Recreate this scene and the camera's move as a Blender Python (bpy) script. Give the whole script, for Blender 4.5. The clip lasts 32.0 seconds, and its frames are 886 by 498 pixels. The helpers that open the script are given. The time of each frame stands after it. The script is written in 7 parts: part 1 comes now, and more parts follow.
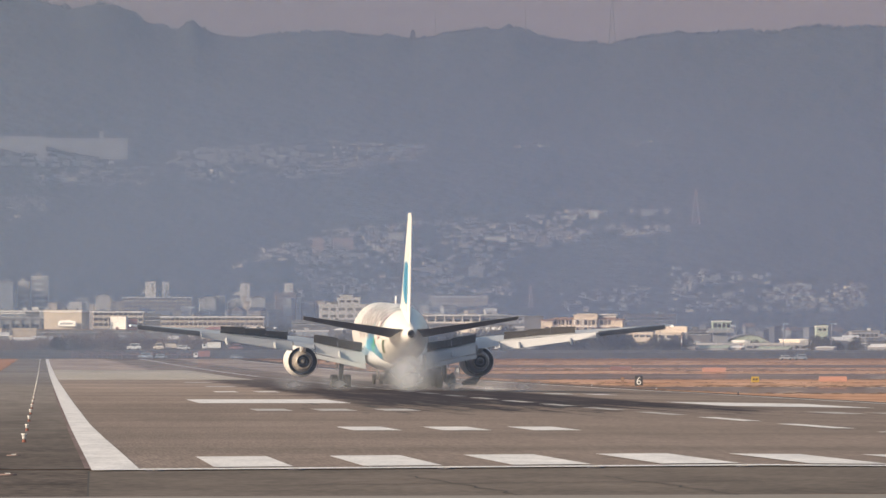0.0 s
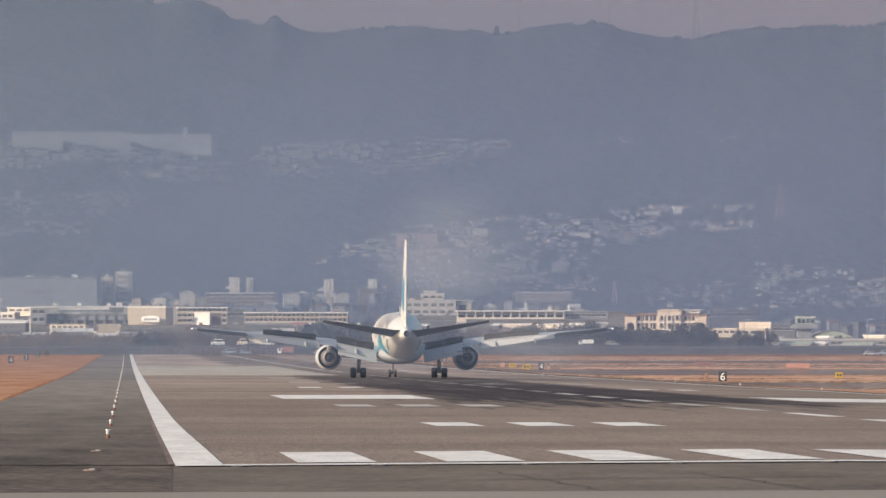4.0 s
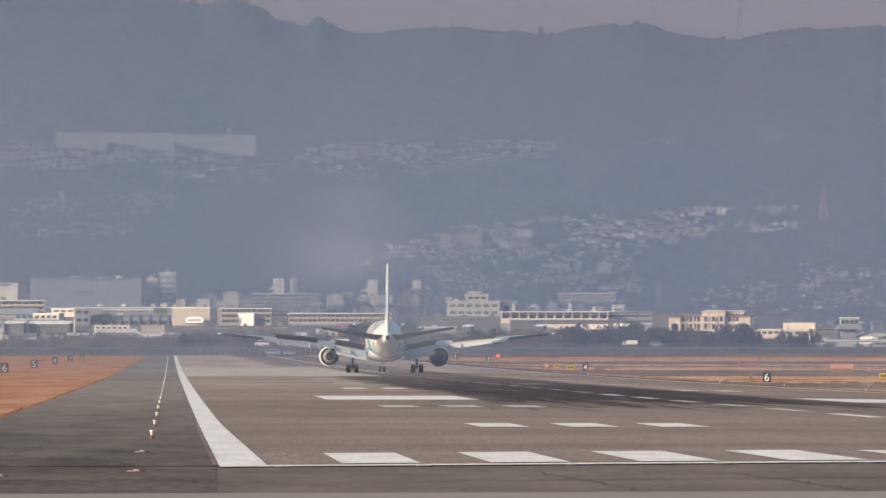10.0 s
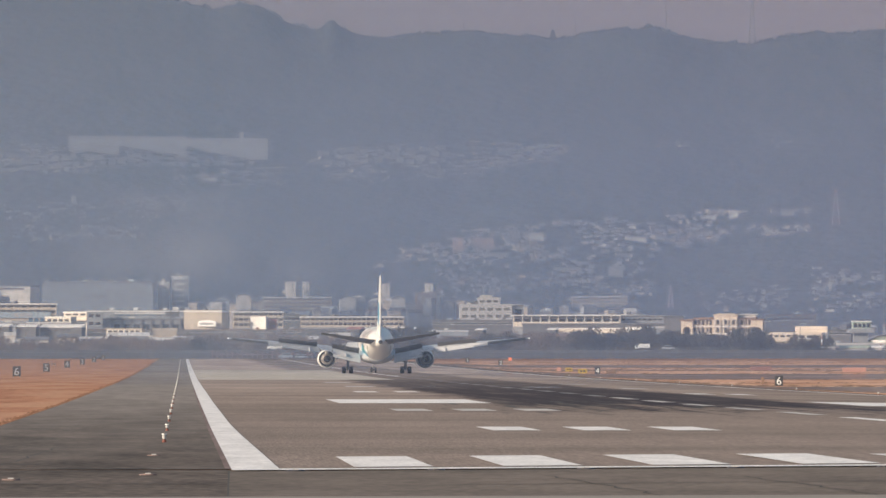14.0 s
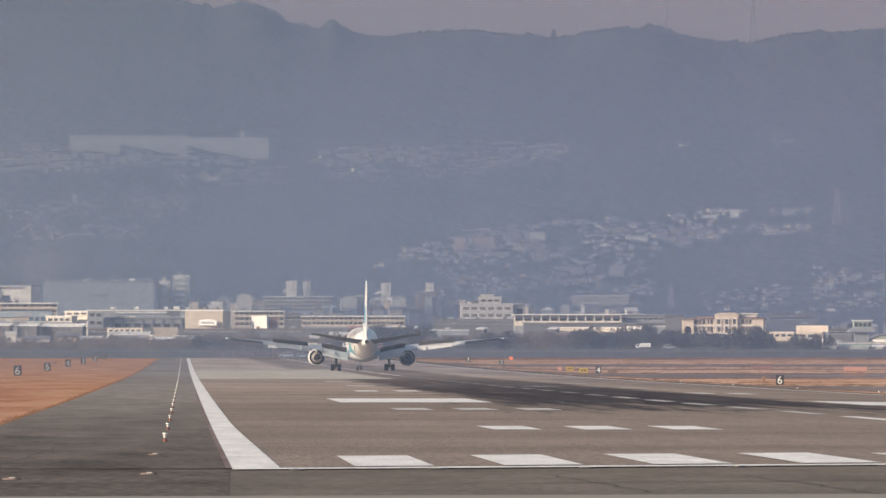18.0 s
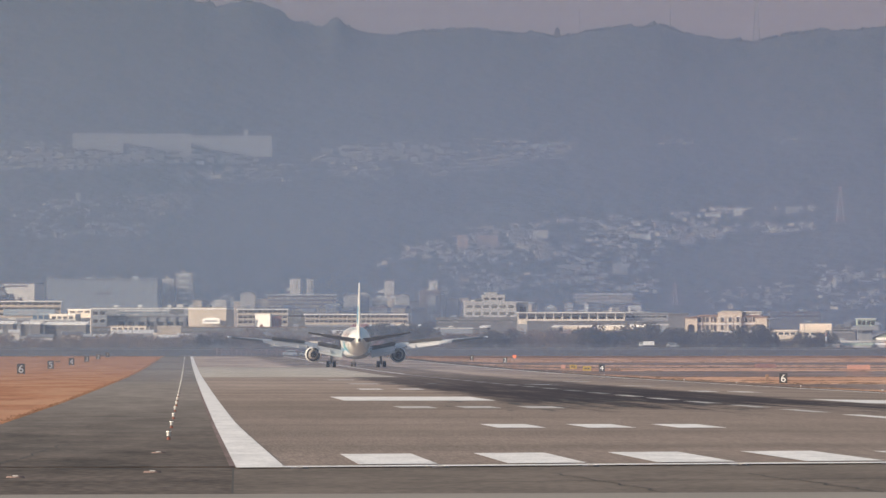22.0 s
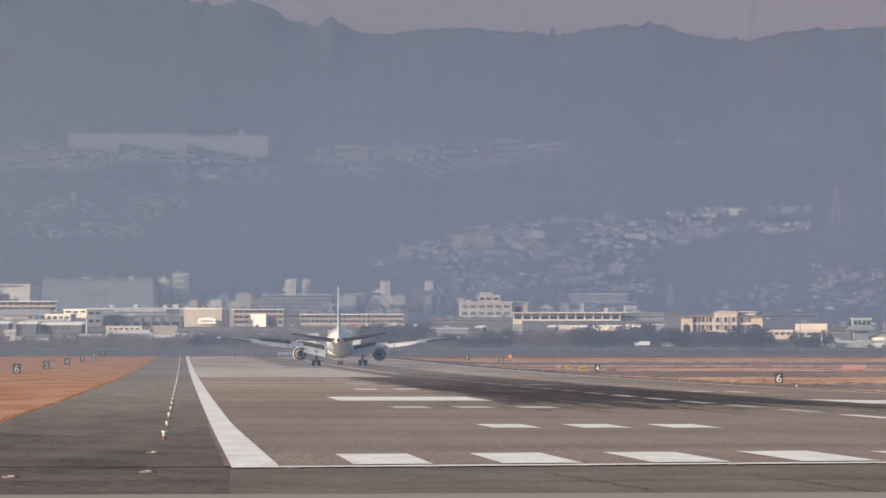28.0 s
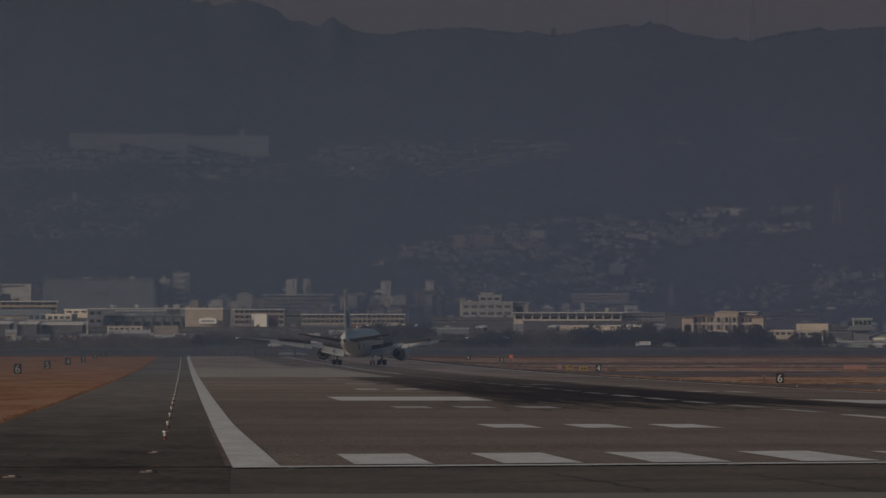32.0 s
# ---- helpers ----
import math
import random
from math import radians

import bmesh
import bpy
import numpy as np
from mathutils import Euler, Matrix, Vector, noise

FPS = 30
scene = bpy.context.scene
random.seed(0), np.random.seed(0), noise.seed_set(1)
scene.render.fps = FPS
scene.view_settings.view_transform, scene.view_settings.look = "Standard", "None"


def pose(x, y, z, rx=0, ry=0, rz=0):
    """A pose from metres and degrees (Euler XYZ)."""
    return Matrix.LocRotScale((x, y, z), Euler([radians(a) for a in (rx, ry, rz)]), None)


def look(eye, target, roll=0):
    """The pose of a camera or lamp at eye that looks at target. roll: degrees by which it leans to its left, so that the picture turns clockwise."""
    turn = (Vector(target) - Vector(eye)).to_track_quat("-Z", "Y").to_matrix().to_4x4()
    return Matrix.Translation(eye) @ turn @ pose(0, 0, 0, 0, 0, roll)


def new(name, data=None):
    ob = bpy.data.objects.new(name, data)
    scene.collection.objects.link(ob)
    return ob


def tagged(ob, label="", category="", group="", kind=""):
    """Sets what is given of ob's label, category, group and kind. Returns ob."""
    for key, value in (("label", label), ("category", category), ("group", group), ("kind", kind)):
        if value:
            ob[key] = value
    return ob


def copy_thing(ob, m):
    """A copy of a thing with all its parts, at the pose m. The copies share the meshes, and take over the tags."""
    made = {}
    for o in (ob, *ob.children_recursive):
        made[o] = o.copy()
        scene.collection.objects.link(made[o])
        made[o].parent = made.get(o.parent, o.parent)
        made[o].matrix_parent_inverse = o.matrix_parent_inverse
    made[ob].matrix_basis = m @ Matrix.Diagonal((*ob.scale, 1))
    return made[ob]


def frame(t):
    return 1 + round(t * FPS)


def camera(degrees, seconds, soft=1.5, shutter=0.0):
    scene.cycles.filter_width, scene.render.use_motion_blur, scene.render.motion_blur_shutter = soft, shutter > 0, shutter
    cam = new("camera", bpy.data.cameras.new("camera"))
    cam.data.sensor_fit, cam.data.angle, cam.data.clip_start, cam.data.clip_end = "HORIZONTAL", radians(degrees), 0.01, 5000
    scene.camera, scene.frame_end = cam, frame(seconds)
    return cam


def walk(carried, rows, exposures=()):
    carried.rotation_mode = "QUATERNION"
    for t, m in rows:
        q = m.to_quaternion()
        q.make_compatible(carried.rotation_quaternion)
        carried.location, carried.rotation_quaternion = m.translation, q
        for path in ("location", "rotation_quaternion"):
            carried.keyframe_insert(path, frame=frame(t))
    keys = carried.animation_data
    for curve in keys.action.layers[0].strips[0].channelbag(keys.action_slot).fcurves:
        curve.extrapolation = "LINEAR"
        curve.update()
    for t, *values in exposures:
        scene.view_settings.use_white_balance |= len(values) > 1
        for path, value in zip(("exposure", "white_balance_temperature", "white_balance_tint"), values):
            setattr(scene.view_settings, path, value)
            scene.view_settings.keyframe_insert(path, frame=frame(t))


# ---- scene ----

# The way of the camera: it stands on the bank before the threshold and pans.
# Rows: seconds, metres to the side and metres up of the aim at 1000 m.
EYE = (0.0, 0.0, 5.3)
PAN = [
    (0, 39.64, 9.20), (0.5, 38.53, 8.94), (1, 35.96, 8.52), (1.5, 35.11, 8.26), (2, 34.59, 8.43), (2.5, 33.56, 8.35),
    (3, 31.68, 8.44), (3.5, 31.34, 8.69), (5.5, 31.34, 8.85), (6, 31.68, 8.94), (6.5, 31.77, 9.03), (7, 31.51, 8.94),
    (7.5, 31.51, 8.86), (8, 31.51, 8.78), (8.5, 31.42, 8.77), (9, 30.15, 8.85), (9.5, 28.60, 8.77), (10, 26.98, 8.85),
    (10.5, 26.21, 8.94), (11, 25.44, 9.03), (11.5, 25.44, 9.11), (12, 25.53, 9.03), (12.5, 25.27, 9.11), (13, 25.87, 9.20),
    (13.5, 25.69, 9.12), (14, 25.78, 9.20), (14.5, 25.87, 9.12), (16.5, 25.53, 9.03), (17, 25.69, 9.03), (17.5, 25.69, 9.12),
    (18, 25.69, 9.12), (18.5, 25.69, 9.12), (19, 25.61, 9.11), (19.5, 25.61, 9.03), (20, 25.35, 9.03), (20.5, 25.27, 8.94),
    (21, 25.35, 9.03), (21.5, 25.35, 8.94), (22, 25.35, 8.94), (22.5, 25.44, 8.94), (23, 25.53, 8.94), (23.5, 25.53, 8.94),
    (24, 25.44, 8.94), (24.5, 25.27, 8.94), (25, 25.35, 8.94), (25.5, 25.44, 8.94), (27.5, 25.53, 8.94), (28, 25.78, 8.94),
    (28.5, 25.78, 8.94), (29, 25.78, 9.03), (29.5, 25.61, 8.94), (30, 25.53, 8.94), (30.5, 25.53, 8.94), (31, 25.87, 8.94),
    (31.5, 25.87, 9.03), (32, 25.69, 8.94),
]
cam = camera(5.016, 32.0, 1.5)
E0 = 0.95
walk(cam, [(t, look(EYE, (x, 1000.0, EYE[2] + z))) for t, x, z in PAN],
     [(0.0, E0 - 0.01, 6780, 12), (1.4, E0 - 0.07, 6880, 12), (2.4, E0 - 0.02, 6500, 11), (30.2, E0 - 0.01, 6500, 11), (30.6, E0 - 0.25, 6500, 11), (31.0, E0 - 0.62, 6500, 11), (31.5, E0 - 1.4, 6500, 11), (32.0, E0 - 2.2, 6500, 11)])

# ---- light ----
SUN_EL, SUN_SIDE = radians(19), radians(62)   # height; angle from straight behind towards the left
sun_dir = Vector((-math.cos(SUN_EL) * math.sin(SUN_SIDE), -math.cos(SUN_EL) * math.cos(SUN_SIDE), math.sin(SUN_EL)))
world = bpy.data.worlds.new("world")
scene.world = world
world.use_nodes = True
wn = world.node_tree.nodes
sky = wn.new("ShaderNodeTexSky")
sky.sky_type, sky.sun_disc, sky.sun_elevation = "NISHITA", False, SUN_EL
sky.sun_rotation = math.atan2(sun_dir.x, sun_dir.y)
sky.air_density, sky.dust_density, sky.ozone_density = 1.2, 3.0, 2.0
wn["Background"].inputs[1].default_value = 0.085
world.node_tree.links.new(sky.outputs[0], wn["Background"].inputs[0])
sun = new("sun", bpy.data.lights.new("sun", "SUN"))
sun.data.energy, sun.data.angle, sun.data.color = 3.4, radians(0.8), (1.0, 0.84, 0.65)
sun.matrix_world = look(sun_dir * 100, (0, 0, 0))

# ---- materials ----


def mat(name, col, rough=0.7, var=0.25, scale=1.0, fine=None, bump=0.0, metal=0.0, stretch=(1, 1, 1), spread=0.0, tint=None, gloss=0.5):
    """A surface with variation at two scales: blotches of 1/scale metres and a fine grain."""
    m = bpy.data.materials.new(name)
    m.use_nodes = True
    n, l = m.node_tree.nodes, m.node_tree.links
    b = n["Principled BSDF"]
    b.inputs["Roughness"].default_value, b.inputs["Metallic"].default_value = rough, metal
    b.inputs["Specular IOR Level"].default_value = gloss
    tc = n.new("ShaderNodeTexCoord")
    mp = n.new("ShaderNodeMapping")
    mp.inputs["Scale"].default_value = stretch
    l.new(tc.outputs["Object"], mp.inputs[0])
    na, nb = n.new("ShaderNodeTexNoise"), n.new("ShaderNodeTexNoise")
    na.inputs["Scale"].default_value, nb.inputs["Scale"].default_value = scale, fine or scale * 9
    na.inputs["Detail"].default_value, nb.inputs["Detail"].default_value = 5, 3
    for x in (na, nb):
        l.new(mp.outputs[0], x.inputs[0])
    add = n.new("ShaderNodeMath")
    add.operation = "ADD"
    l.new(na.outputs[0], add.inputs[0]), l.new(nb.outputs[0], add.inputs[1])
    rng = n.new("ShaderNodeMapRange")
    rng.inputs[1].default_value, rng.inputs[2].default_value = 0.6, 1.4
    rng.inputs[3].default_value, rng.inputs[4].default_value = 1 - var, 1 + var
    l.new(add.outputs[0], rng.inputs[0])
    value = rng.outputs[0]
    if spread:
        info = n.new("ShaderNodeObjectInfo")
        r2 = n.new("ShaderNodeMapRange")
        r2.inputs[3].default_value, r2.inputs[4].default_value = 1 - spread, 1 + spread
        l.new(info.outputs["Random"], r2.inputs[0])
        mul = n.new("ShaderNodeMath")
        mul.operation = "MULTIPLY"
        l.new(value, mul.inputs[0]), l.new(r2.outputs[0], mul.inputs[1])
        value = mul.outputs[0]
    vm = n.new("ShaderNodeVectorMath")
    vm.operation = "SCALE"
    vm.inputs[0].default_value = col
    l.new(value, vm.inputs["Scale"])
    out = vm.outputs[0]
    if tint:
        mx = n.new("ShaderNodeMix")
        mx.data_type = "RGBA"
        mx.inputs[7].default_value = (*tint, 1)
        r3 = n.new("ShaderNodeMapRange")
        r3.inputs[1].default_value, r3.inputs[2].default_value = 0.42, 0.62
        l.new(na.outputs[0], r3.inputs[0])
        l.new(r3.outputs[0], mx.inputs[0]), l.new(out, mx.inputs[6])
        out = mx.outputs[2]
    l.new(out, b.inputs["Base Color"])
    if bump:
        bp = n.new("ShaderNodeBump")
        bp.inputs["Strength"].default_value, bp.inputs["Distance"].default_value = bump, 0.3 / (fine or scale * 9)
        l.new(nb.outputs[0], bp.inputs["Height"]), l.new(bp.outputs[0], b.inputs["Normal"])
    return m


def glow(name, col, strength):
    m = bpy.data.materials.new(name)
    m.use_nodes = True
    b = m.node_tree.nodes["Principled BSDF"]
    b.inputs["Base Color"].default_value = (*col, 1)
    b.inputs["Emission Color"].default_value = (*col, 1)
    b.inputs["Emission Strength"].default_value = strength
    return m


def thin(name, col, cover, scale=None):
    """Fine droplets or dust in the air: mostly clear, the rest scatters the light that falls on it."""
    m = bpy.data.materials.new(name)
    m.use_nodes = True
    n, l = m.node_tree.nodes, m.node_tree.links
    n.remove(n["Principled BSDF"])
    d, t, tr, mx, half = (n.new("ShaderNode" + k) for k in ("BsdfDiffuse", "BsdfTransparent", "BsdfTranslucent", "MixShader", "MixShader"))
    d.inputs[0].default_value = tr.inputs[0].default_value = (*col, 1)
    half.inputs[0].default_value = 0.5 if scale else 0.35
    l.new(d.outputs[0], half.inputs[1]), l.new(tr.outputs[0], half.inputs[2])
    l.new(t.outputs[0], mx.inputs[1]), l.new(half.outputs[0], mx.inputs[2])
    l.new(mx.outputs[0], n["Material Output"].inputs[0])
    mx.name, d.name, tr.name = "cover", "front_dust", "back_dust"
    mx.inputs[0].default_value = cover
    if scale:
        uv = n.new("ShaderNodeUVMap")
        mp = n.new("ShaderNodeMapping")
        mp.inputs["Location"].default_value = (-1, -1, 0)
        mp.inputs["Scale"].default_value = (2, 2, 0)
        g = n.new("ShaderNodeTexGradient")
        g.gradient_type = "SPHERICAL"
        l.new(uv.outputs[0], mp.inputs[0]), l.new(mp.outputs[0], g.inputs[0])
        tc, ns = n.new("ShaderNodeTexCoord"), n.new("ShaderNodeTexNoise")
        ns.inputs["Scale"].default_value, ns.inputs["Detail"].default_value = scale, 4
        l.new(tc.outputs["Object"], ns.inputs[0])
        r = n.new("ShaderNodeMapRange")
        r.inputs[1].default_value, r.inputs[2].default_value, r.inputs[3].default_value, r.inputs[4].default_value = 0.36, 0.66, cover * 0.06, cover
        l.new(ns.outputs[0], r.inputs[0])
        mu = n.new("ShaderNodeMath")
        mu.operation = "MULTIPLY"
        soft = n.new("ShaderNodeMapRange")
        soft.interpolation_type = "SMOOTHERSTEP"
        soft.inputs[1].default_value, soft.inputs[2].default_value = 0.0, 0.85
        l.new(g.outputs[0], soft.inputs[0])
        l.new(soft.outputs[0], mu.inputs[0]), l.new(r.outputs[0], mu.inputs[1]), l.new(mu.outputs[0], mx.inputs[0])
    return m


M = {
    "grass": mat("dry_grass", (0.345, 0.165, 0.098), 0.95, 0.34, 0.16, 1.1, 0.6, stretch=(1, 0.10, 1), tint=(0.400, 0.225, 0.140), gloss=0.12),
    "shoulder": mat("shoulder_asphalt", (0.094, 0.076, 0.065), 0.85, 0.80, 0.5, 6.0, 0.4, stretch=(0.6, 0.12, 1), gloss=0.12),
    "hazed_grass": mat("hazed_dry_grass", (0.41, 0.225, 0.142), 0.95, 0.40, 0.09, 0.7, 0.6, stretch=(1, 0.12, 1), tint=(0.51, 0.322, 0.230), gloss=0.12),
    "apron": mat("apron_asphalt", (0.130, 0.108, 0.092), 0.85, 0.42, 0.6, 7.0, 0.4, stretch=(0.6, 0.15, 1), gloss=0.12),
    "concrete": mat("pale_concrete", (0.205, 0.182, 0.156), 0.85, 0.15, 0.2, 5, 0.2),
    "new_paving": mat("newer_paving", (0.40, 0.365, 0.318), 0.85, 0.22, 0.15, 1.5, 0.2, stretch=(1, 0.08, 1), gloss=0.12),
    "taxiway": mat("taxiway_asphalt", (0.182, 0.136, 0.128), 0.85, 0.40, 0.08, 0.8, 0.2, stretch=(1, 0.1, 1), gloss=0.12),
    "paint": mat("runway_paint", (0.66, 0.635, 0.61), 0.6, 0.30, 1.2, 9, 0.1, stretch=(1, 0.12, 1)),
    "paint_worn": mat("worn_paint", (0.42, 0.40, 0.38), 0.7, 0.30, 0.5, 6, 0.1, stretch=(1, 0.1, 1)),
    "paint_rubbered": mat("rubbered_paint", (0.20, 0.195, 0.195), 0.7, 0.35, 0.5, 6, 0.1, stretch=(1, 0.1, 1)),
    "sign_grey": mat("weathered_sign_face", (0.36, 0.37, 0.40), 0.5, 0.1, 1),
    "skyblue": mat("pale_blue_panel", (0.30, 0.37, 0.44), 0.6, 0.1, 0.5),
    "seam": mat("joint_sealant", (0.03, 0.028, 0.026), 0.9, 0.3, 1),
    "lamp_body": mat("lamp_body", (0.40, 0.40, 0.41), 0.5, 0.1, 1),
    "white": mat("white_paint", (0.84, 0.82, 0.78), 0.35, 0.05, 0.4, 8),
    "cream": mat("cream_plaster", (0.78, 0.69, 0.57), 0.85, 0.10, 0.3, 3, spread=0.06),
    "beige": mat("beige_plaster", (0.52, 0.45, 0.37), 0.85, 0.12, 0.3, 3, spread=0.08),
    "pale": mat("pale_wall", (0.62, 0.60, 0.56), 0.85, 0.10, 0.3, 3, spread=0.08),
    "rose": mat("rose_plaster", (0.50, 0.35, 0.31), 0.85, 0.12, 0.3, 3),
    "office": mat("office_plaster", (0.46, 0.45, 0.45), 0.85, 0.12, 0.3, 3),
    "villa": mat("villa_plaster", (0.62, 0.525, 0.43), 0.85, 0.14, 0.3, 3),
    "grey": mat("grey_wall", (0.30, 0.31, 0.33), 0.85, 0.12, 0.3, 3, spread=0.1),
    "bluegrey": mat("bluegrey_cladding", (0.29, 0.325, 0.37), 0.6, 0.10, 0.2, 2),
    "dark": mat("dark_wall", (0.15, 0.15, 0.16), 0.85, 0.15, 0.3, 3, spread=0.1),
    "dim": mat("dim_wall_and_shade", (0.095, 0.093, 0.097), 0.85, 0.15, 0.3, 3, spread=0.1),
    "green": mat("pale_green_wall", (0.40, 0.47, 0.38), 0.8, 0.1, 0.3, 3),
    "brown_roof": mat("brown_tiles", (0.20, 0.13, 0.10), 0.8, 0.2, 0.5, 4, spread=0.25),
    "grey_roof": mat("grey_tiles", (0.15, 0.15, 0.16), 0.7, 0.2, 0.5, 4, spread=0.3),
    "glass": mat("window_glass", (0.05, 0.06, 0.075), 0.12, 0.2, 0.3),
    "blueglass": mat("blue_glass_band", (0.10, 0.17, 0.26), 0.2, 0.2, 0.3),
    "rust": mat("red_brown_base", (0.13, 0.04, 0.03), 0.7, 0.2, 2),
    "red": mat("red_paint", (0.55, 0.10, 0.07), 0.5, 0.12, 0.5, spread=0.1),
    "pink": mat("faded_red_wall", (0.32, 0.155, 0.145), 0.7, 0.12, 0.5),
    "faded": mat("faded_orange_board", (0.42, 0.23, 0.185), 0.6, 0.12, 0.5),
    "aerial_red": mat("dull_aerial_red", (0.20, 0.115, 0.115), 0.7, 0.12, 0.5),
    "orange": mat("orange_paint", (0.80, 0.22, 0.10), 0.5, 0.1, 0.5),
    "yellow": mat("yellow_sign", (0.42, 0.29, 0.05), 0.5, 0.06, 0.5),
    "black": mat("black_sign", (0.040, 0.038, 0.044), 0.5, 0.15, 1),
    "sign_white": mat("sign_white", (0.80, 0.80, 0.78), 0.5, 0.04, 1),
    "steel": mat("grey_steel", (0.28, 0.28, 0.29), 0.45, 0.15, 1, metal=0.5),
    "rubber": mat("rubber_marks", (0.034, 0.032, 0.034), 0.85, 0.3, 0.5),
    "tuft": mat("grass_tufts", (0.20, 0.105, 0.066), 0.95, 0.4, 0.2, 2),
    "dark_tuft": mat("dark_grass_tufts", (0.105, 0.070, 0.052), 0.95, 0.5, 0.2, 2),
    "bark": mat("bark", (0.10, 0.075, 0.055), 0.95, 0.3, 1, 8, 0.5),
    "leaf": mat("evergreen_leaves", (0.040, 0.037, 0.032), 0.8, 0.35, 0.4, 3, spread=0.25),
    "twig": mat("bare_twigs", (0.150, 0.112, 0.098), 0.9, 0.30, 0.4, 3, spread=0.2),
    "bank": mat("dark_bank", (0.058, 0.052, 0.052), 0.95, 0.25, 0.05, 0.8, 0.5),
    "forest": mat("hill_forest", (0.036, 0.045, 0.052), 0.95, 0.35, 0.012, 0.16, 1.0),
}


# ---- mesh helpers ----


def part(name, bm, material, parent=None, label=""):
    me = bpy.data.meshes.new(name)
    bm.normal_update()
    bm.to_mesh(me)
    bm.free()
    me.materials.append(M[material] if isinstance(material, str) else material)
    ob = new(name, me)
    if parent:
        ob.parent = parent
    if label:
        ob["label"] = label
    return ob


def smooth(ob):
    ob.data.polygons.foreach_set("use_smooth", [True] * len(ob.data.polygons))
    return ob


def share(name, mesh, parent, x, y, z, rz=0.0, scale=None):
    ob = new(name, mesh)
    ob.parent = parent
    ob.matrix_basis = pose(x, y, z, 0, 0, rz) @ Matrix.Diagonal((*(scale or (1, 1, 1)), 1))
    return ob


def empty(name, x=0, y=0, z=0, rz=0):
    ob = new(name)
    ob.empty_display_size = 0.5
    ob.matrix_basis = pose(x, y, z, 0, 0, rz)
    return ob


def box(bm, x0, x1, y0, y1, z0, z1, bevel=0.0):
    vs = [bm.verts.new((x, y, z)) for z in (z0, z1) for x, y in ((x0, y0), (x1, y0), (x1, y1), (x0, y1))]
    fs = [bm.faces.new([vs[i] for i in q]) for q in ((3, 2, 1, 0), (4, 5, 6, 7), (0, 1, 5, 4), (1, 2, 6, 5), (2, 3, 7, 6), (3, 0, 4, 7))]
    if bevel:
        bmesh.ops.bevel(bm, geom=list({e for f in fs for e in f.edges}), offset=bevel, segments=1, affect="EDGES")
    return bm


def boxes(*rows):
    bm = bmesh.new()
    for r in rows:
        box(bm, *r)
    return bm


def loft(bm, rings, caps=True):
    """Joins rings of equal point count."""
    vs = [[bm.verts.new(p) for p in r] for r in rings]
    n = len(rings[0])
    for a, b in zip(vs, vs[1:]):
        for i in range(n):
            bm.faces.new((a[i], a[(i + 1) % n], b[(i + 1) % n], b[i]))
    if caps:
        bm.faces.new(list(reversed(vs[0]))), bm.faces.new(vs[-1])
    bmesh.ops.recalc_face_normals(bm, faces=bm.faces)
    return bm


def ring(c, rx, rz, n=24, tilt=0.0):
    return [(c[0] + rx * math.cos(a), c[1] + tilt * rz * math.sin(a), c[2] + rz * math.sin(a)) for a in (2 * math.pi * i / n for i in range(n))]


def tube(bm, p, q, r, n=8, r2=None):
    p, q = Vector(p), Vector(q)
    d = (q - p).normalized()
    u = d.orthogonal().normalized()
    v = d.cross(u)
    rr = [r, r if r2 is None else r2]
    return loft(bm, [[c + (u * math.cos(2 * math.pi * i / n) + v * math.sin(2 * math.pi * i / n)) * k for i in range(n)] for c, k in ((p, rr[0]), (q, rr[1]))])


# ---- ground ----
LEVEL = ((-400, 2.56), (180, 2.56), (224, 2.44), (374, 2.0), (527, 1.7), (624, 1.5), (824, 1.19), (1124, 0.75), (1400, 0.42), (1700, 0.2), (2300, 0.0), (6000, 0.0))
MID, HALF = 30.6, 29.5      # runway centreline and half width to the outer edge of its side stripe


def level(y):
    ys, zs = zip(*LEVEL)
    return float(np.mean([np.interp(y + k, ys, zs) for k in (-45, -15, 15, 45)]))


def height(x, y):
    """Ground height: along its fall, level on the left half of the runway, falling away on the right."""
    fall = float(np.interp(x, (MID, 60, 82), (0, -0.44, -1.3))) * float(np.interp(y, (300, 450, 2000, 3200), (0.2, 1, 1, 0.4)))
    crown = 0.11 * max(0.0, 1 - abs(x - 16) / 16) * float(np.interp(y, (260, 360), (1, 0)))
    return level(y) + fall + crown


def strip(name, x0, x1, y0, y1, material, lift, parent=None, step=20.0, nx=1, label="", skew=0.0):
    """A sheet of pavement or paint that lies on the ground's profile."""
    bm = bmesh.new()
    n = max(1, int((y1 - y0) / step))
    rows = []
    xs = sorted({x0 + (x1 - x0) * i / nx for i in range(nx + 1)} | ({k for k in (16, MID, 60, 82) if x0 < k < x1}))
    for j in range(n + 1):
        y = y0 + (y1 - y0) * j / n
        rows.append([bm.verts.new((x, y + skew * (x - x0), height(x, y + skew * (x - x0)) + lift)) for x in xs])
    for a, b in zip(rows, rows[1:]):
        for i in range(len(xs) - 1):
            bm.faces.new((a[i], a[i + 1], b[i + 1], b[i]))
    return part(name, bm, material, parent, label)


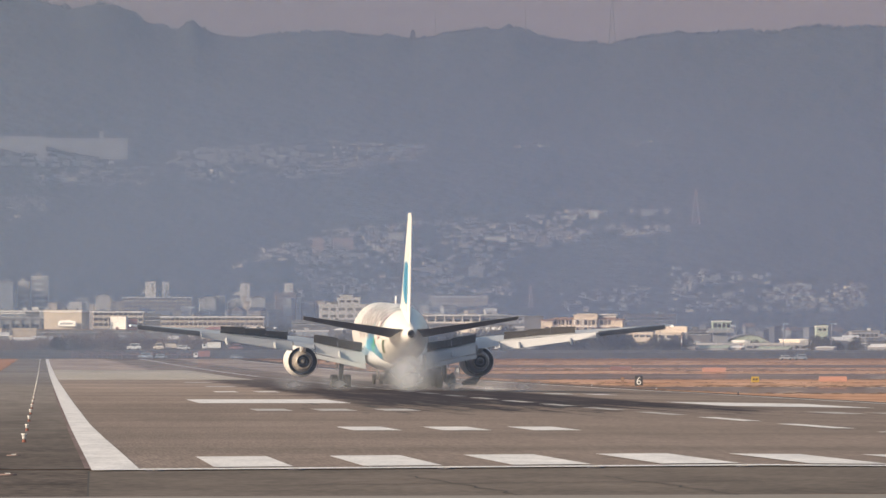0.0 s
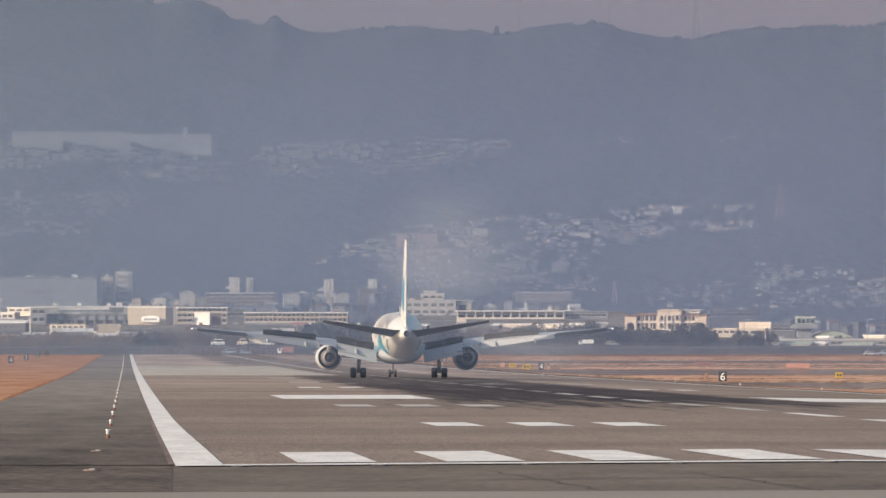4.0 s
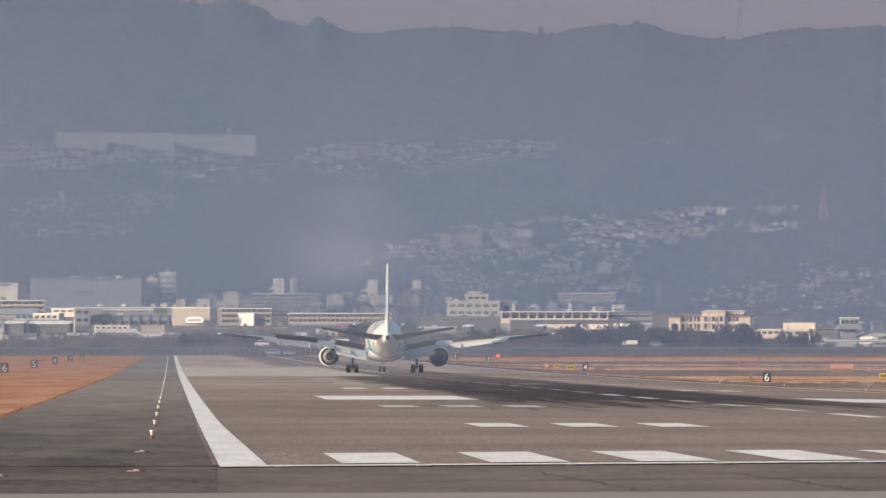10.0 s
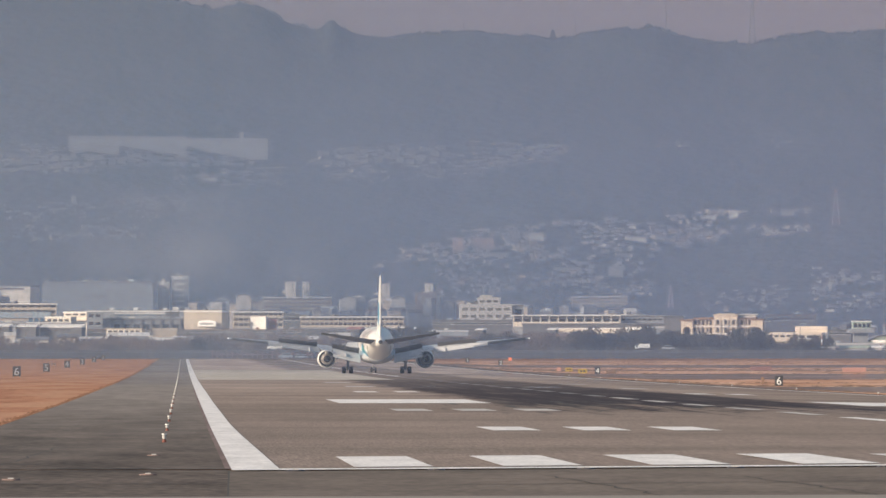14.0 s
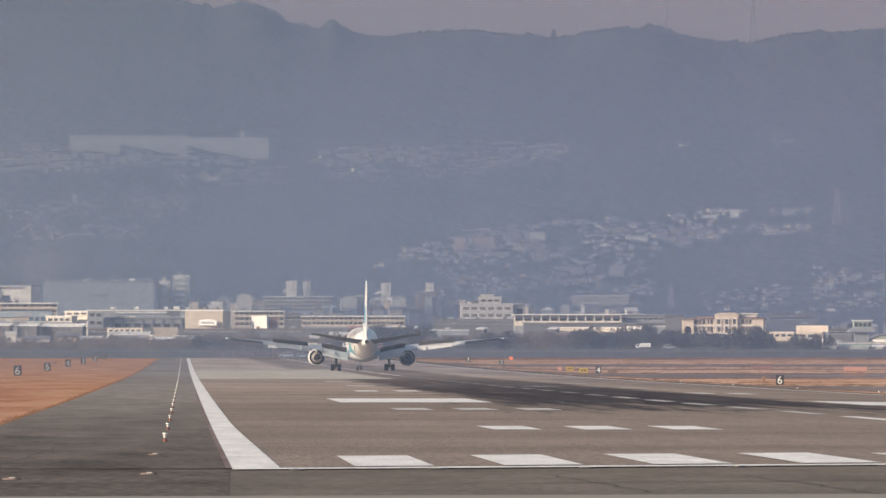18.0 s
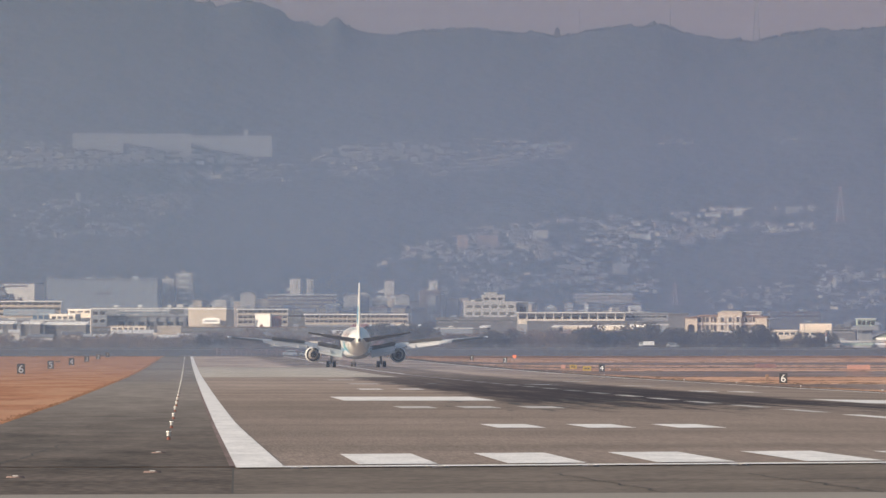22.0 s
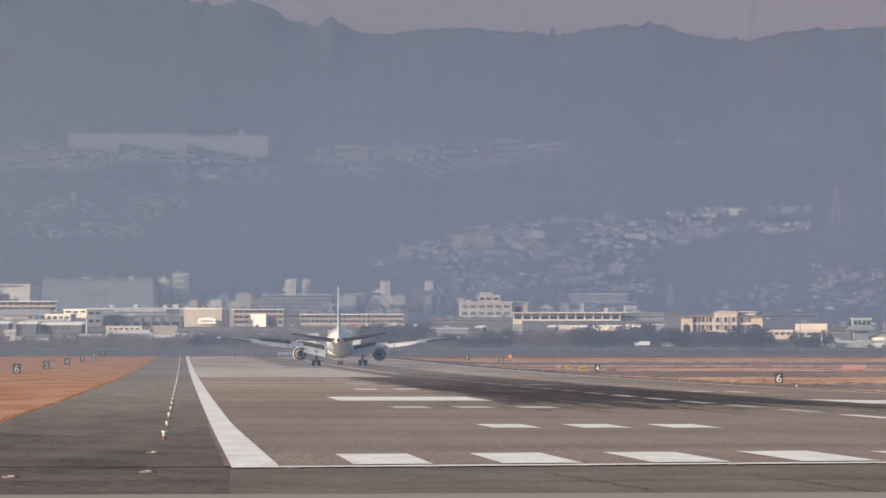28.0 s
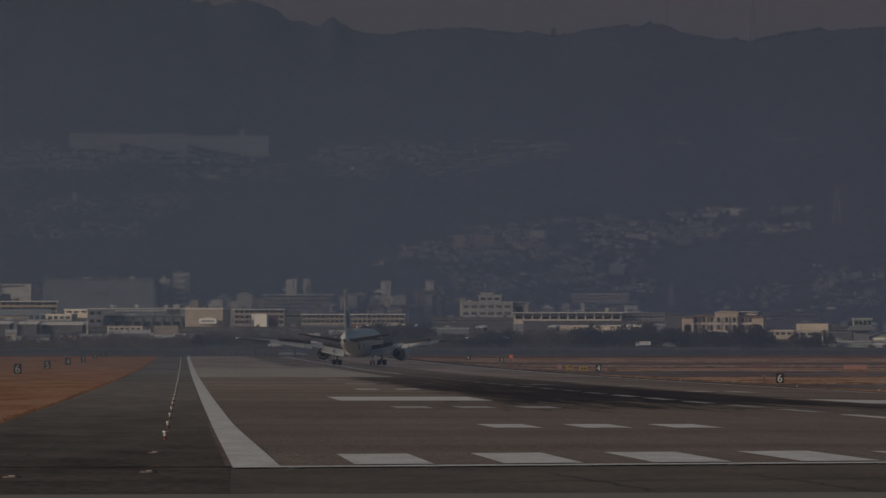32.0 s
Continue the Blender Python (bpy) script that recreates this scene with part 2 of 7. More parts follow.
def make_ground():
    bm = bmesh.new()
    xs = [-1500, -700, -300, -120, -60, -30, -8, 0, 16, MID, 45, 60, 70, 82, 100, 160, 260, 450, 900, 1800]
    ys = [-400, 0, 100] + list(range(160, 2400, 40)) + [2500, 2700, 3000, 3300, 3700, 4100, 4980]
    rows = [[bm.verts.new((x, y, height(x, y) - 0.06)) for x in xs] for y in ys]
    for a, b in zip(rows, rows[1:]):
        for i in range(len(xs) - 1):
            bm.faces.new((a[i], a[i + 1], b[i + 1], b[i]))
    tagged(part("ground", bm, "grass"), "flat airfield of dry tan winter grass", "ground", kind="structure")


def runway_material():
    m = mat("runway_asphalt", (0.206, 0.165, 0.141), 0.85, 0.14, 0.12, 3.0, 0.25, stretch=(1, 0.05, 1), gloss=0.12)
    n, l = m.node_tree.nodes, m.node_tree.links
    b = n["Principled BSDF"]
    base = b.inputs["Base Color"].links[0].from_socket
    tc, sep = n.new("ShaderNodeTexCoord"), n.new("ShaderNodeSeparateXYZ")
    l.new(tc.outputs["Object"], sep.inputs[0])

    def ramp(src, a, c, lo, hi):
        r = n.new("ShaderNodeMapRange")
        r.interpolation_type = "SMOOTHSTEP"
        for i, v in enumerate((a, c, lo, hi)):
            r.inputs[i + 1].default_value = v
        l.new(src, r.inputs[0])
        return r.outputs[0]

    def op(kind, a, c):
        x = n.new("ShaderNodeMath")
        x.operation = kind
        l.new(a, x.inputs[0])
        if isinstance(c, float):
            x.inputs[1].default_value = c
        else:
            l.new(c, x.inputs[1])
        return x.outputs[0]
    # broad patches of older and newer surfacing, paler farther along
    mb, nz = n.new("ShaderNodeMapping"), n.new("ShaderNodeTexNoise")
    mb.inputs["Scale"].default_value = (0.018, 0.03, 1)
    nz.inputs["Scale"].default_value, nz.inputs["Detail"].default_value = 1.0, 5
    l.new(tc.outputs["Object"], mb.inputs[0]), l.new(mb.outputs[0], nz.inputs[0])
    # the paling with distance stands for haze and mirage, put into the colour
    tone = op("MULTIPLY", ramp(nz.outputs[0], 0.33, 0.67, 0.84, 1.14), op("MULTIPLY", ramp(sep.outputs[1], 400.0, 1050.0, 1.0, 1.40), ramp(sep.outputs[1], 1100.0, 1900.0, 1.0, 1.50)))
    mc, nc = n.new("ShaderNodeMapping"), n.new("ShaderNodeTexNoise")
    mc.inputs["Scale"].default_value = (0.45, 0.025, 1)
    nc.inputs["Scale"].default_value, nc.inputs["Detail"].default_value, nc.inputs["Roughness"].default_value = 1.0, 8, 0.7
    l.new(tc.outputs["Object"], mc.inputs[0]), l.new(mc.outputs[0], nc.inputs[0])
    # right side darkened for the duller mirage there, put into the colour
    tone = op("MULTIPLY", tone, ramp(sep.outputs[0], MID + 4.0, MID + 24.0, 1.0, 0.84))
    tone = op("MULTIPLY", tone, ramp(nc.outputs[0], 0.30, 0.70, 0.94, 1.06))
    # coarse grain of the worn grooves
    mg, ng = n.new("ShaderNodeMapping"), n.new("ShaderNodeTexNoise")
    mg.inputs["Scale"].default_value = (18.0, 0.33, 1)
    ng.inputs["Scale"].default_value, ng.inputs["Detail"].default_value = 1.0, 3
    l.new(tc.outputs["Object"], mg.inputs[0]), l.new(mg.outputs[0], ng.inputs[0])
    tone = op("MULTIPLY", tone, ramp(ng.outputs[0], 0.28, 0.72, 0.79, 1.21))
    sc = n.new("ShaderNodeVectorMath")
    sc.operation = "SCALE"
    l.new(base, sc.inputs[0]), l.new(tone, sc.inputs["Scale"])
    base = sc.outputs[0]
    # tyre rubber: long dark streaks on both sides of the centreline
    mp, ns = n.new("ShaderNodeMapping"), n.new("ShaderNodeTexNoise")
    mp.inputs["Scale"].default_value = (0.9, 0.012, 1)
    ns.inputs["Scale"].default_value, ns.inputs["Detail"].default_value, ns.inputs["Roughness"].default_value = 1.0, 9, 0.68
    l.new(tc.outputs["Object"], mp.inputs[0]), l.new(mp.outputs[0], ns.inputs[0])
    off = op("ABSOLUTE", op("SUBTRACT", sep.outputs[0], MID), 0.0)
    edge = op("ADD", sep.outputs[1], op("MULTIPLY", op("SUBTRACT", ns.outputs[0], 0.5), 620.0))
    side = ramp(op("ADD", off, op("MULTIPLY", op("SUBTRACT", nc.outputs[0], 0.5), 9.0)), 9.0, 12.5, 1.0, 0.0)
    # the rubber's fading with distance puts haze into its colour
    along = op("MULTIPLY", ramp(edge, 515.0, 625.0, 0.0, 1.0), ramp(sep.outputs[1], 760.0, 1500.0, 1.0, 0.60))
    streak = ramp(ns.outputs[0], 0.30, 0.54, 0.68, 1.0)
    rubber = op("MULTIPLY", op("MULTIPLY", side, along), streak)
    mx = n.new("ShaderNodeMix")
    mx.data_type = "RGBA"
    mx.inputs[7].default_value = (0.029, 0.024, 0.032, 1)
    l.new(op("MULTIPLY", rubber, 0.96), mx.inputs[0]), l.new(base, mx.inputs[6])
    l.new(mx.outputs[2], b.inputs["Base Color"])
    return m


def shimmer(m, near, far, most, side=None):
    """A mirror-like sheen in patches, as hot air gives far along the pavement at a grazing view."""
    n, l = m.node_tree.nodes, m.node_tree.links
    b = n["Principled BSDF"]
    geo, sep, mp, ns, r, on, mul = (n.new("ShaderNode" + k) for k in ("NewGeometry", "SeparateXYZ", "Mapping", "TexNoise", "MapRange", "MapRange", "Math"))
    l.new(geo.outputs["Position"], sep.inputs[0]), l.new(geo.outputs["Position"], mp.inputs[0]), l.new(mp.outputs[0], ns.inputs[0])
    mp.inputs["Scale"].default_value = (0.05, 0.009, 1)
    ns.inputs["Scale"].default_value, ns.inputs["Detail"].default_value = 1.0, 5
    r.inputs[1].default_value, r.inputs[2].default_value, r.inputs[3].default_value, r.inputs[4].default_value = 0.40, 0.60, 0.08, most
    on.interpolation_type = "SMOOTHSTEP"
    on.inputs[1].default_value, on.inputs[2].default_value = near, far
    mul.operation = "MULTIPLY"
    l.new(ns.outputs[0], r.inputs[0]), l.new(sep.outputs[1], on.inputs[0])
    reach = on.outputs[0]
    if side:
        # nearer on the warm pavement along one edge: across (from, full), along (from, full)
        a, c, both, top = (n.new("ShaderNode" + k) for k in ("MapRange", "MapRange", "Math", "Math"))
        a.inputs[1].default_value, a.inputs[2].default_value, c.inputs[1].default_value, c.inputs[2].default_value = side
        both.operation, top.operation = "MULTIPLY", "MAXIMUM"
        l.new(sep.outputs[0], a.inputs[0]), l.new(sep.outputs[1], c.inputs[0])
        l.new(a.outputs[0], both.inputs[0]), l.new(c.outputs[0], both.inputs[1])
        l.new(both.outputs[0], top.inputs[0]), l.new(reach, top.inputs[1])
        reach = top.outputs[0]
    l.new(r.outputs[0], mul.inputs[0]), l.new(reach, mul.inputs[1]), l.new(mul.outputs[0], b.inputs["Coat Weight"])
    b.inputs["Coat Roughness"].default_value = 0.02
    return m


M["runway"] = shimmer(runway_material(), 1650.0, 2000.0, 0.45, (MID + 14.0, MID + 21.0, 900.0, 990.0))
shimmer(M["new_paving"], 1700.0, 1850.0, 0.35)
shimmer(M["shoulder"], 900.0, 1150.0, 0.35)
shimmer(M["taxiway"], 1000.0, 1150.0, 0.35)


def hazed_shoulder():
    """Shoulder asphalt, dark by the threshold; distance haze is put into its colour farther along."""
    m = M["shoulder"].copy()
    m.name = "weathered_shoulder"
    n, l = m.node_tree.nodes, m.node_tree.links
    b = n["Principled BSDF"]
    old = b.inputs["Base Color"].links[0].from_socket
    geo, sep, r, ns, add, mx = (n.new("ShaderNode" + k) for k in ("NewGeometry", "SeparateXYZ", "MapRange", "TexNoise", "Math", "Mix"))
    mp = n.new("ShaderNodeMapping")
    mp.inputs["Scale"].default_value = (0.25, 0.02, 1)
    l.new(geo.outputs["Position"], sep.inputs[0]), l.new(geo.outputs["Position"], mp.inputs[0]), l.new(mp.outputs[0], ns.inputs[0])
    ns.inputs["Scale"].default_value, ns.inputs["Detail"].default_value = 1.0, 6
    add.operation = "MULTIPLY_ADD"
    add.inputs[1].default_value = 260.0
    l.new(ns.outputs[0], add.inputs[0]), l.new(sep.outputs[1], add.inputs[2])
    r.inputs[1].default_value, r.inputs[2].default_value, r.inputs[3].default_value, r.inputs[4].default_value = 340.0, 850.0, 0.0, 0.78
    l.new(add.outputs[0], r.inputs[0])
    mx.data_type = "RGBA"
    # paler far tone: haze put into the asphalt colour
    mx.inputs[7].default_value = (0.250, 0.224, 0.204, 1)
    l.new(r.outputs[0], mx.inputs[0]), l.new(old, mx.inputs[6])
    mc, nc, rr, sc = (n.new("ShaderNode" + k) for k in ("Mapping", "TexNoise", "MapRange", "VectorMath"))
    mc.inputs["Scale"].default_value = (0.5, 0.03, 1)
    nc.inputs["Scale"].default_value, nc.inputs["Detail"].default_value, nc.inputs["Roughness"].default_value = 1.0, 8, 0.72
    rr.inputs[1].default_value, rr.inputs[2].default_value, rr.inputs[3].default_value, rr.inputs[4].default_value = 0.3, 0.7, 0.72, 1.22
    l.new(geo.outputs["Position"], mc.inputs[0]), l.new(mc.outputs[0], nc.inputs[0]), l.new(nc.outputs[0], rr.inputs[0])
    sc.operation = "SCALE"
    l.new(mx.outputs[2], sc.inputs[0]), l.new(rr.outputs[0], sc.inputs["Scale"]), l.new(sc.outputs[0], b.inputs["Base Color"])
    return m


def make_runway():
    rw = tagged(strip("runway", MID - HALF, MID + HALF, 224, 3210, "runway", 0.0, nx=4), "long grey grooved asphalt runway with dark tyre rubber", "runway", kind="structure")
    left = MID - HALF
    # side stripes, threshold bar, threshold stripes, touchdown and aiming marks, centreline
    for s in (-1, 1):
        bm = bmesh.new()
        ys = [225 + 10 * k for k in range(20)] + [430 + 20 * k for k in range(139)]
        rows = []
        for y in ys:
            w = 0.86 + 0.22 * max(0.0, 1 - (y - 225) / 190)
            rows.append([bm.verts.new((x, y, height(x, y) + 0.02)) for x in (MID + s * HALF, MID + s * (HALF - w))])
        for a, b in zip(rows, rows[1:]):
            bm.faces.new((a[0], a[1], b[1], b[0]) if s < 0 else (a[1], a[0], b[0], b[1]))
        part("side_stripe", bm, "paint", rw)
    strip("threshold_bar", left, left + 2 * HALF, 223.6, 226.4, "paint", 0.024, rw, nx=8)
    for k in range(7):
        for s in (-1, 1):
            x = MID + s * (25.8 - 3.39 * k)
            strip("threshold_stripe", x - 0.9, x + 0.9, 229.5, 257.0, "paint", 0.02, rw)
    for dist, inner, count, wide, paint in ((374, 11.5, 3, 1.8, "paint"), (527, 11.75, 3, 1.9, "paint_worn"), (824, 12.1, 2, 1.85, "paint"), (974, 13.3, 1, 2.8, "paint_worn"), (1124, 13.2, 1, 2.9, "paint_worn")):
        for k in range(count):
            for s in (-1, 1):
                x = MID + s * (inner + 3.35 * k)
                strip("touchdown_mark", x - wide / 2, x + wide / 2, dist, dist + 22.5, paint, 0.02, rw)
    for s in (-1, 1):
        x = MID + s * 16.2
        strip("aiming_mark", x - 4.7, x + 4.7, 624, 684, "paint", 0.02, rw)
    for k in range(58):
        strip("centreline_dash", MID - 0.45, MID + 0.45, 285 + 50 * k, 315 + 50 * k, "paint" if k < 4 or k > 22 else "paint_worn" if k < 9 else "paint_rubbered", 0.022, rw)
    # short black skid marks where the rubber begins, and cracks before the threshold
    rnd = random.Random(3)
    for _ in range(90):
        x, y = rnd.gauss(MID - 5, 5.0), rnd.uniform(490, 660)
        w = rnd.uniform(0.12, 0.42)
        strip("skid_mark", x, x + w, y, y + rnd.uniform(5, 26), "rubber", 0.012, rw, step=8)
    for _ in range(8):
        x, y = rnd.uniform(24, 34), rnd.uniform(300, 400)
        strip("skid_mark", x, x + 0.14, y, y + 1.6, "rubber", 0.012, rw, step=8)
    # pale newer paving
    tagged(strip("pavement_1", 2.05, 26.5, 1262, 1850, "new_paving", 0.012), "pale beige strip of newer paving on the runway", "pavement", kind="structure")
    # paler copy of the grass: haze and bright far light put into its colour
    tagged(strip("ground_2", left + 2 * HALF + 6.5, 900, 300, 3214, "hazed_grass", -0.045, nx=10), "pale hazed winter grass beyond the runway", "ground", kind="structure")
    tagged(strip("pavement_2", -7.3, left, 228, 3225, hazed_shoulder(), 0.0, nx=2), "brownish asphalt runway shoulder", "pavement", kind="structure")
    tagged(strip("pavement_3", left + 2 * HALF, left + 2 * HALF + 7, 228, 3225, "shoulder", -0.004), "brownish asphalt runway shoulder", "pavement", kind="structure")
    tagged(strip("pavement_7", left - 0.13, left, 229, 900, "taxiway", 0.006), "narrow paler asphalt edge beside the runway stripe", "pavement", kind="structure")
    bm = bmesh.new()
    rows = [[bm.verts.new((x, y, height(x, y) - 0.004)) for x in (0.80 + 0.23 * (y - 178.5) / 45.5, 10, 16, MID, 60, 75)] for y in (178.5, 191, 202, 213, 224)]
    for a, b in zip(rows, rows[1:]):
        for i in range(5):
            bm.faces.new((a[i], a[i + 1], b[i + 1], b[i]))
    tagged(part("pavement_4", bm, "apron"), "grey-brown asphalt before the threshold", "pavement", kind="structure")
    tagged(strip("pavement_5", -60, left, 178.5, 228, "shoulder", -0.016, step=8, nx=4), "dark brown asphalt beside the threshold", "pavement", kind="structure")
    tagged(strip("pavement_6", -60, 90, -50, 178.3, "concrete", -0.01, nx=4), "pale concrete apron edge", "pavement", kind="structure")
    bm = bmesh.new()
    bm.faces.new([bm.verts.new((x, y, height(x, y) - 0.002 + 0.004)) for x, y in ((0.785, 178.5), (0.825, 178.5), (1.05, 223.5), (1.01, 223.5))])
    tagged(part("trim_1", bm, "seam"), "dark filled joint in the asphalt", "joint", kind="structure")
    # paved crossings and taxiways on the far side
    for k, (a, b, s) in enumerate(((1165, 1400, 0.0), (1740, 2060, 0.1), (2270, 2330, 0.1), (2490, 2700, 0.0))):
        tagged(strip("road_%d" % (k + 1), 66, 700, a, b, "taxiway", -0.03, nx=6, step=30, skew=s), "grey asphalt taxiway crossing the dry grass", "taxiway", kind="structure")
    tagged(strip("road_5", -700, 900, 3215, 3262, "taxiway", -0.02, nx=8), "grey perimeter road at the end of the runway", "road", kind="structure")


def make_cracks():
    """Dark wandering cracks in the asphalt before the threshold."""
    rnd = random.Random(9)
    for k, (x, y, dx, dy) in enumerate(((8.6, 178, -1.0, 33), (12.3, 178, -0.8, 30), (5.0, 196, 9.0, 1.5), (-5.2, 200, 6.0, 1.0), (-14.0, 238, 12.5, 3.0), (-18.0, 262, 13.0, -4.0), (-7.0, 292, 6.2, 2.0), (-7.2, 330, 7.6, 4.0), (-7.2, 385, 7.0, -3.0), (-7.2, 450, 6.8, 5.0), (-4.4, 228, 0.9, 70), (-20.0, 204, 17.0, -3.0), (18.0, 199, 22.0, 2.0))):
        bm = bmesh.new()
        prev = None
        for i in range(15):
            u = i / 14
            px, py = x + dx * u + rnd.uniform(-0.12, 0.12), y + dy * u + rnd.uniform(-0.6, 0.6)
            w = 0.028 if abs(dy) > abs(dx) else 0.16 if y < 210 else 0.45
            a, b = ((px - w, py), (px + w, py)) if abs(dy) > abs(dx) else ((px, py - w), (px, py + w))
            cur = [bm.verts.new((q[0], q[1], height(*q) + 0.004)) for q in (a, b)]
            if prev:
                bm.faces.new((prev[0], prev[1], cur[1], cur[0]))
            prev = cur
        tagged(part("trim_%d" % (k + 40), bm, "seam"), "dark wandering crack in the asphalt", "crack", kind="structure")


def make_tufts():
    """Ragged dry grass along the edge of the shoulder."""
    rnd = random.Random(13)
    bm = bmesh.new()
    for i in range(9000):
        y = 300 + 2500 * rnd.random() ** 1.6
        x = -7.35 - abs(rnd.gauss(0, 0.22)) + 0.12 * noise.noise((0.0, y * 0.05, 2.2))
        z, h, a = height(x, y) - 0.08, rnd.uniform(0.03, 0.08), rnd.uniform(0, 3.14)
        w = rnd.uniform(0.06, 0.22)
        c, s = math.cos(a) * w, math.sin(a) * w
        v = [bm.verts.new(p) for p in ((x - c, y - s, z), (x + c, y + s, z), (x - s, y + c, z), (x + rnd.uniform(-0.1, 0.1), y, z + h))]
        for q in ((0, 1, 3), (1, 2, 3), (2, 0, 3)):
            bm.faces.new([v[k] for k in q])
    tagged(part("grass_tufts", bm, "tuft"), "ragged dry brown grass along the pavement edge", "grass", kind="stuff")


def make_field_tufts():
    """Ragged clumps where the dry grass meets the taxiways."""
    rnd = random.Random(15)
    bm = bmesh.new()
    for edge in (1158, 1402, 1450, 1560, 1732, 2066, 2180, 2264, 2336, 2400, 2484, 2706, 2820, 2950):
        for i in range(520):
            x = 68 + 230 * rnd.random() ** 1.3
            y = edge + rnd.gauss(0, 9) + 10 * noise.noise((x * 0.08, edge, 4.1))
            z, h, w = height(x, y) - 0.06, rnd.uniform(0.03, 0.12) * (1 + max(0.0, noise.noise((x * 0.2, edge, 0.7)))), rnd.uniform(0.15, 1.1)
            v = [bm.verts.new(p) for p in ((x - w, y, z), (x + w, y - 0.3, z), (x, y + 0.8, z), (x + rnd.uniform(-0.4, 0.4) * w, y, z + h))]
            for q in ((0, 1, 3), (1, 2, 3), (2, 0, 3)):
                bm.faces.new([v[k] for k in q])
    tagged(part("field_tufts", bm, "dark_tuft"), "ragged brown grass clumps along the taxiway edges", "grass", kind="stuff")


make_field_tufts()
make_ground()
make_runway()
make_cracks()
make_tufts()

# ---- hills and haze ----
RIDGE = ((-1500, 120), (-400, 150), (-86, 172), (-20, 169), (0, 166.5),
         (7.5, 164.8), (14.2, 162.4), (19.6, 164.3), (27.6, 165.6), (33.0, 165.1), (41.0, 162.4), (46.4, 159.7), (48.5, 157.0), (54.4, 155.4), (62.5, 153.5),
         (66.8, 154.1), (68.9, 157.3), (71.9, 157.3), (74.8, 154.3), (81.2, 151.7), (86.6, 150.1), (97.3, 149.0), (104.0, 149.8), (110.7, 150.9), (122.5, 151.7),
         (132.2, 152.7), (140.2, 152.7), (145.6, 151.7), (153.7, 150.1), (161.2, 150.3), (163.3, 151.7), (169.7, 150.1), (176.4, 149.0), (183.2, 149.5), (188.5, 151.4),
         (196.6, 152.7), (207.3, 154.1), (215.3, 153.3), (220.7, 154.3), (224.7, 154.6), (228.7, 153.3), (234.1, 151.4), (242.1, 149.5), (250.2, 148.4), (260.9, 146.8),
         (269.0, 146.3), (277.0, 147.9), (287.7, 150.3), (295.8, 151.7), (302.5, 153.0), (307.9, 151.7), (314.6, 152.2), (322.6, 153.0), (332.8, 153.3), (339.2, 152.7),
         (347.3, 151.7), (352.6, 153.5), (363.4, 154.9), (370.1, 155.1), (376.8, 154.1), (384.8, 154.3), (392.9, 155.1), (400.4, 155.1),
         (430, 155), (480, 150), (900, 150), (1900, 120))
NEAR, FAR = 4032.0, 4800.0


def ridge(x):
    xs, zs = zip(*RIDGE)
    return float(np.interp(x, xs, zs))


def broad(x):
    return sum(ridge(x + k) for k in (-75, -50, -25, 0, 25, 50, 75)) / 7


def hill(x, y):
    """Height of the wooded slope: rising to the ridge with spurs and hollows."""
    t = (y - NEAR) / (FAR - NEAR)
    if t <= 0:
        return -0.06
    a = x * FAR / y
    f = (0.55 * t + 0.45 * t * t) if t < 1 else 1 - 0.3 * (t - 1)
    spur = noise.noise((a * 0.009 + t * 1.6, t * 3.0 - a * 0.004, 3.1)) * 11 + noise.noise((a * 0.03 - t * 2.0, t * 6.0, 7.7)) * 3
    return max(-0.06, (broad(a) + (ridge(a) - broad(a)) * min(1.0, max(0.0, (t - 0.88) / 0.1))) * f * (y / FAR if t < 1 else 1) + spur * math.sin(math.pi * min(t, 1.0)) * 0.9)


def make_hill():
    bm = bmesh.new()
    xs = [-1400, -900, -600, -400, -250] + [-180 + 4.0 * i for i in range(176)] + [560, 700, 900, 1300, 1800]
    ys = [NEAR - 4] + [NEAR + 8.0 * i for i in range(1, 97)] + [FAR, FAR + 60, FAR + 150]
    rows = [[bm.verts.new((x * y / FAR, y, hill(x * y / FAR, y) + (noise.noise((x * 0.35, y * 0.2, 1.3)) * 1.1 if y > NEAR + 30 else 0))) for x in xs] for y in ys]
    for a, b in zip(rows, rows[1:]):
        for i in range(len(xs) - 1):
            bm.faces.new((a[i], a[i + 1], b[i + 1], b[i]))
    ob = smooth(part("backdrop_hills", bm, "forest"))
    tagged(ob, "wooded mountain slopes in blue-grey haze", "hills", kind="structure")
    # tree tops along the crest
    bm = bmesh.new()
    rnd = random.Random(4)
    for i in range(1500):
        x = -130 + 580 * i / 1500 + rnd.uniform(-0.3, 0.3)
        r, h = rnd.uniform(0.5, 1.1), rnd.uniform(0.6, 2.0) * (1 + 1.6 * max(0.0, noise.noise((x * 0.13, 0.5, 9.1))))
        z = hill(x, FAR) - 0.8
        base = [bm.verts.new((x + r * math.cos(k * 1.26 + i), FAR + r * math.sin(k * 1.26 + i), z)) for k in range(5)]
        mid = [bm.verts.new((x + r * 0.8 * math.cos(k * 1.26 + i), FAR + r * 0.8 * math.sin(k * 1.26 + i), z + h * 0.7)) for k in range(5)]
        top = bm.verts.new((x + rnd.uniform(-0.2, 0.2), FAR, z + h))
        for k in range(5):
            j = (k + 1) % 5
            bm.faces.new((base[k], base[j], mid[j], mid[k])), bm.faces.new((mid[k], mid[j], top))
    tagged(part("crest_trees", bm, "forest"), "tiny tree tops along the mountain crest", "trees", kind="stuff")


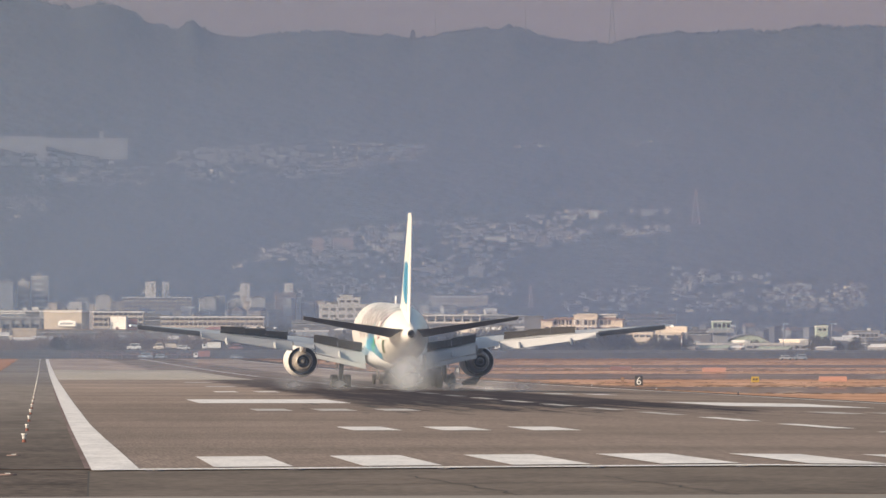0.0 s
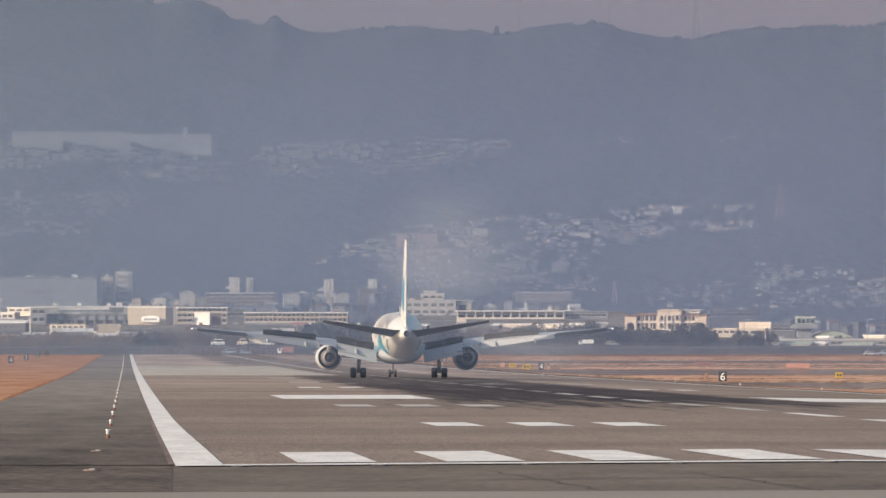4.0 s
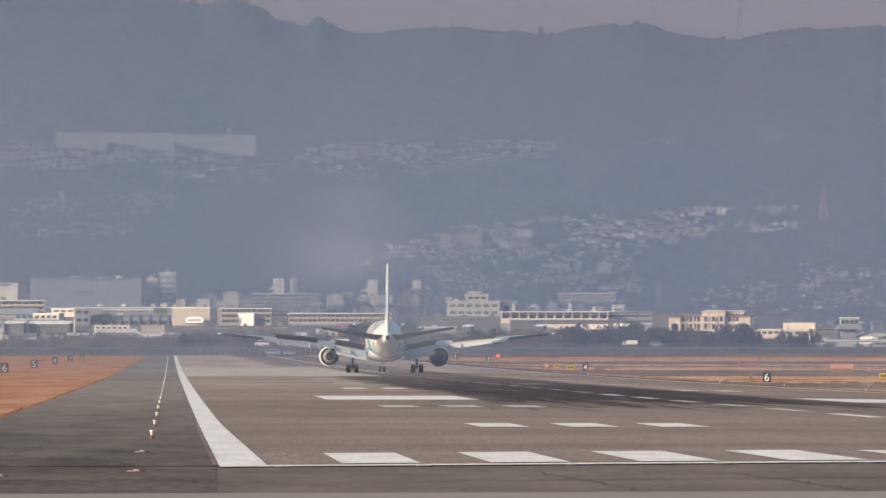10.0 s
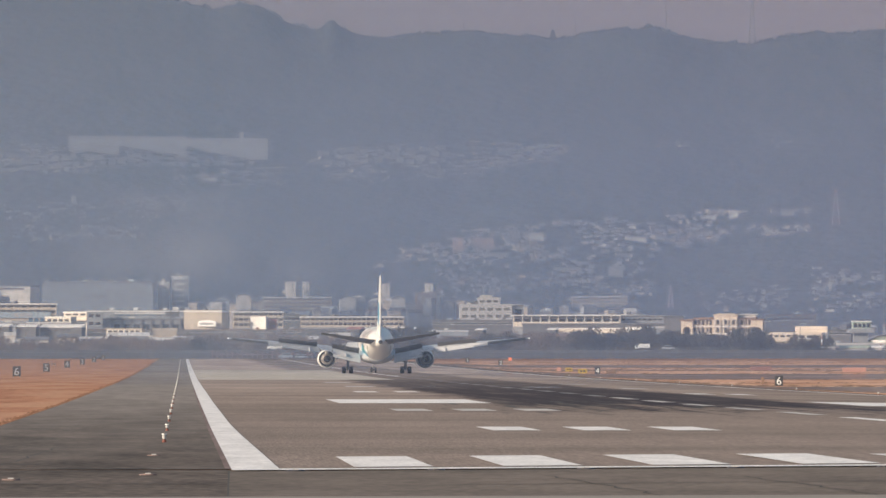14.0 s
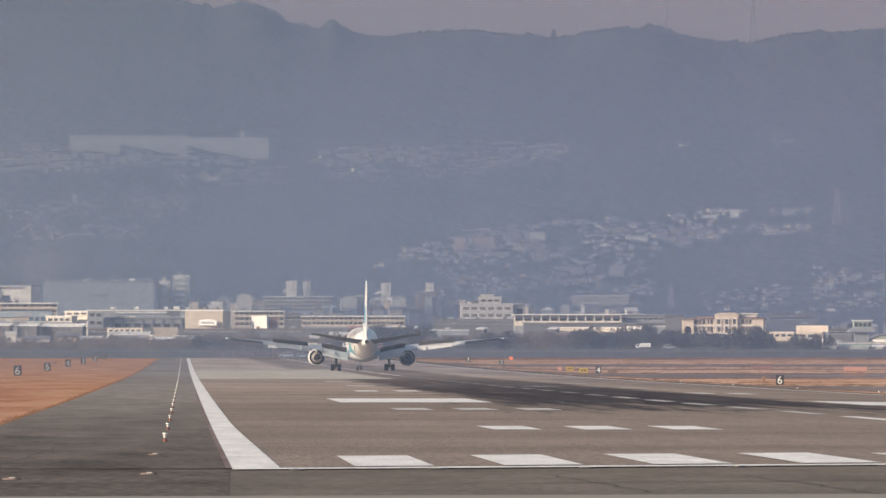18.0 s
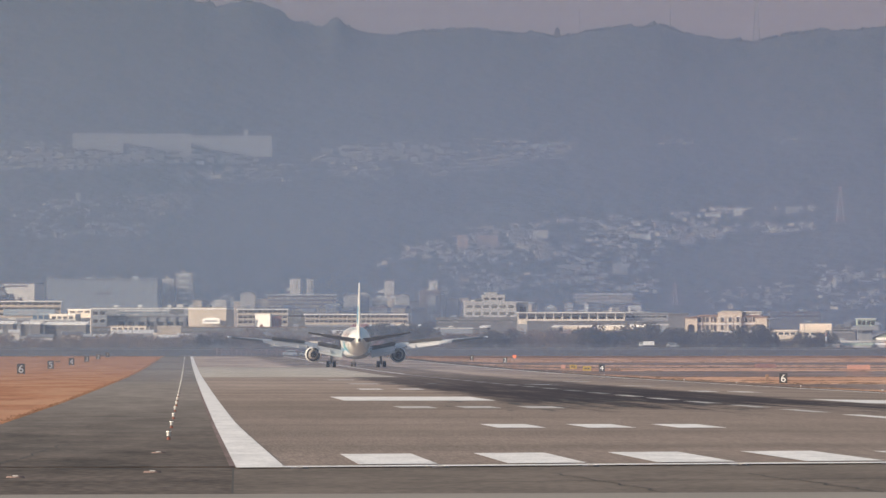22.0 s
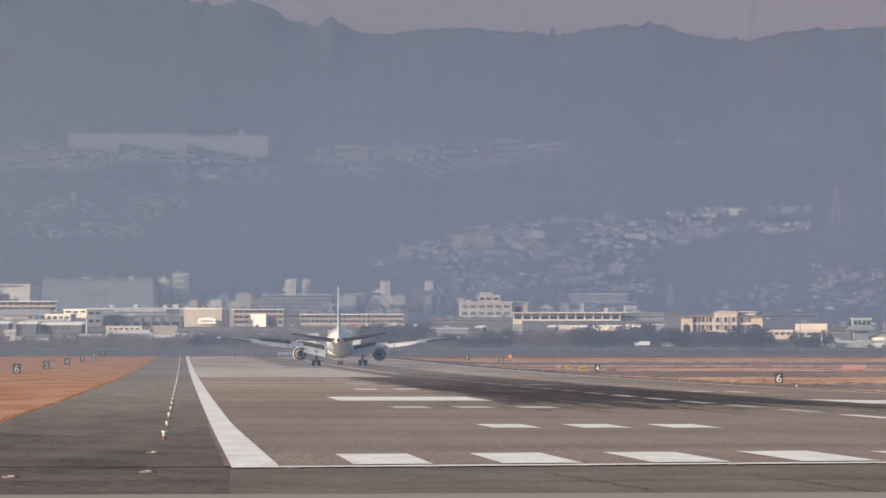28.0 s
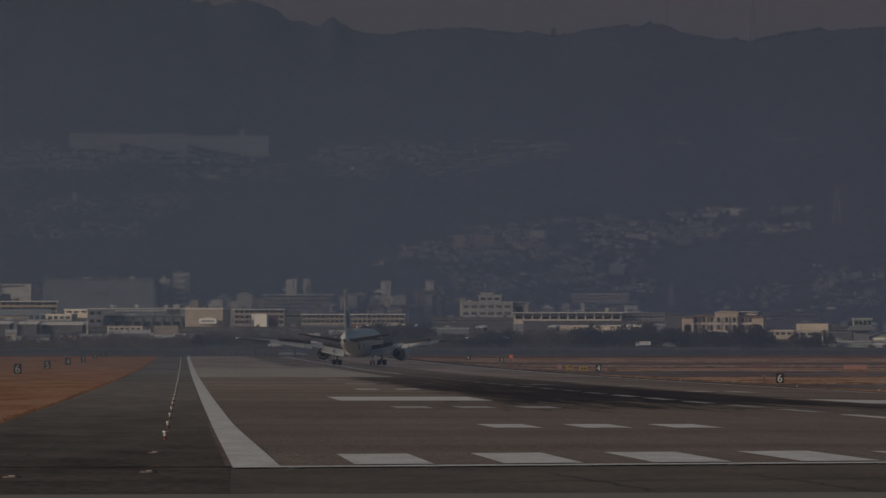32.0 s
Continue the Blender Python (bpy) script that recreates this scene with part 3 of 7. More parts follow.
def slope_spot(x_far, elev):
    """The place on the slope on the bearing that meets x_far at the crest's distance, at that rise above the eye per metre."""
    lo, hi = NEAR + 4, FAR - 5
    for _ in range(24):
        y = (lo + hi) / 2
        if (hill(x_far * y / FAR, y) - EYE[2]) / y < elev:
            lo = y
        else:
            hi = y
    return x_far * lo / FAR, lo, hill(x_far * lo / FAR, lo)


def house_meshes():
    """Shared walls and roofs of small hillside houses."""
    made = []
    for k, (w, d, h, g) in enumerate(((3.6, 3.0, 1.1, 0.8), (2.9, 2.6, 1.3, 0.7), (4.8, 3.0, 1.2, 0.7), (3.4, 2.8, 1.7, 0.15), (7.5, 3.0, 1.6, 0.15))):
        me = []
        bm = bmesh.new()
        box(bm, -w / 2, w / 2, -d / 2, d / 2, -1.2, h)
        o = part("walls", bm, "pale")
        me.append(o.data)
        bpy.data.objects.remove(o)
        bm = bmesh.new()
        e = 0.25
        if g > 0.2:
            loft(bm, [[(-w / 2 - e, -d / 2 - e, h), (-w / 2 - e, 0, h + g), (-w / 2 - e, d / 2 + e, h), (-w / 2 - e, 0, h - 0.1)],
                      [(w / 2 + e, -d / 2 - e, h), (w / 2 + e, 0, h + g), (w / 2 + e, d / 2 + e, h), (w / 2 + e, 0, h - 0.1)]])
        else:
            box(bm, -w / 2 - 0.1, w / 2 + 0.1, -d / 2 - 0.1, d / 2 + 0.1, h, h + g)
        o = part("roof", bm, "grey_roof")
        me.append(o.data)
        bpy.data.objects.remove(o)
        bm = bmesh.new()
        for i in range(int(w / 1.1)):
            x = -w / 2 + 0.5 + i * 1.1
            box(bm, x, x + 0.5, -d / 2 - 0.04, -d / 2, h * 0.45, h * 0.75)
        o = part("windows", bm, "glass")
        me.append(o.data)
        bpy.data.objects.remove(o)
        made.append(me)
    return made


# Quarters on the slope: bearing at the crest's distance (from, to), rise per 1000 m (lower edge, upper edge at both ends), count, tone
QUARTERS = (
    ((154, 229), (9.1, 9.1, 11.3, 12.5), 150, 'b'),
    ((229, 298), (9.9, 10.9, 12.7, 13.0), 130, 'b'),
    ((221, 264), (9.1, 9.9, 11.0, 11.0), 45, 'b'),
    ((84, 105), (6.9, 8.1, 7.2, 8.5), 7, 'b'),
    ((104, 127), (8.2, 8.0, 9.1, 9.8), 26, 'b'),
    ((127, 170), (8.0, 8.2, 10.9, 11.3), 80, 'b'),
    ((121, 170), (4.1, 5.5, 8.0, 8.5), 75, 'm'),
    ((170, 223), (5.7, 4.6, 9.1, 9.1), 95, 'm'),
    ((180, 215), (3.2, 3.2, 6.6, 6.6), 40, 'm'),
    ((245, 296), (3.1, 3.1, 5.3, 5.5), 50, 'm'),
    ((298, 347), (3.1, 3.1, 7.3, 6.6), 120, 'm'),
    ((347, 392), (4.2, 4.1, 5.6, 5.6), 75, 'b'),
    ((352, 392), (3.1, 3.1, 3.9, 3.9), 30, 'm'),
    ((-88, 3), (11.5, 12.7, 13.4, 14.4), 120, 'd'),
    ((-88, -18), (10.0, 10.3, 11.4, 11.2), 60, 'm'),
    ((-17, 9), (11.8, 14.3, 14.0, 15.2), 35, 'd'),
    ((-5, 62), (15.5, 15.7, 16.9, 17.3), 75, 'd'),
    ((58, 76), (15.9, 16.2, 17.5, 18.9), 30, 'd'),
    ((76, 123), (15.7, 16.3, 19.0, 19.6), 90, 'd'),
    ((123, 183), (16.9, 18.8, 19.6, 19.4), 60, 'd'),
    ((121, 154), (16.6, 16.8, 17.7, 17.8), 20, 'd'),
    ((-88, -53), (17.1, 17.1, 19.5, 19.5), 60, 'd'),
    ((-88, 32), (17.1, 18.0, 19.3, 18.8), 110, 'd'),
    ((134, 178), (17.0, 18.0, 17.8, 18.7), 30, 'd'),
    ((225, 241), (19.3, 19.4, 19.7, 19.8), 10, 'd'),
    ((280, 297), (19.4, 19.4, 19.8, 19.8), 10, 'd'),
)
# no bright walls: haze's low contrast is put into the house tones
TONES = {"b": ["beige", "grey", "grey", "pale", "beige", "grey"], "m": ["grey", "grey", "beige", "dark", "grey"], "d": ["grey", "beige", "beige", "pale", "grey"]}


def make_quarters():
    """The first of each quarter are houses of their own, the others one joined mass of roofs, walls and garden trees."""
    rnd = random.Random(11)
    kinds = house_meshes()
    rest = {k: bmesh.new() for k in ("beige", "dark", "pale", "grey", "cream", "grey_roof", "brown_roof", "leaf")}
    word = {"pale": "pale grey", "cream": "cream", "beige": "beige", "grey": "grey", "dark": "dark grey"}
    for (x0, x1), (a0, a1, b0, b1), count, tone in QUARTERS:
        lanes = max(2, round(abs(b0 + b1 - a0 - a1) * 1.6))
        for i in range(int(count * (2.0 if tone != "d" else 2.8))):
            u, v = rnd.random(), (rnd.randrange(lanes + 1) + rnd.uniform(-0.18, 0.18)) / lanes
            lo, hi = a0 + (a1 - a0) * u, b0 + (b1 - b0) * u
            spot = slope_spot(x0 + (x1 - x0) * u, (lo + (hi - lo) * v) / 1000)
            if noise.noise((spot[0] * 0.07, spot[2] * 0.14, 5.5)) < rnd.uniform(-0.45, 0.3):
                continue
            k = rnd.choices(range(5), (5, 5, 3, 2, 2 if tone == "d" else 0.6))[0]
            walls, roof, win = kinds[k]
            big = rnd.uniform(0.36, 0.62) if tone != "d" else rnd.uniform(0.22, 0.40)
            m = pose(*spot, 0, 0, rnd.uniform(-30, 30)) @ Matrix.Diagonal((big * rnd.uniform(0.7, 1.2), big, big * rnd.uniform(0.8, 1.5), 1))
            wall = rnd.choice(TONES[tone])
            for _ in range(rnd.choice((0, 1, 2))):
                # a garden tree in front of the house
                c, r = m @ Vector((rnd.uniform(-3, 3), -rnd.uniform(1.6, 3.0), 0)), rnd.uniform(0.25, 0.6)
                bm = rest["leaf"]
                low = [bm.verts.new(c + Vector((r * math.cos(q * 1.26), r * math.sin(q * 1.26), r * rnd.uniform(0.1, 0.5)))) for q in range(5)]
                top, foot = bm.verts.new(c + Vector((rnd.uniform(-0.1, 0.1), 0, r * 1.5))), bm.verts.new(c + Vector((0, 0, -0.6)))
                for q in range(5):
                    bm.faces.new((low[q], low[(q + 1) % 5], top)), bm.faces.new((low[(q + 1) % 5], low[q], foot))
            if i % 7 > 0:
                # upper roofs kept near the wall tone, with haze put into their colour
                for me, to in ((walls, wall), (roof, rnd.choice(("grey_roof", "grey", "brown_roof") if tone != "d" else ("grey", "grey", "brown_roof")))):
                    bm = rest[to]
                    vs = [bm.verts.new(m @ p.co) for p in me.vertices]
                    for f in me.polygons:
                        bm.faces.new([vs[j] for j in f.vertices])
                continue
            ob = new("hillside_house", walls)
            ob.matrix_basis = m
            ob.material_slots[0].link = "OBJECT"
            ob.material_slots[0].material = M[wall]
            tagged(ob, "small %s house with a %s roof on the wooded slope" % (word[wall], "flat" if k > 2 else "gabled"), "house", "houses on the slope")
            r = share("roof", roof, ob, 0, 0, 0)
            r.material_slots[0].link = "OBJECT"
            r.material_slots[0].material = M[rnd.choice(["grey_roof", "brown_roof", "grey_roof", "grey"])]
            tagged(share("window_row", win, ob, 0, 0, 0), kind="stuff")
    for k in ("beige", "pale", "grey", "dark", "cream"):
        tagged(part("far_houses", rest[k], k), "crowded small %s house walls on the hazy slope" % word[k], "houses", kind="stuff")
    tagged(part("far_roofs", rest["grey_roof"], "grey_roof"), "crowded small grey house roofs on the hazy slope", "roofs", kind="stuff")
    tagged(part("far_roofs", rest["brown_roof"], "brown_roof"), "crowded small brown house roofs on the hazy slope", "roofs", kind="stuff")
    tagged(part("garden_trees", rest["leaf"], "leaf"), "small dark garden trees between the hillside houses", "trees", kind="stuff")


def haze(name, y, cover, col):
    """A flat sheet standing in for haze across the valley, thinner with height and close to the ground."""
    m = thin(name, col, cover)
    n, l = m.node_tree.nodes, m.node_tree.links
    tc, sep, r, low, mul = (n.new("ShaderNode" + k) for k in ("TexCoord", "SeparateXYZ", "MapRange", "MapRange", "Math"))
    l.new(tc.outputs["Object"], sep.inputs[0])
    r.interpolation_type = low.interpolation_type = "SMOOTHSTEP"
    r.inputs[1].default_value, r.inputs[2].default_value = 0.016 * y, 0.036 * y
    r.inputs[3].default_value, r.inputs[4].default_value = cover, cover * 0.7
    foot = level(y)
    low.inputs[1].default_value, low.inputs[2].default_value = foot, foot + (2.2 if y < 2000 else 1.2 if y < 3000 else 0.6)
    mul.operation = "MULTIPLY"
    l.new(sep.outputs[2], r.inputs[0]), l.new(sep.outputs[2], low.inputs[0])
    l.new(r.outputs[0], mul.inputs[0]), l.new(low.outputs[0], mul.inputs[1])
    # thinner to the right: the view's darker edge put into the cover
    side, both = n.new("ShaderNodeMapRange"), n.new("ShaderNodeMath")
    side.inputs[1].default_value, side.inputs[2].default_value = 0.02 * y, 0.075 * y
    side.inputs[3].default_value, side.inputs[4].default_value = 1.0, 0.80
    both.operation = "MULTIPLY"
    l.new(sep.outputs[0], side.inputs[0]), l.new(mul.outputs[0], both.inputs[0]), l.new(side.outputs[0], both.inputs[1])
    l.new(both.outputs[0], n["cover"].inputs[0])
    # less blue on the sun's side: its warmer light put into the tint
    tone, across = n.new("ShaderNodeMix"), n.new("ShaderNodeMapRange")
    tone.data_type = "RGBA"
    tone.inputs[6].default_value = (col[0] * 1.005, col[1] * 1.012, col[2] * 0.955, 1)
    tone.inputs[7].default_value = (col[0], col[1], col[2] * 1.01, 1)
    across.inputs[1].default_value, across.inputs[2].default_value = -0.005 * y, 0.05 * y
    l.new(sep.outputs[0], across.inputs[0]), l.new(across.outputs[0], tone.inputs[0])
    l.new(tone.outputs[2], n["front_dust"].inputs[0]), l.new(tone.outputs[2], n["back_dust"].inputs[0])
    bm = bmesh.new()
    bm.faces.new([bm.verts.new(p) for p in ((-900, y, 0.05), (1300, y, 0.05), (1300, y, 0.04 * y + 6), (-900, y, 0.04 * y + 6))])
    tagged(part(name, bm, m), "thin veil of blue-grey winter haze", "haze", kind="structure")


def make_sky_veil():
    """Dull pinkish evening sky low behind the mountains."""
    bm = bmesh.new()
    bm.faces.new([bm.verts.new(p) for p in ((-1500, 4960, 60), (1900, 4960, 60), (1900, 4960, 420), (-1500, 4960, 420))])
    m = bpy.data.materials.new("evening_sky")
    m.use_nodes = True
    n, l = m.node_tree.nodes, m.node_tree.links
    n.remove(n["Principled BSDF"])
    em = n.new("ShaderNodeEmission")
    em.inputs[0].default_value, em.inputs[1].default_value = (0.80, 0.60, 0.56, 1), 0.24
    l.new(em.outputs[0], n["Material Output"].inputs[0])
    tagged(part("backdrop_sky", bm, m), "dull pinkish grey winter sky", "sky", kind="structure")


make_hill()
make_quarters()
# blue of the distant air, put into the sheets' colour
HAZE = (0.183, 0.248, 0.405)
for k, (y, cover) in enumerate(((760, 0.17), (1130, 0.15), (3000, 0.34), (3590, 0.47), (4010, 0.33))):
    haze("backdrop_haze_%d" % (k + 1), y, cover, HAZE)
make_sky_veil()


# ---- buildings beyond the airfield ----


def window_grid(parent, x0, x1, y, z0, z1, rows, cols, glass):
    if not rows:
        return
    w, h = (x1 - x0) / cols, (z1 - z0) / rows
    bm = boxes((-w * 0.34, w * 0.34, -0.10, 0.02, 0, h * 0.46))
    pane = part("pane", bm, glass).data
    bm = boxes((-w * 0.40, w * 0.40, -0.22, 0.0, -0.14, 0), (-w * 0.40, w * 0.40, -0.16, 0.0, h * 0.46, h * 0.46 + 0.1))
    sill = part("sill", bm, "pale").data
    for o in [o for o in scene.objects if o.data in (pane, sill)]:
        bpy.data.objects.remove(o)
    for r in range(rows):
        for c in range(cols):
            p = share("window", pane, parent, x0 + w * (c + 0.5), y, z0 + h * (r + 0.3))
            share("sill", sill, p, 0, 0, 0)


def block(label, category, x0, x1, y, depth, z1, wall, roof, rows, cols, zb, glass="glass", turn=0.0):
    """A flat-roofed block standing on the ground, its front at distance y; turn: degrees towards the runway's other side."""
    cx, w = (x0 + x1) / 2, (x1 - x0) / 2 / math.cos(radians(turn))
    ob = tagged(empty(category.replace(" ", "_"), cx, y, 0, turn), label, category)
    part("wall", boxes((-w, w, 0, depth, -0.1, z1 - 0.35)), wall, ob)
    part("roof", boxes((-w - 0.25, w + 0.25, -0.3, depth + 0.2, z1 - 0.35, z1)), roof, ob)
    if depth > 6:
        part("parapet", boxes((-w - 0.15, w + 0.15, -0.2, 0.1, z1, z1 + 0.25)), wall, ob)
    rnd = random.Random(int(x0 * 10) + int(y))
    if depth > 7 and w > 4:
        for _ in range(int(w / 2.5)):
            u, ww, hh = rnd.uniform(-w + 1.5, w - 1.5), rnd.uniform(0.5, 1.2), rnd.uniform(0.5, 1.3)
            part("rooftop_unit", boxes((u - ww, u + ww, 2, 4, z1, z1 + hh)), rnd.choice(["grey", "pale", "dark"]), ob)
    if rows:
        window_grid(ob, -w + 0.4, w - 0.4, 0, zb, z1 - 0.4, rows, cols, glass)
    return ob


def gallery_block(label, x0, x1, y, depth, z0, z1, floors, bays, front, back):
    """Flats or offices with open balconies along the front."""
    cx, w = (x0 + x1) / 2, (x1 - x0) / 2
    ob = tagged(empty("balcony_block", cx, y, 0), label, "apartment building")
    part("wall", boxes((-w, w, 1.4, depth, -0.1, z1 - 0.4)), back, ob)
    part("lower_wall", boxes((-w, w, 0.0, 1.4, -0.1, z0)), "grey", ob)
    part("roof", boxes((-w - 0.4, w + 0.4, -0.4, depth, z1 - 0.4, z1)), "white", ob)
    h = (z1 - 0.4 - z0) / floors
    bay = 2 * w / bays
    fin = part("partition", boxes((-0.14, 0.14, 0.05, 1.4, 0, h)), front)
    pane = part("window", boxes((-bay * 0.32, bay * 0.32, 1.3, 1.4, 0.1, h * 0.7)), "glass")
    for f in range(floors):
        z = z0 + f * h
        part("balcony", boxes((-w, w, 0.0, 0.16, z, z + h * 0.46), (-w, w, 0.16, 1.4, z, z + 0.15)), front, ob)
        for b in range(bays + 1):
            share("partition", fin.data, ob, -w + bay * b * 0.999 + 0.07, 0, z)
        for b in range(bays):
            share("window", pane.data, ob, -w + bay * (b + 0.5), 0, z)
    bpy.data.objects.remove(fin), bpy.data.objects.remove(pane)
    return ob


def tower_flats(label, x0, x1, y, z1, wall):
    cx, w = (x0 + x1) / 2, (x1 - x0) / 2
    ob = tagged(empty("apartment_tower", cx, y, 0), label, "apartment tower")
    part("wall", boxes((-w, w, 0, 8, -0.1, z1 - 0.6)), wall, ob)
    part("roof", boxes((-w - 0.1, w + 0.1, -0.1, 8.1, z1 - 0.6, z1)), "pale", ob)
    part("lift_house", boxes((-w * 0.4, w * 0.2, 2, 5, z1, z1 + 1.2)), wall, ob)
    strip_me = part("balcony", boxes((-w * 0.7, w * 0.5, -0.5, 0.0, 0, 0.8)), "pale")
    for k in range(int(z1 / 2.2)):
        share("balcony", strip_me.data, ob, 0, 0, 1.0 + 2.2 * k)
    bpy.data.objects.remove(strip_me)
    return ob


def stair_tower(label, x0, x1, y, z1, wing):
    """A plain pale slab tower with a lean-to shoulder on its side and a few small windows."""
    cx, w = (x0 + x1) / 2, (x1 - x0) / 2
    ob = tagged(empty("apartment_tower", cx, y, 0), label, "apartment tower")
    part("wall", boxes((-w * 0.62, w, 0, 6, -0.1, z1 - 0.3)), "pale", ob)
    part("roof", boxes((-w * 0.66, w * 1.04, -0.1, 6.1, z1 - 0.3, z1)), "grey", ob)
    top = z1 - 3.0
    if wing:
        sect = [(-w * 0.62, top - 1.6), (-w * 0.62, top), (-w * 0.62 - wing, top - 1.1), (-w * 0.62 - wing, top - 1.6)]
        part("shoulder", loft(bmesh.new(), [[(x, 0.2, z) for x, z in sect], [(x, 5, z) for x, z in sect]]), "pale", ob)
    for k in range(3):
        part("window", boxes((w * 0.35, w * 0.6, -0.05, 0.02, z1 - 1.5 - 1.2 * k, z1 - 0.9 - 1.2 * k)), "glass", ob)
    return ob


def gable_hall(label, x0, x1, y, ze, z1, wall, roof):
    cx, w = (x0 + x1) / 2, (x1 - x0) / 2
    ob = tagged(empty("gabled_hall", cx, y, 0), label, "hall")
    bm = bmesh.new()
    sect = [(-w, -0.1), (w, -0.1), (w, ze), (w * 0.5, ze + (z1 - ze) * 0.75), (0, z1 - 0.2), (-w * 0.5, ze + (z1 - ze) * 0.75), (-w, ze)]
    loft(bm, [[(x, 0, z) for x, z in sect], [(x, 18, z) for x, z in sect]])
    part("wall", bm, wall, ob)
    bm = bmesh.new()
    top = [(w + 0.3, ze), (w * 0.5, ze + (z1 - ze) * 0.78), (0, z1), (-w * 0.5, ze + (z1 - ze) * 0.78), (-w - 0.3, ze)]
    sect = top + [(x * 0.99, z - 0.3) for x, z in reversed(top)]
    loft(bm, [[(x, -0.4, z) for x, z in sect], [(x, 18.4, z) for x, z in sect]])
    part("roof", bm, roof, ob)
    part("door", boxes((-w * 0.4, w * 0.4, -0.06, 0.02, 0, ze * 0.8)), "grey", ob)
    return ob


block('grey wall between two cream blocks', 'building', -38.6, -33.1, 3470, 6, 12.7, 'grey', 'grey_roof', 1, 3, 10.4, 'glass')
block('long low dark building behind winter shrubs', 'building', -32.0, 40.8, 3425, 6, 9.6, 'dark', 'brown_roof', 1, 30, 8.4, 'glass')
block('pale cream factory hall with a grey roof edge', 'factory', -126.3, -57.5, 3850, 6, 26.6, 'pale', 'grey_roof', 1, 5, 24.6, 'glass', turn=-36)
hangar = block('long blue-grey metal-clad hangar', 'hangar', -54.0, -11.3, 3900, 60, 28.4, 'bluegrey', 'grey_roof', 0, 0, 0, 'glass')
tower_flats('hazy beige apartment tower', -9.5, -4.9, 3950, 28.9, 'beige')
tower_flats('tall hazy apartment tower with pale balconies', -4.2, 2.4, 3930, 31.0, 'grey')
gable_hall('pale gabled hall with a light roof', 19.9, 25.1, 3750, 22.3, 23.3, 'pale', 'grey_roof')
gallery_block('long hazy block of flats with pale balconies', 29.9, 55.0, 3740, 14, 16.0, 22.0, 4, 14, 'beige', 'grey')
gable_hall('small pale gabled hall', 58.6, 64.5, 3760, 21.3, 22.5, 'pale', 'grey_roof')
gable_hall('pale gabled hall roof', 77.7, 82.8, 3760, 21.5, 22.5, 'pale', 'grey_roof')
stair_tower('pale slab tower with a sloping shoulder', 38.6, 43.6, 3880, 28.6, 1.4)
stair_tower('slim pale slab tower behind the flats', 45.6, 48.9, 3890, 28.6, 0)
stair_tower('pale slab tower with a sloping shoulder', 75.1, 79.6, 3880, 27.9, 2.6)
stair_tower('pale slab tower above a red-brown block', 92.4, 96.2, 3880, 27.9, 2.2)
block('low reddish block beneath a tower', 'building', 87.7, 95.3, 3800, 12, 23.6, 'brown_roof', 'grey_roof', 3, 6, 18.3, 'glass')
gallery_block('pale two-storey row on the lower slope', 162.6, 185.4, 4212, 10, 21.1, 24.4, 2, 16, 'beige', 'grey')
works = gallery_block('long balconied works building with a dark flat roof', -107.6, -43.9, 3520, 16, 12.8, 18.7, 3, 26, 'beige', 'grey')
block('low grey works shed with white roof patches', 'shed', -101.3, -37.9, 3440, 20, 11.7, 'grey', 'grey_roof', 1, 20, 9.0, 'glass')
block('lit white roof on a low shed', 'shed', -52.7, -37.7, 3430, 6, 12.0, 'grey', 'white', 0, 0, 0, 'glass')
block('cream upper storey of a terminal building', 'building', -40.9, -32.6, 3490, 3, 15.8, 'cream', 'white', 1, 3, 14.1, 'glass', turn=-32)
block('cream low block with a flat roof', 'building', -46.8, -38.1, 3460, 4, 14.0, 'cream', 'white', 1, 4, 11.7, 'glass', turn=-28)
block('grey concrete stair block with small windows', 'building', -32.9, -27.4, 3480, 14, 16.0, 'grey', 'white', 3, 2, 7.5, 'glass')
block('long low building with a thin white flat roof', 'terminal building', -27.6, 3.5, 3500, 18, 16.1, 'grey', 'white', 0, 0, 0, 'glass')
pier_front = block('grey pier-lined front below a roof terrace', 'terminal building', -27.5, 3.5, 3485, 12, 13.3, 'grey', 'grey_roof', 0, 0, 0, 'glass')
block('blue glazed band under a roof', 'glass hall', -23.2, -5.7, 3494, 4, 15.4, 'grey', 'white', 1, 6, 14.0, 'blueglass')
block('dark plant room on a roof', 'building', -5.7, -1.0, 3490, 5, 15.8, 'dark', 'dark', 0, 0, 0, 'glass')
hall_b = block('cream hall with a white gabled sign board', 'hall', 0.6, 13.5, 3450, 8, 15.9, 'beige', 'white', 0, 0, 0, 'glass', turn=-18)
block('small cream box on a roof', 'building', 10.1, 14.1, 3600, 3, 19.4, 'pale', 'white', 0, 0, 0, 'glass', turn=-30)
block('low cream boundary building', 'building', -25.5, -13.7, 3400, 4, 9.9, 'cream', 'beige', 1, 6, 8.2, 'glass', turn=-20)
block('low cream wall with a flat top', 'building', -9.9, -1.9, 3400, 8, 9.7, 'beige', 'beige', 0, 0, 0, 'glass')
gallery_block('three-storey flats with beige balconies', 17.6, 34.5, 3470, 12, 10.0, 15.8, 3, 10, 'beige', 'dark')
sign_box = block('white sign box on a wall', 'sign box', 23.3, 28.5, 3452, 0.8, 14.0, 'white', 'white', 0, 0, 0, 'glass', turn=-42)
block('faded red wall beside a sign box', 'building', 28.6, 32.4, 3454, 4, 13.6, 'pink', 'grey_roof', 0, 0, 0, 'glass')
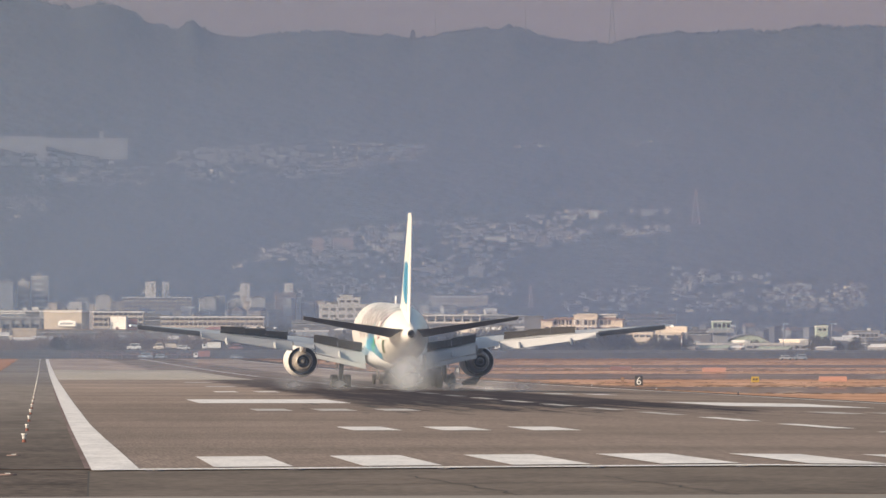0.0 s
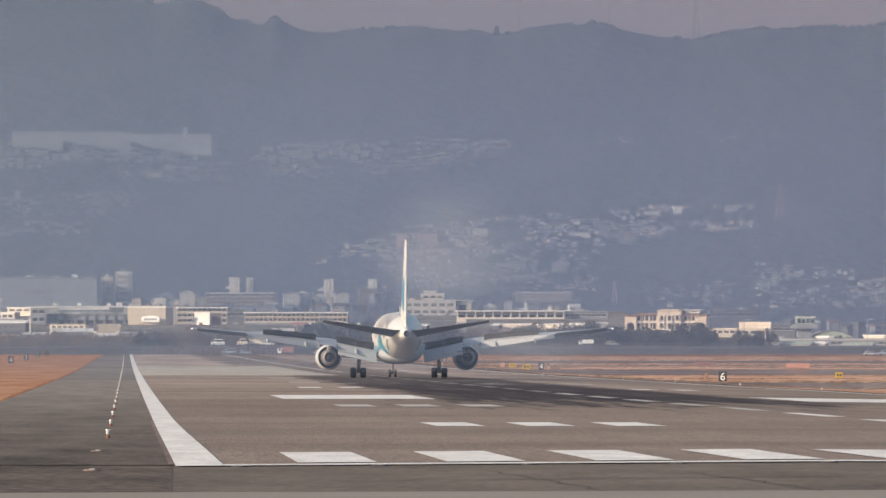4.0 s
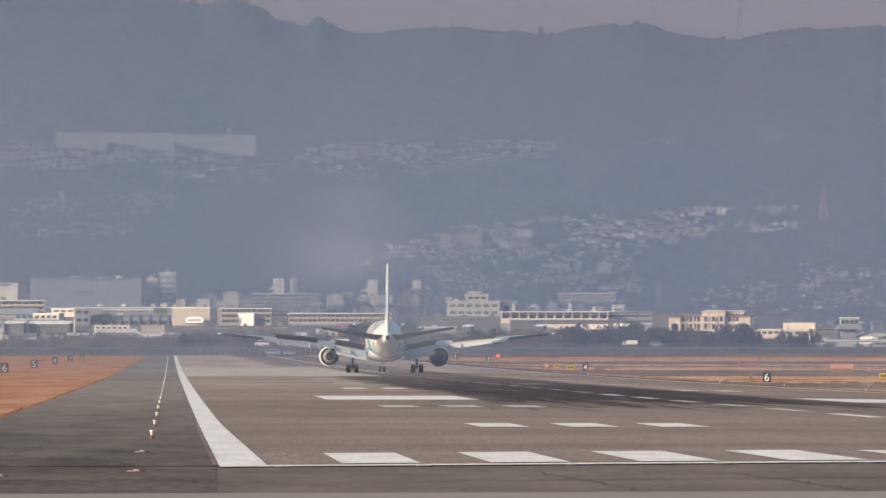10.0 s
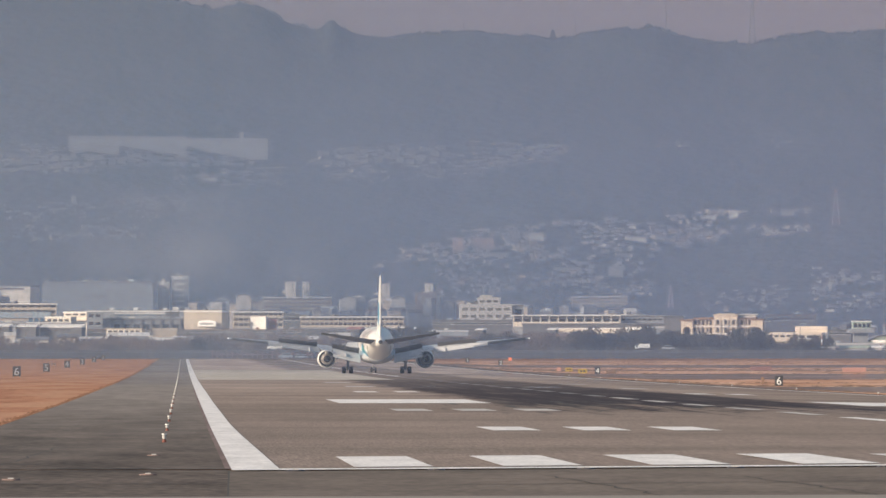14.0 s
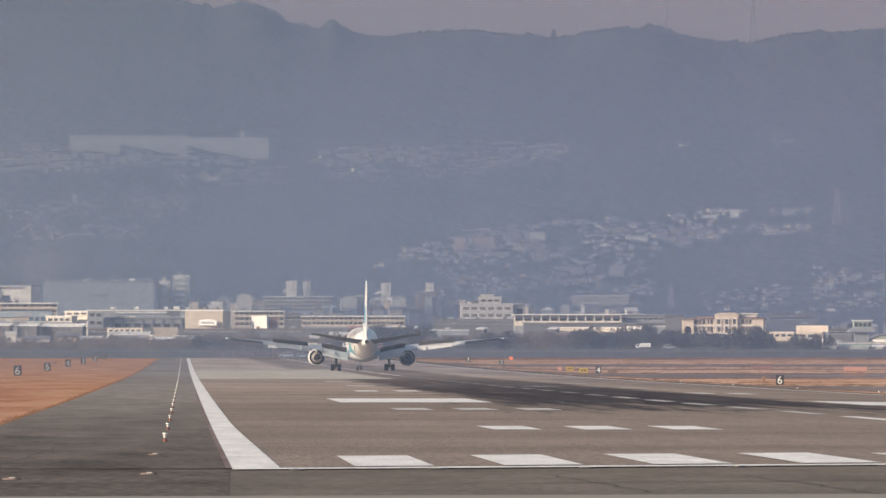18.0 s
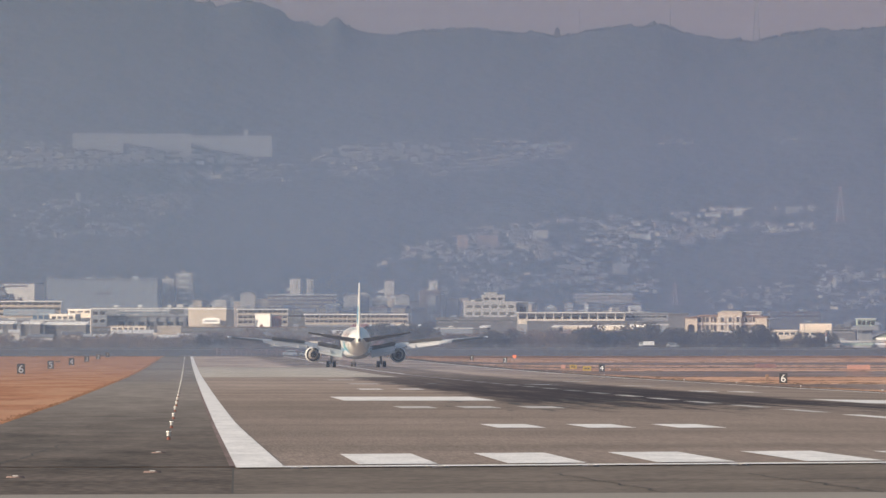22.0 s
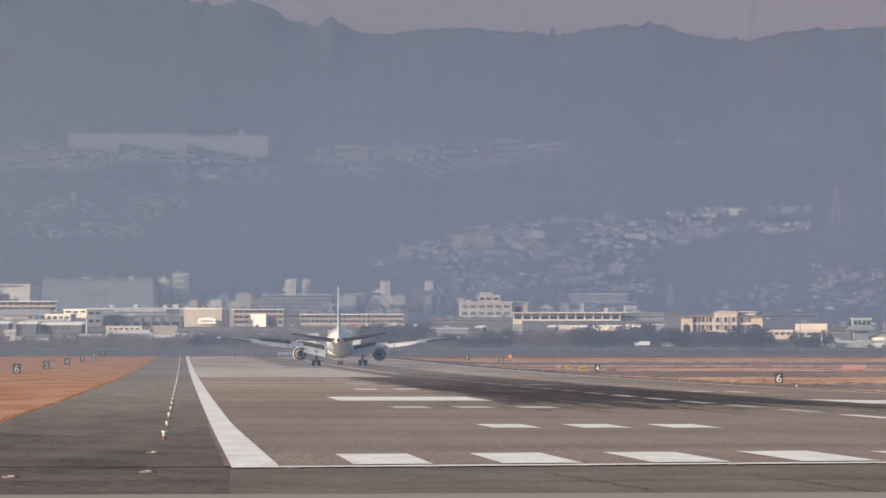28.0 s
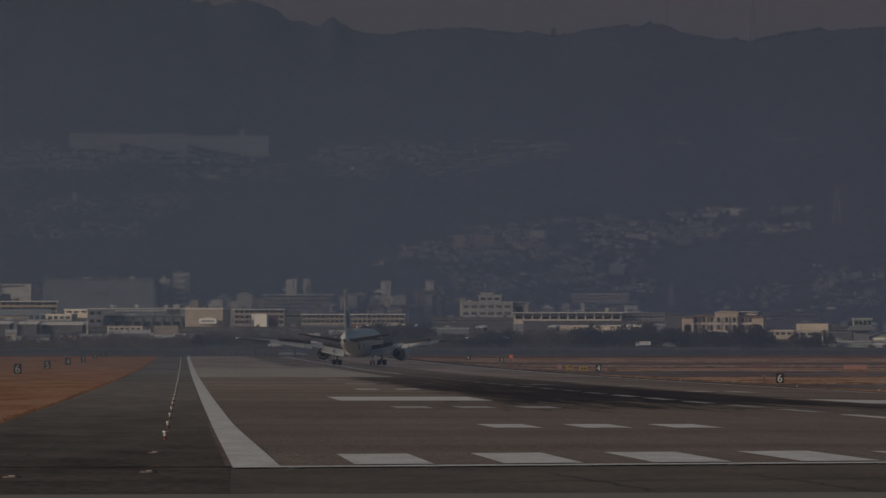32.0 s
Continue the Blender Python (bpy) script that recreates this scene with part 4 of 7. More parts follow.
gallery_block('long two-storey block with beige balconies and a thin roof', 41.3, 76.9, 3520, 12, 10.4, 14.2, 2, 22, 'beige', 'dark')
block('dark low block between the flats', 'building', 35.1, 41.4, 3530, 10, 15.0, 'dark', 'dark', 1, 4, 12.2, 'glass')
block('low line of dark sheds', 'shed', 34.2, 90.9, 3440, 8, 9.4, 'dark', 'grey_roof', 0, 0, 0, 'glass')
block('long pale blue-grey shed roof behind the trees', 'shed', 83.0, 97.0, 3432, 8, 9.2, 'bluegrey', 'pale', 0, 0, 0, 'glass')
block('white office block with two rows of windows', 'office', 97.7, 116.1, 3560, 8, 18.4, 'office', 'office', 2, 6, 13.1, 'dark')
block('grey side wing of an office block', 'building', 116.4, 120.4, 3562, 12, 18.3, 'grey', 'grey_roof', 1, 1, 13.5, 'glass')
block('white rooftop plant room', 'building', 104.1, 112.0, 3562, 8, 20.8, 'office', 'office', 1, 3, 18.7, 'glass')
block('narrow upper penthouse on a plant room', 'building', 105.1, 109.3, 3563, 5, 21.9, 'office', 'office', 0, 0, 0, 'glass')
gallery_block('long cream gallery block with open bays', 114.4, 151.1, 3490, 12, 10.6, 14.7, 1, 12, 'cream', 'grey')
block('grey block with a flat roof', 'building', 151.5, 166.8, 3500, 10, 14.3, 'grey', 'grey_roof', 1, 8, 12.2, 'glass')
block('low white lit building with a flat roof', 'building', 126.7, 151.5, 3420, 4, 10.1, 'cream', 'white', 0, 0, 0, 'glass', turn=-12)
block('white end block with a dark vent', 'building', 150.2, 155.3, 3416, 3, 10.3, 'white', 'white', 1, 1, 7.8, 'glass', turn=-38)
block('grey shed with a pale roof', 'shed', 155.8, 163.2, 3425, 10, 10.5, 'grey', 'pale', 0, 0, 0, 'glass')
block('dark low block behind the villa', 'building', 169.6, 176.6, 3560, 8, 14.3, 'dark', 'grey_roof', 0, 0, 0, 'glass')
block('long dark block behind the trees', 'building', 207.8, 225.9, 3600, 12, 15.0, 'dark', 'brown_roof', 1, 8, 12.4, 'glass')
block('dark low roofs in front of an office', 'building', 87.7, 120.4, 3545, 8, 12.8, 'dark', 'grey_roof', 1, 12, 11.1, 'glass')
block('dark low roofs behind sheds', 'building', 116.6, 164.9, 3460, 6, 11.7, 'dark', 'grey_roof', 0, 0, 0, 'glass')
block('low cream wall by a road', 'building', 193.6, 204.4, 3384, 3, 8.5, 'beige', 'cream', 1, 5, 6.3, 'glass', turn=-16)
block('beige shop under a billboard', 'shop', 204.2, 214.2, 3390, 3, 8.5, 'beige', 'beige', 1, 4, 5.9, 'glass', turn=-22)
block('grey block with a flat roof', 'building', 220.3, 228.4, 3450, 10, 9.4, 'dark', 'grey_roof', 1, 4, 7.4, 'glass')
gable_hall('pale green pitched hall', 234.5, 248.8, 3460, 5.6, 8.0, 'green', 'grey_roof')
block('small white lit shed', 'shed', 232.4, 236.6, 3400, 3, 5.9, 'white', 'white', 0, 0, 0, 'glass', turn=-35)
block('cream shed with a white roof', 'shed', 248.4, 256.4, 3400, 4, 6.3, 'cream', 'white', 0, 0, 0, 'glass', turn=-28)
block('low pale metal sheds', 'shed', 254.7, 259.7, 3395, 8, 5.9, 'pale', 'pale', 0, 0, 0, 'glass')
block('grey block with rooftop tanks', 'building', 276.6, 286.2, 3450, 12, 9.0, 'grey', 'grey_roof', 1, 6, 6.3, 'glass')
block('low white shed with a long roof', 'shed', 274.0, 298.8, 3400, 10, 5.0, 'grey', 'white', 0, 0, 0, 'glass')
block('pale green block behind a grove', 'building', 266.9, 270.8, 3480, 8, 10.8, 'green', 'pale', 1, 2, 8.6, 'glass')
block('low grey workshop row', 'shed', 216.8, 272.5, 3380, 8, 4.8, 'grey', 'pale', 1, 24, 2.5, 'glass')
block('low grey metal shed with a white roof', 'shed', 215.4, 224.6, 3362, 8, 4.2, 'grey', 'white', 0, 0, 0, 'glass')
block('low grey metal shed with a pale green roof', 'shed', 204.5, 215.2, 3362, 8, 3.9, 'grey', 'green', 0, 0, 0, 'glass')


def lean_shed(label, x0, x1, y, z0, z1, roof, wall="grey"):
    """A low shed whose sloping roof faces the runway."""
    cx, w, z1 = (x0 + x1) / 2, (x1 - x0) / 2, z0 + 0.55 * (z1 - z0)
    ob = tagged(empty("lean_shed", cx, y, 0, -26), label, "shed")
    w /= math.cos(radians(26))
    part("wall", boxes((-w, w, 0, 2.8, -0.1, z0)), wall, ob)
    part("roof", loft(bmesh.new(), [[(a, -0.3, z0), (a, -0.3, z0 + 0.15), (a, 2.8, z1 + 0.2), (a, 2.8, z0)] for a in (-w - 0.2, w + 0.2)]), roof, ob)
    for k in range(int(w / 1.3)):
        part("window", boxes((-w + 0.6 + 2.4 * k, -w + 1.8 + 2.4 * k, -0.06, 0.02, z0 - 1.5, z0 - 0.6)), "glass", ob)


for x0, x1, z0, z1, roof in ((-78, -68, 10.5, 11.8, "white"), (-64.5, -58.6, 10.5, 12.0, "white"), (-56.0, -49.4, 10.4, 11.9, "white"), (-48.0, -34.0, 10.2, 11.9, "white"), (-24.5, -17.6, 7.0, 8.0, "pale"), (-17.0, -13.0, 5.6, 7.2, "white"), (-15.0, -9.6, 7.0, 7.6, "cream"), (-57.0, -54.5, 6.0, 6.8, "pale"), (-66.0, -62.0, 5.4, 6.4, "cream"),
                            (61.0, 69.0, 9.8, 10.5, "white"), (70.5, 75.0, 10.0, 10.7, "cream"), (55.5, 60.2, 9.6, 10.8, "pink"), (99.0, 101.5, 9.3, 10.3, "white"), (123.5, 126.0, 9.4, 10.4, "white"), (140.0, 146.0, 8.0, 9.0, "beige"), (206.0, 216.5, 3.4, 4.7, "pale"), (217.0, 227.0, 3.2, 4.6, "green"), (227.5, 232.0, 3.3, 4.5, "white"), (237.5, 247.5, 3.0, 4.1, "green"), (256.8, 262.5, 3.2, 4.2, "pale"), (274.5, 284.5, 3.6, 5.1, "white"), (285.0, 296.0, 3.4, 4.6, "pale")):
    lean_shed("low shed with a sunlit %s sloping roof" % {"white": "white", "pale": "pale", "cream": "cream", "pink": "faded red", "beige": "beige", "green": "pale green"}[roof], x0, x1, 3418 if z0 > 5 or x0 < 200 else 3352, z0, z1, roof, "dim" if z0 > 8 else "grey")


def make_town_houses():
    """Crowded roofs between the flats: small gabled and flat houses at uneven heights."""
    rnd = random.Random(44)
    words = {"pale": "pale", "cream": "cream", "beige": "beige", "grey": "grey", "dark": "dark"}
    for x0, x1, y, lo, hi, step in ((4, 30, 3800, 18.4, 21.6, 2.6), (62, 105, 3790, 19.6, 22.6, 2.0), (34, 62, 3700, 15.5, 18.6, 2.4), (36, 92, 3660, 13.2, 16.8, 2.8), (120, 168, 3800, 15.0, 18.6, 2.5), (168, 300, 3780, 9.0, 12.0, 4.5), (300, 330, 3700, 7.0, 10.0, 4.0)):
        x = x0
        while x < x1:
            w, top, d = rnd.uniform(1.0, 2.6), rnd.uniform(lo, hi), rnd.uniform(4, 7)
            tone = rnd.choice(("grey", "beige", "pale", "grey", "dark", "beige") if x0 < 168 else ("grey", "dark", "dark", "grey"))
            ob = tagged(empty("town_house", x, y + rnd.uniform(-25, 25), 0, rnd.uniform(-25, 25)), "small hazy %s town house with a tiled roof" % words[tone], "house", "town houses")
            part("wall", boxes((-w, w, 0, d, -0.1, top)), tone, ob)
            g = rnd.choice((0.2, 0.9, 1.3))
            if rnd.random() < 0.5:
                sect = [(-w - 0.25, top - 0.05), (0, top + g), (w + 0.25, top - 0.05)]
                rings = [[(a, b, c) for a, c in sect] for b in (-0.3, d + 0.3)]
            else:
                rings = [[(a, -0.3, top - 0.05), (a, d / 2, top + g), (a, d + 0.3, top - 0.05)] for a in (-w - 0.25, w + 0.25)]
            part("roof", loft(bmesh.new(), rings), rnd.choice(("grey_roof", "brown_roof", "grey_roof", "grey", "pale")), ob)
            for k in range(max(1, int(w))):
                for f in range(2):
                    part("window", boxes((-w + 0.35 + 1.1 * k, -w + 0.95 + 1.1 * k, -0.05, 0.02, top - 0.95 - 1.5 * f, top - 0.35 - 1.5 * f)), "glass", ob)
            x += 2 * w * rnd.uniform(0.7, 1.15) + (rnd.uniform(0, step) if rnd.random() < 0.3 else 0)


make_town_houses()


def make_clutter():
    """Small sheds, stores and roofs between the trees and the larger buildings."""
    rnd = random.Random(21)
    words = {"pale": "pale grey", "cream": "cream", "beige": "beige", "grey": "grey", "dark": "dark", "white": "white", "bluegrey": "blue-grey"}
    x = -76.0
    while x < 310:
        w, top = rnd.uniform(1.6, 5.0), rnd.uniform(4.6, 7.6)
        if 160 < x < 262:
            x += 6
            continue
        tone = rnd.choice(["grey", "grey", "dark", "dark", "bluegrey", "beige", "pale", "cream"])
        y = 3372 + rnd.uniform(0, 18)
        ob = tagged(empty("store_shed", x + w, y, 0), "small %s shed among trees beyond the airfield" % words[tone], "shed", "small sheds")
        part("wall", boxes((-w, w, 0, 6, -0.1, top)), tone, ob)
        part("roof", loft(bmesh.new(), [[(-w - 0.3, -0.4, top), (w + 0.3, -0.4, top), (w + 0.3, -0.4, top + 0.2), (-w - 0.3, -0.4, top + 0.2)], [(-w - 0.3, 6.4, top + 1.0), (w + 0.3, 6.4, top + 1.0), (w + 0.3, 6.4, top + 1.2), (-w - 0.3, 6.4, top + 1.2)]]),
             rnd.choice(["grey_roof", "pale", "brown_roof", "white", "bluegrey"]), ob)
        for k in range(int(w / 1.2)):
            part("window", boxes((-w + 0.5 + 2.1 * k, -w + 1.6 + 2.1 * k, -0.06, 0.02, top - 2.0, top - 1.0)), "glass", ob)
        x += 2 * w + rnd.uniform(-0.5, 3.5)
    # lamp posts and poles
    for x in (-52, -18, 12, 41, 66, 88, 118, 148, 205, 224, 246, 262, 281):
        ob = tagged(empty("lamp_post", x, 3352, 0), "slim grey lamp post beyond the airfield", "lamp post", "lamp posts")
        part("pole", tube(bmesh.new(), (0, 0, 0), (0, 0, 11.5), 0.16, 6, 0.09), "steel", ob)
        part("arm", boxes((-0.1, 1.6, -0.08, 0.08, 11.35, 11.5)), "steel", ob)
        part("lamp_head", boxes((1.2, 2.0, -0.15, 0.15, 11.2, 11.36)), "pale", ob)


make_clutter()


def make_villa():
    """Cream hotel-like villa with arched wings and a middle pavilion; x from its middle."""
    x0, x1, y = 167.7, 197.7, 3400
    cx = (x0 + x1) / 2
    ob = tagged(empty("villa", cx, y, 0, -10), "cream villa with arched wings, columns and brown tiled roofs", "villa")
    part("wall", boxes((-11.5, 9, 1.5, 12, -0.1, 12.8)), "villa", ob)
    part("roof", boxes((-13.0, 12.0, 0.6, 12.5, 12.8, 13.15), (-11, 10, 2.0, 11.5, 13.15, 13.6)), "brown_roof", ob)
    part("pavilion", boxes((-3.9, 4.1, 0, 12, -0.1, 14.2)), "villa", ob)
    part("pavilion_roof", boxes((-4.2, 4.4, -0.3, 12, 14.2, 14.55), (-3, 3.2, 1, 10, 14.55, 14.9)), "beige", ob)
    part("roof_terrace", boxes((4.5, 10.5, 3, 9, 14.5, 14.75), (5, 10, 4, 8, 13.6, 14.5)), "white", ob)
    pane = part("window", boxes((-0.95, 0.95, -0.06, 0.02, 0, 2.1)), "dim")
    arch = bmesh.new()
    n = 12
    outer = [(-0.95, 0), (-0.95, 1.6)] + [(-0.95 * math.cos(math.pi * k / n), 1.6 + 0.95 * math.sin(math.pi * k / n)) for k in range(1, n)] + [(0.95, 1.6), (0.95, 0)]
    inner = [(x * 0.78, z * 0.93) for x, z in outer]
    for k in range(len(outer) - 1):
        q = [outer[k], outer[k + 1], inner[k + 1], inner[k]]
        arch.faces.new([arch.verts.new((x, -0.25, z)) for x, z in q])
        arch.faces.new([arch.verts.new((x, d, z)) for x, d, z in ((*inner[k][:1], -0.25, inner[k][1]), (*inner[k + 1][:1], -0.25, inner[k + 1][1]), (*inner[k + 1][:1], 0.1, inner[k + 1][1]), (*inner[k][:1], 0.1, inner[k][1]))])
    surround = part("arch", arch, "white")
    rail = part("balcony_rail", boxes((-1.1, 1.1, -0.5, -0.4, 0, 0.5), (-1.1, 1.1, -0.5, 0, -0.1, 0)), "villa")
    for z in (8.0, 10.6):
        for x in (-10.5, -8, -5.6):
            w = share("window", pane.data, ob, x, 1.5, z)
            share("balcony_rail", rail.data, w, 0, 0, 0)
        for x in (-2.7, 0.1, 2.9):
            w = share("window", pane.data, ob, x, 0, z)
            share("arch", surround.data, w, 0, 0, 0)
            share("balcony_rail", rail.data, w, 0, 0, 0)
        for x in (5.6, 7.8):
            w = share("window", pane.data, ob, x, 1.5, z)
            share("balcony_rail", rail.data, w, 0, 0, 0)
    for o in (pane, surround, rail):
        bpy.data.objects.remove(o)
    # wings with one large round arch each
    for x, w, top in ((-13.1, 2.0, 12.4), (10.6, 2.0, 12.6)):
        bm = bmesh.new()
        n = 14
        r = 1.25
        hole = [(-r, -0.1), (-r, 9.2)] + [(-r * math.cos(math.pi * k / n), 9.2 + r * math.sin(math.pi * k / n)) for k in range(1, n)] + [(r, 9.2), (r, -0.1)]
        rim = [(-w, -0.1), (-w, 9.2)] + [(max(-w, min(w, -w * 1.5 * math.cos(math.pi * k / n))), 9.2 + (top - 9.2) * min(1, 1.5 * math.sin(math.pi * k / n))) for k in range(1, n)] + [(w, 9.2), (w, -0.1)]
        loft(bm, [[(x + a, 0, b) for a, b in rim + hole[::-1]], [(x + a, 5, b) for a, b in rim + hole[::-1]]])
        part("arched_wing", bm, "villa", ob)
        part("wing_roof", boxes((x - w - 0.4, x + w + 0.4, -0.4, 5.4, top, top + 0.5)), "brown_roof", ob)
        # dark sheet added inside the arch in place of its shade
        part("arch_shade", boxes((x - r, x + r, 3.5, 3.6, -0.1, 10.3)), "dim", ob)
    pillar = part("column", box(bmesh.new(), -0.13, 0.13, -0.13, 0.13, 0, 5.0, 0.03), "villa")
    for k in range(16):
        x = -11.0 + 1.32 * k
        share("column", pillar.data, ob, x, -0.55 if -4.2 < x < 4.4 else 0.95, 8.0)
    bpy.data.objects.remove(pillar)
    for z in (7.9, 10.4):
        part("gallery_floor", boxes((-11.4, -4.3, 0.7, 1.5, z, z + 0.22), (4.5, 9.0, 0.7, 1.5, z, z + 0.28), (-4.0, 4.2, -0.8, 0.0, z, z + 0.28)), "white", ob)
    part("bridge", boxes((-11.2, -8.5, 2, 6, 12.2, 12.7), (9, 14.4, 2, 8, 12.1, 12.6)), "white", ob)


def make_control_tower():
    ob = tagged(empty("control_tower", 230.6, 3430, 0), "squat pale tower with a green glazed box on a wide deck", "tower")
    part("stem", boxes((-2.6, 2.2, 0, 5, -0.1, 8.4)), "grey", ob)
    part("deck", boxes((-4.6, 4.2, -1.5, 6, 8.4, 9.2), (-4.6, 4.2, -1.5, -1.3, 9.2, 9.9)), "grey", ob)
    part("cab", boxes((-3.0, 3.2, 0, 5, 9.2, 12.2)), "green", ob)
    part("cab_roof", boxes((-3.3, 3.5, -0.3, 5.3, 12.2, 12.5)), "white", ob)
    for k in range(4):
        part("cab_window", boxes((-2.7 + 1.5 * k, -1.5 + 1.5 * k, -0.06, 0.02, 10.2, 11.7)), "glass", ob)


make_villa()
make_control_tower()


def make_billboard():
    ob = tagged(empty("billboard", 211.6, 3400, 0, -32), "bright cream billboard on posts above a shop", "billboard")
    part("panel", box(bmesh.new(), -6.1, 6.1, 0, 0.4, 8.5, 10.5, 0.04), "villa", ob, "sunlit cream panel")
    part("frame", boxes((-6.25, 6.25, 0.05, 0.45, 10.5, 10.65), (-6.25, 6.25, 0.05, 0.45, 8.35, 8.5)), "steel", ob)
    for k in range(4):
        part("post", boxes((-0.12, 0.12, 0.2, 0.44, 0, 8.5)), "steel", ob).location = (-5.4 + 3.6 * k, 0, 0)
    for k, w in ((-3.4, 1.5), (0.6, 1.9), (4.0, 0.9)):
        part("lettering_bar", boxes((k - w, k + w, -0.03, 0.0, 9.3, 9.75)), "beige", ob)


make_billboard()


def make_facade_details():
    """Piers on the terminal front, a pale blue fascia with worn lettering on the works, a dim mark on the hangar."""
    for k in range(8):
        part("pier", boxes((-0.22, 0.22, -0.5, 0.0, 9.5, 13.0)), "dark", pier_front).location = (-12.1 + 3.37 * k, 0, 0)
        part("recess", boxes((-1.1, 1.1, -0.06, 0.0, 9.3, 11.4)), "glass", pier_front).location = (-10.4 + 3.37 * k, 0, 0)
    fascia = part("fascia", boxes((-9.0, 9.0, -0.5, -0.2, 13.6, 15.8)), "skyblue", works, "pale blue fascia")
    fascia.location = (21.0, 0, 0)
    for k in range(3):
        part("lettering_bar", boxes((-0.8, 0.8, -0.58, -0.5, 14.0, 15.4)), "sign_grey", fascia).location = (-3.0 + 2.1 * k, 0, 0)
    part("lettering_bar", boxes((-3.6, 3.6, -0.08, 0.0, 22.6, 23.4)), "dark", hangar)
    part("roof_box", boxes((-1.0, 1.0, -0.2, 1.0, 28.4, 29.6)), "white", hangar, "small white box").location = (13.0, 0, 0)


make_facade_details()


def make_sign_board():
    """White board with a curved top on the cream hall, and other boards on walls."""
    bm = bmesh.new()
    n = 10
    top = [(-3.9 + 7.8 * k / n, 9.5 + 0.55 * math.sin(math.pi * k / n)) for k in range(n + 1)]
    sect = [(-3.9, 7.9), (3.9, 7.9)] + top[::-1]
    loft(bm, [[(x, 0, z) for x, z in sect], [(x, 0.3, z) for x, z in sect]])
    ob = part("sign_board", bm, "sign_white", hall_b, "white sign board with a curved top")
    ob.location, ob.rotation_euler = (1.95, -1.8, 2.75), (0, 0, radians(-22))
    part("lettering_bar", boxes((-2.9, 2.9, -0.04, 0.0, 8.45, 9.1)), "grey", ob, "illegible dark lettering as a bar")
    ob = part("roundel", loft(bmesh.new(), [ring((0, 0, 0), 0.75, 0.6, 16), ring((0, 0.1, 0), 0.75, 0.6, 16)]), "rust", sign_box, "round dark red mark")
    ob.location = (-0.4, -0.12, 9.9)
    for k in range(3):
        ob = part("sign_letter_shape", boxes((-0.7, 0.7, -0.12, 0.0, 0, 2.3)), "blueglass", works, "pale blue company sign shape")
        ob.location = (23.0 + 2.0 * k, -0.02, 11.4)


make_sign_board()


# ---- trees, bank and fence ----


def tree_kind(seed, leaf, spread, tall, count, size):
    """A tapered trunk with limbs and a crown of small clumps; returns the two meshes."""
    rnd = random.Random(seed)
    bm = bmesh.new()
    tube(bm, (0, 0, -0.2), (0.1, 0, tall * 0.55), 0.22, 6, 0.1)
    for k in range(6):
        a = k * 1.05 + rnd.random()
        tube(bm, (0, 0, tall * (0.2 + 0.05 * k)), (math.cos(a) * spread * 0.6, math.sin(a) * spread * 0.6, tall * (0.5 + 0.06 * k)), 0.09, 5, 0.03)
    trunk = part("trunk", bm, "bark")
    bm = bmesh.new()
    for _ in range(count):
        a, r, z = rnd.uniform(0, 6.28), math.sqrt(rnd.random()), rnd.random()
        w = math.sin(math.pi * (0.12 + 0.82 * z)) ** 0.6
        c = Vector((math.cos(a) * r * spread * w, math.sin(a) * r * spread * w, tall * (0.10 + 0.88 * z) * (1 + 0.12 * math.sin(3 * a))))
        s = size * rnd.uniform(0.6, 1.3)
        ax = [Vector((rnd.uniform(-1, 1), rnd.uniform(-1, 1), rnd.uniform(-1, 1))).normalized() * s for _ in range(3)]
        v = [bm.verts.new(c + p) for p in (ax[0], -ax[0], ax[1], -ax[1], ax[2] * 0.7, -ax[2] * 0.7)]
        for i, j, k in ((0, 2, 4), (2, 1, 4), (1, 3, 4), (3, 0, 4), (2, 0, 5), (1, 2, 5), (3, 1, 5), (0, 3, 5)):
            bm.faces.new((v[i], v[j], v[k]))
    crown = part("crown", bm, leaf)
    me = (trunk.data, crown.data)
    bpy.data.objects.remove(trunk), bpy.data.objects.remove(crown)
    return me


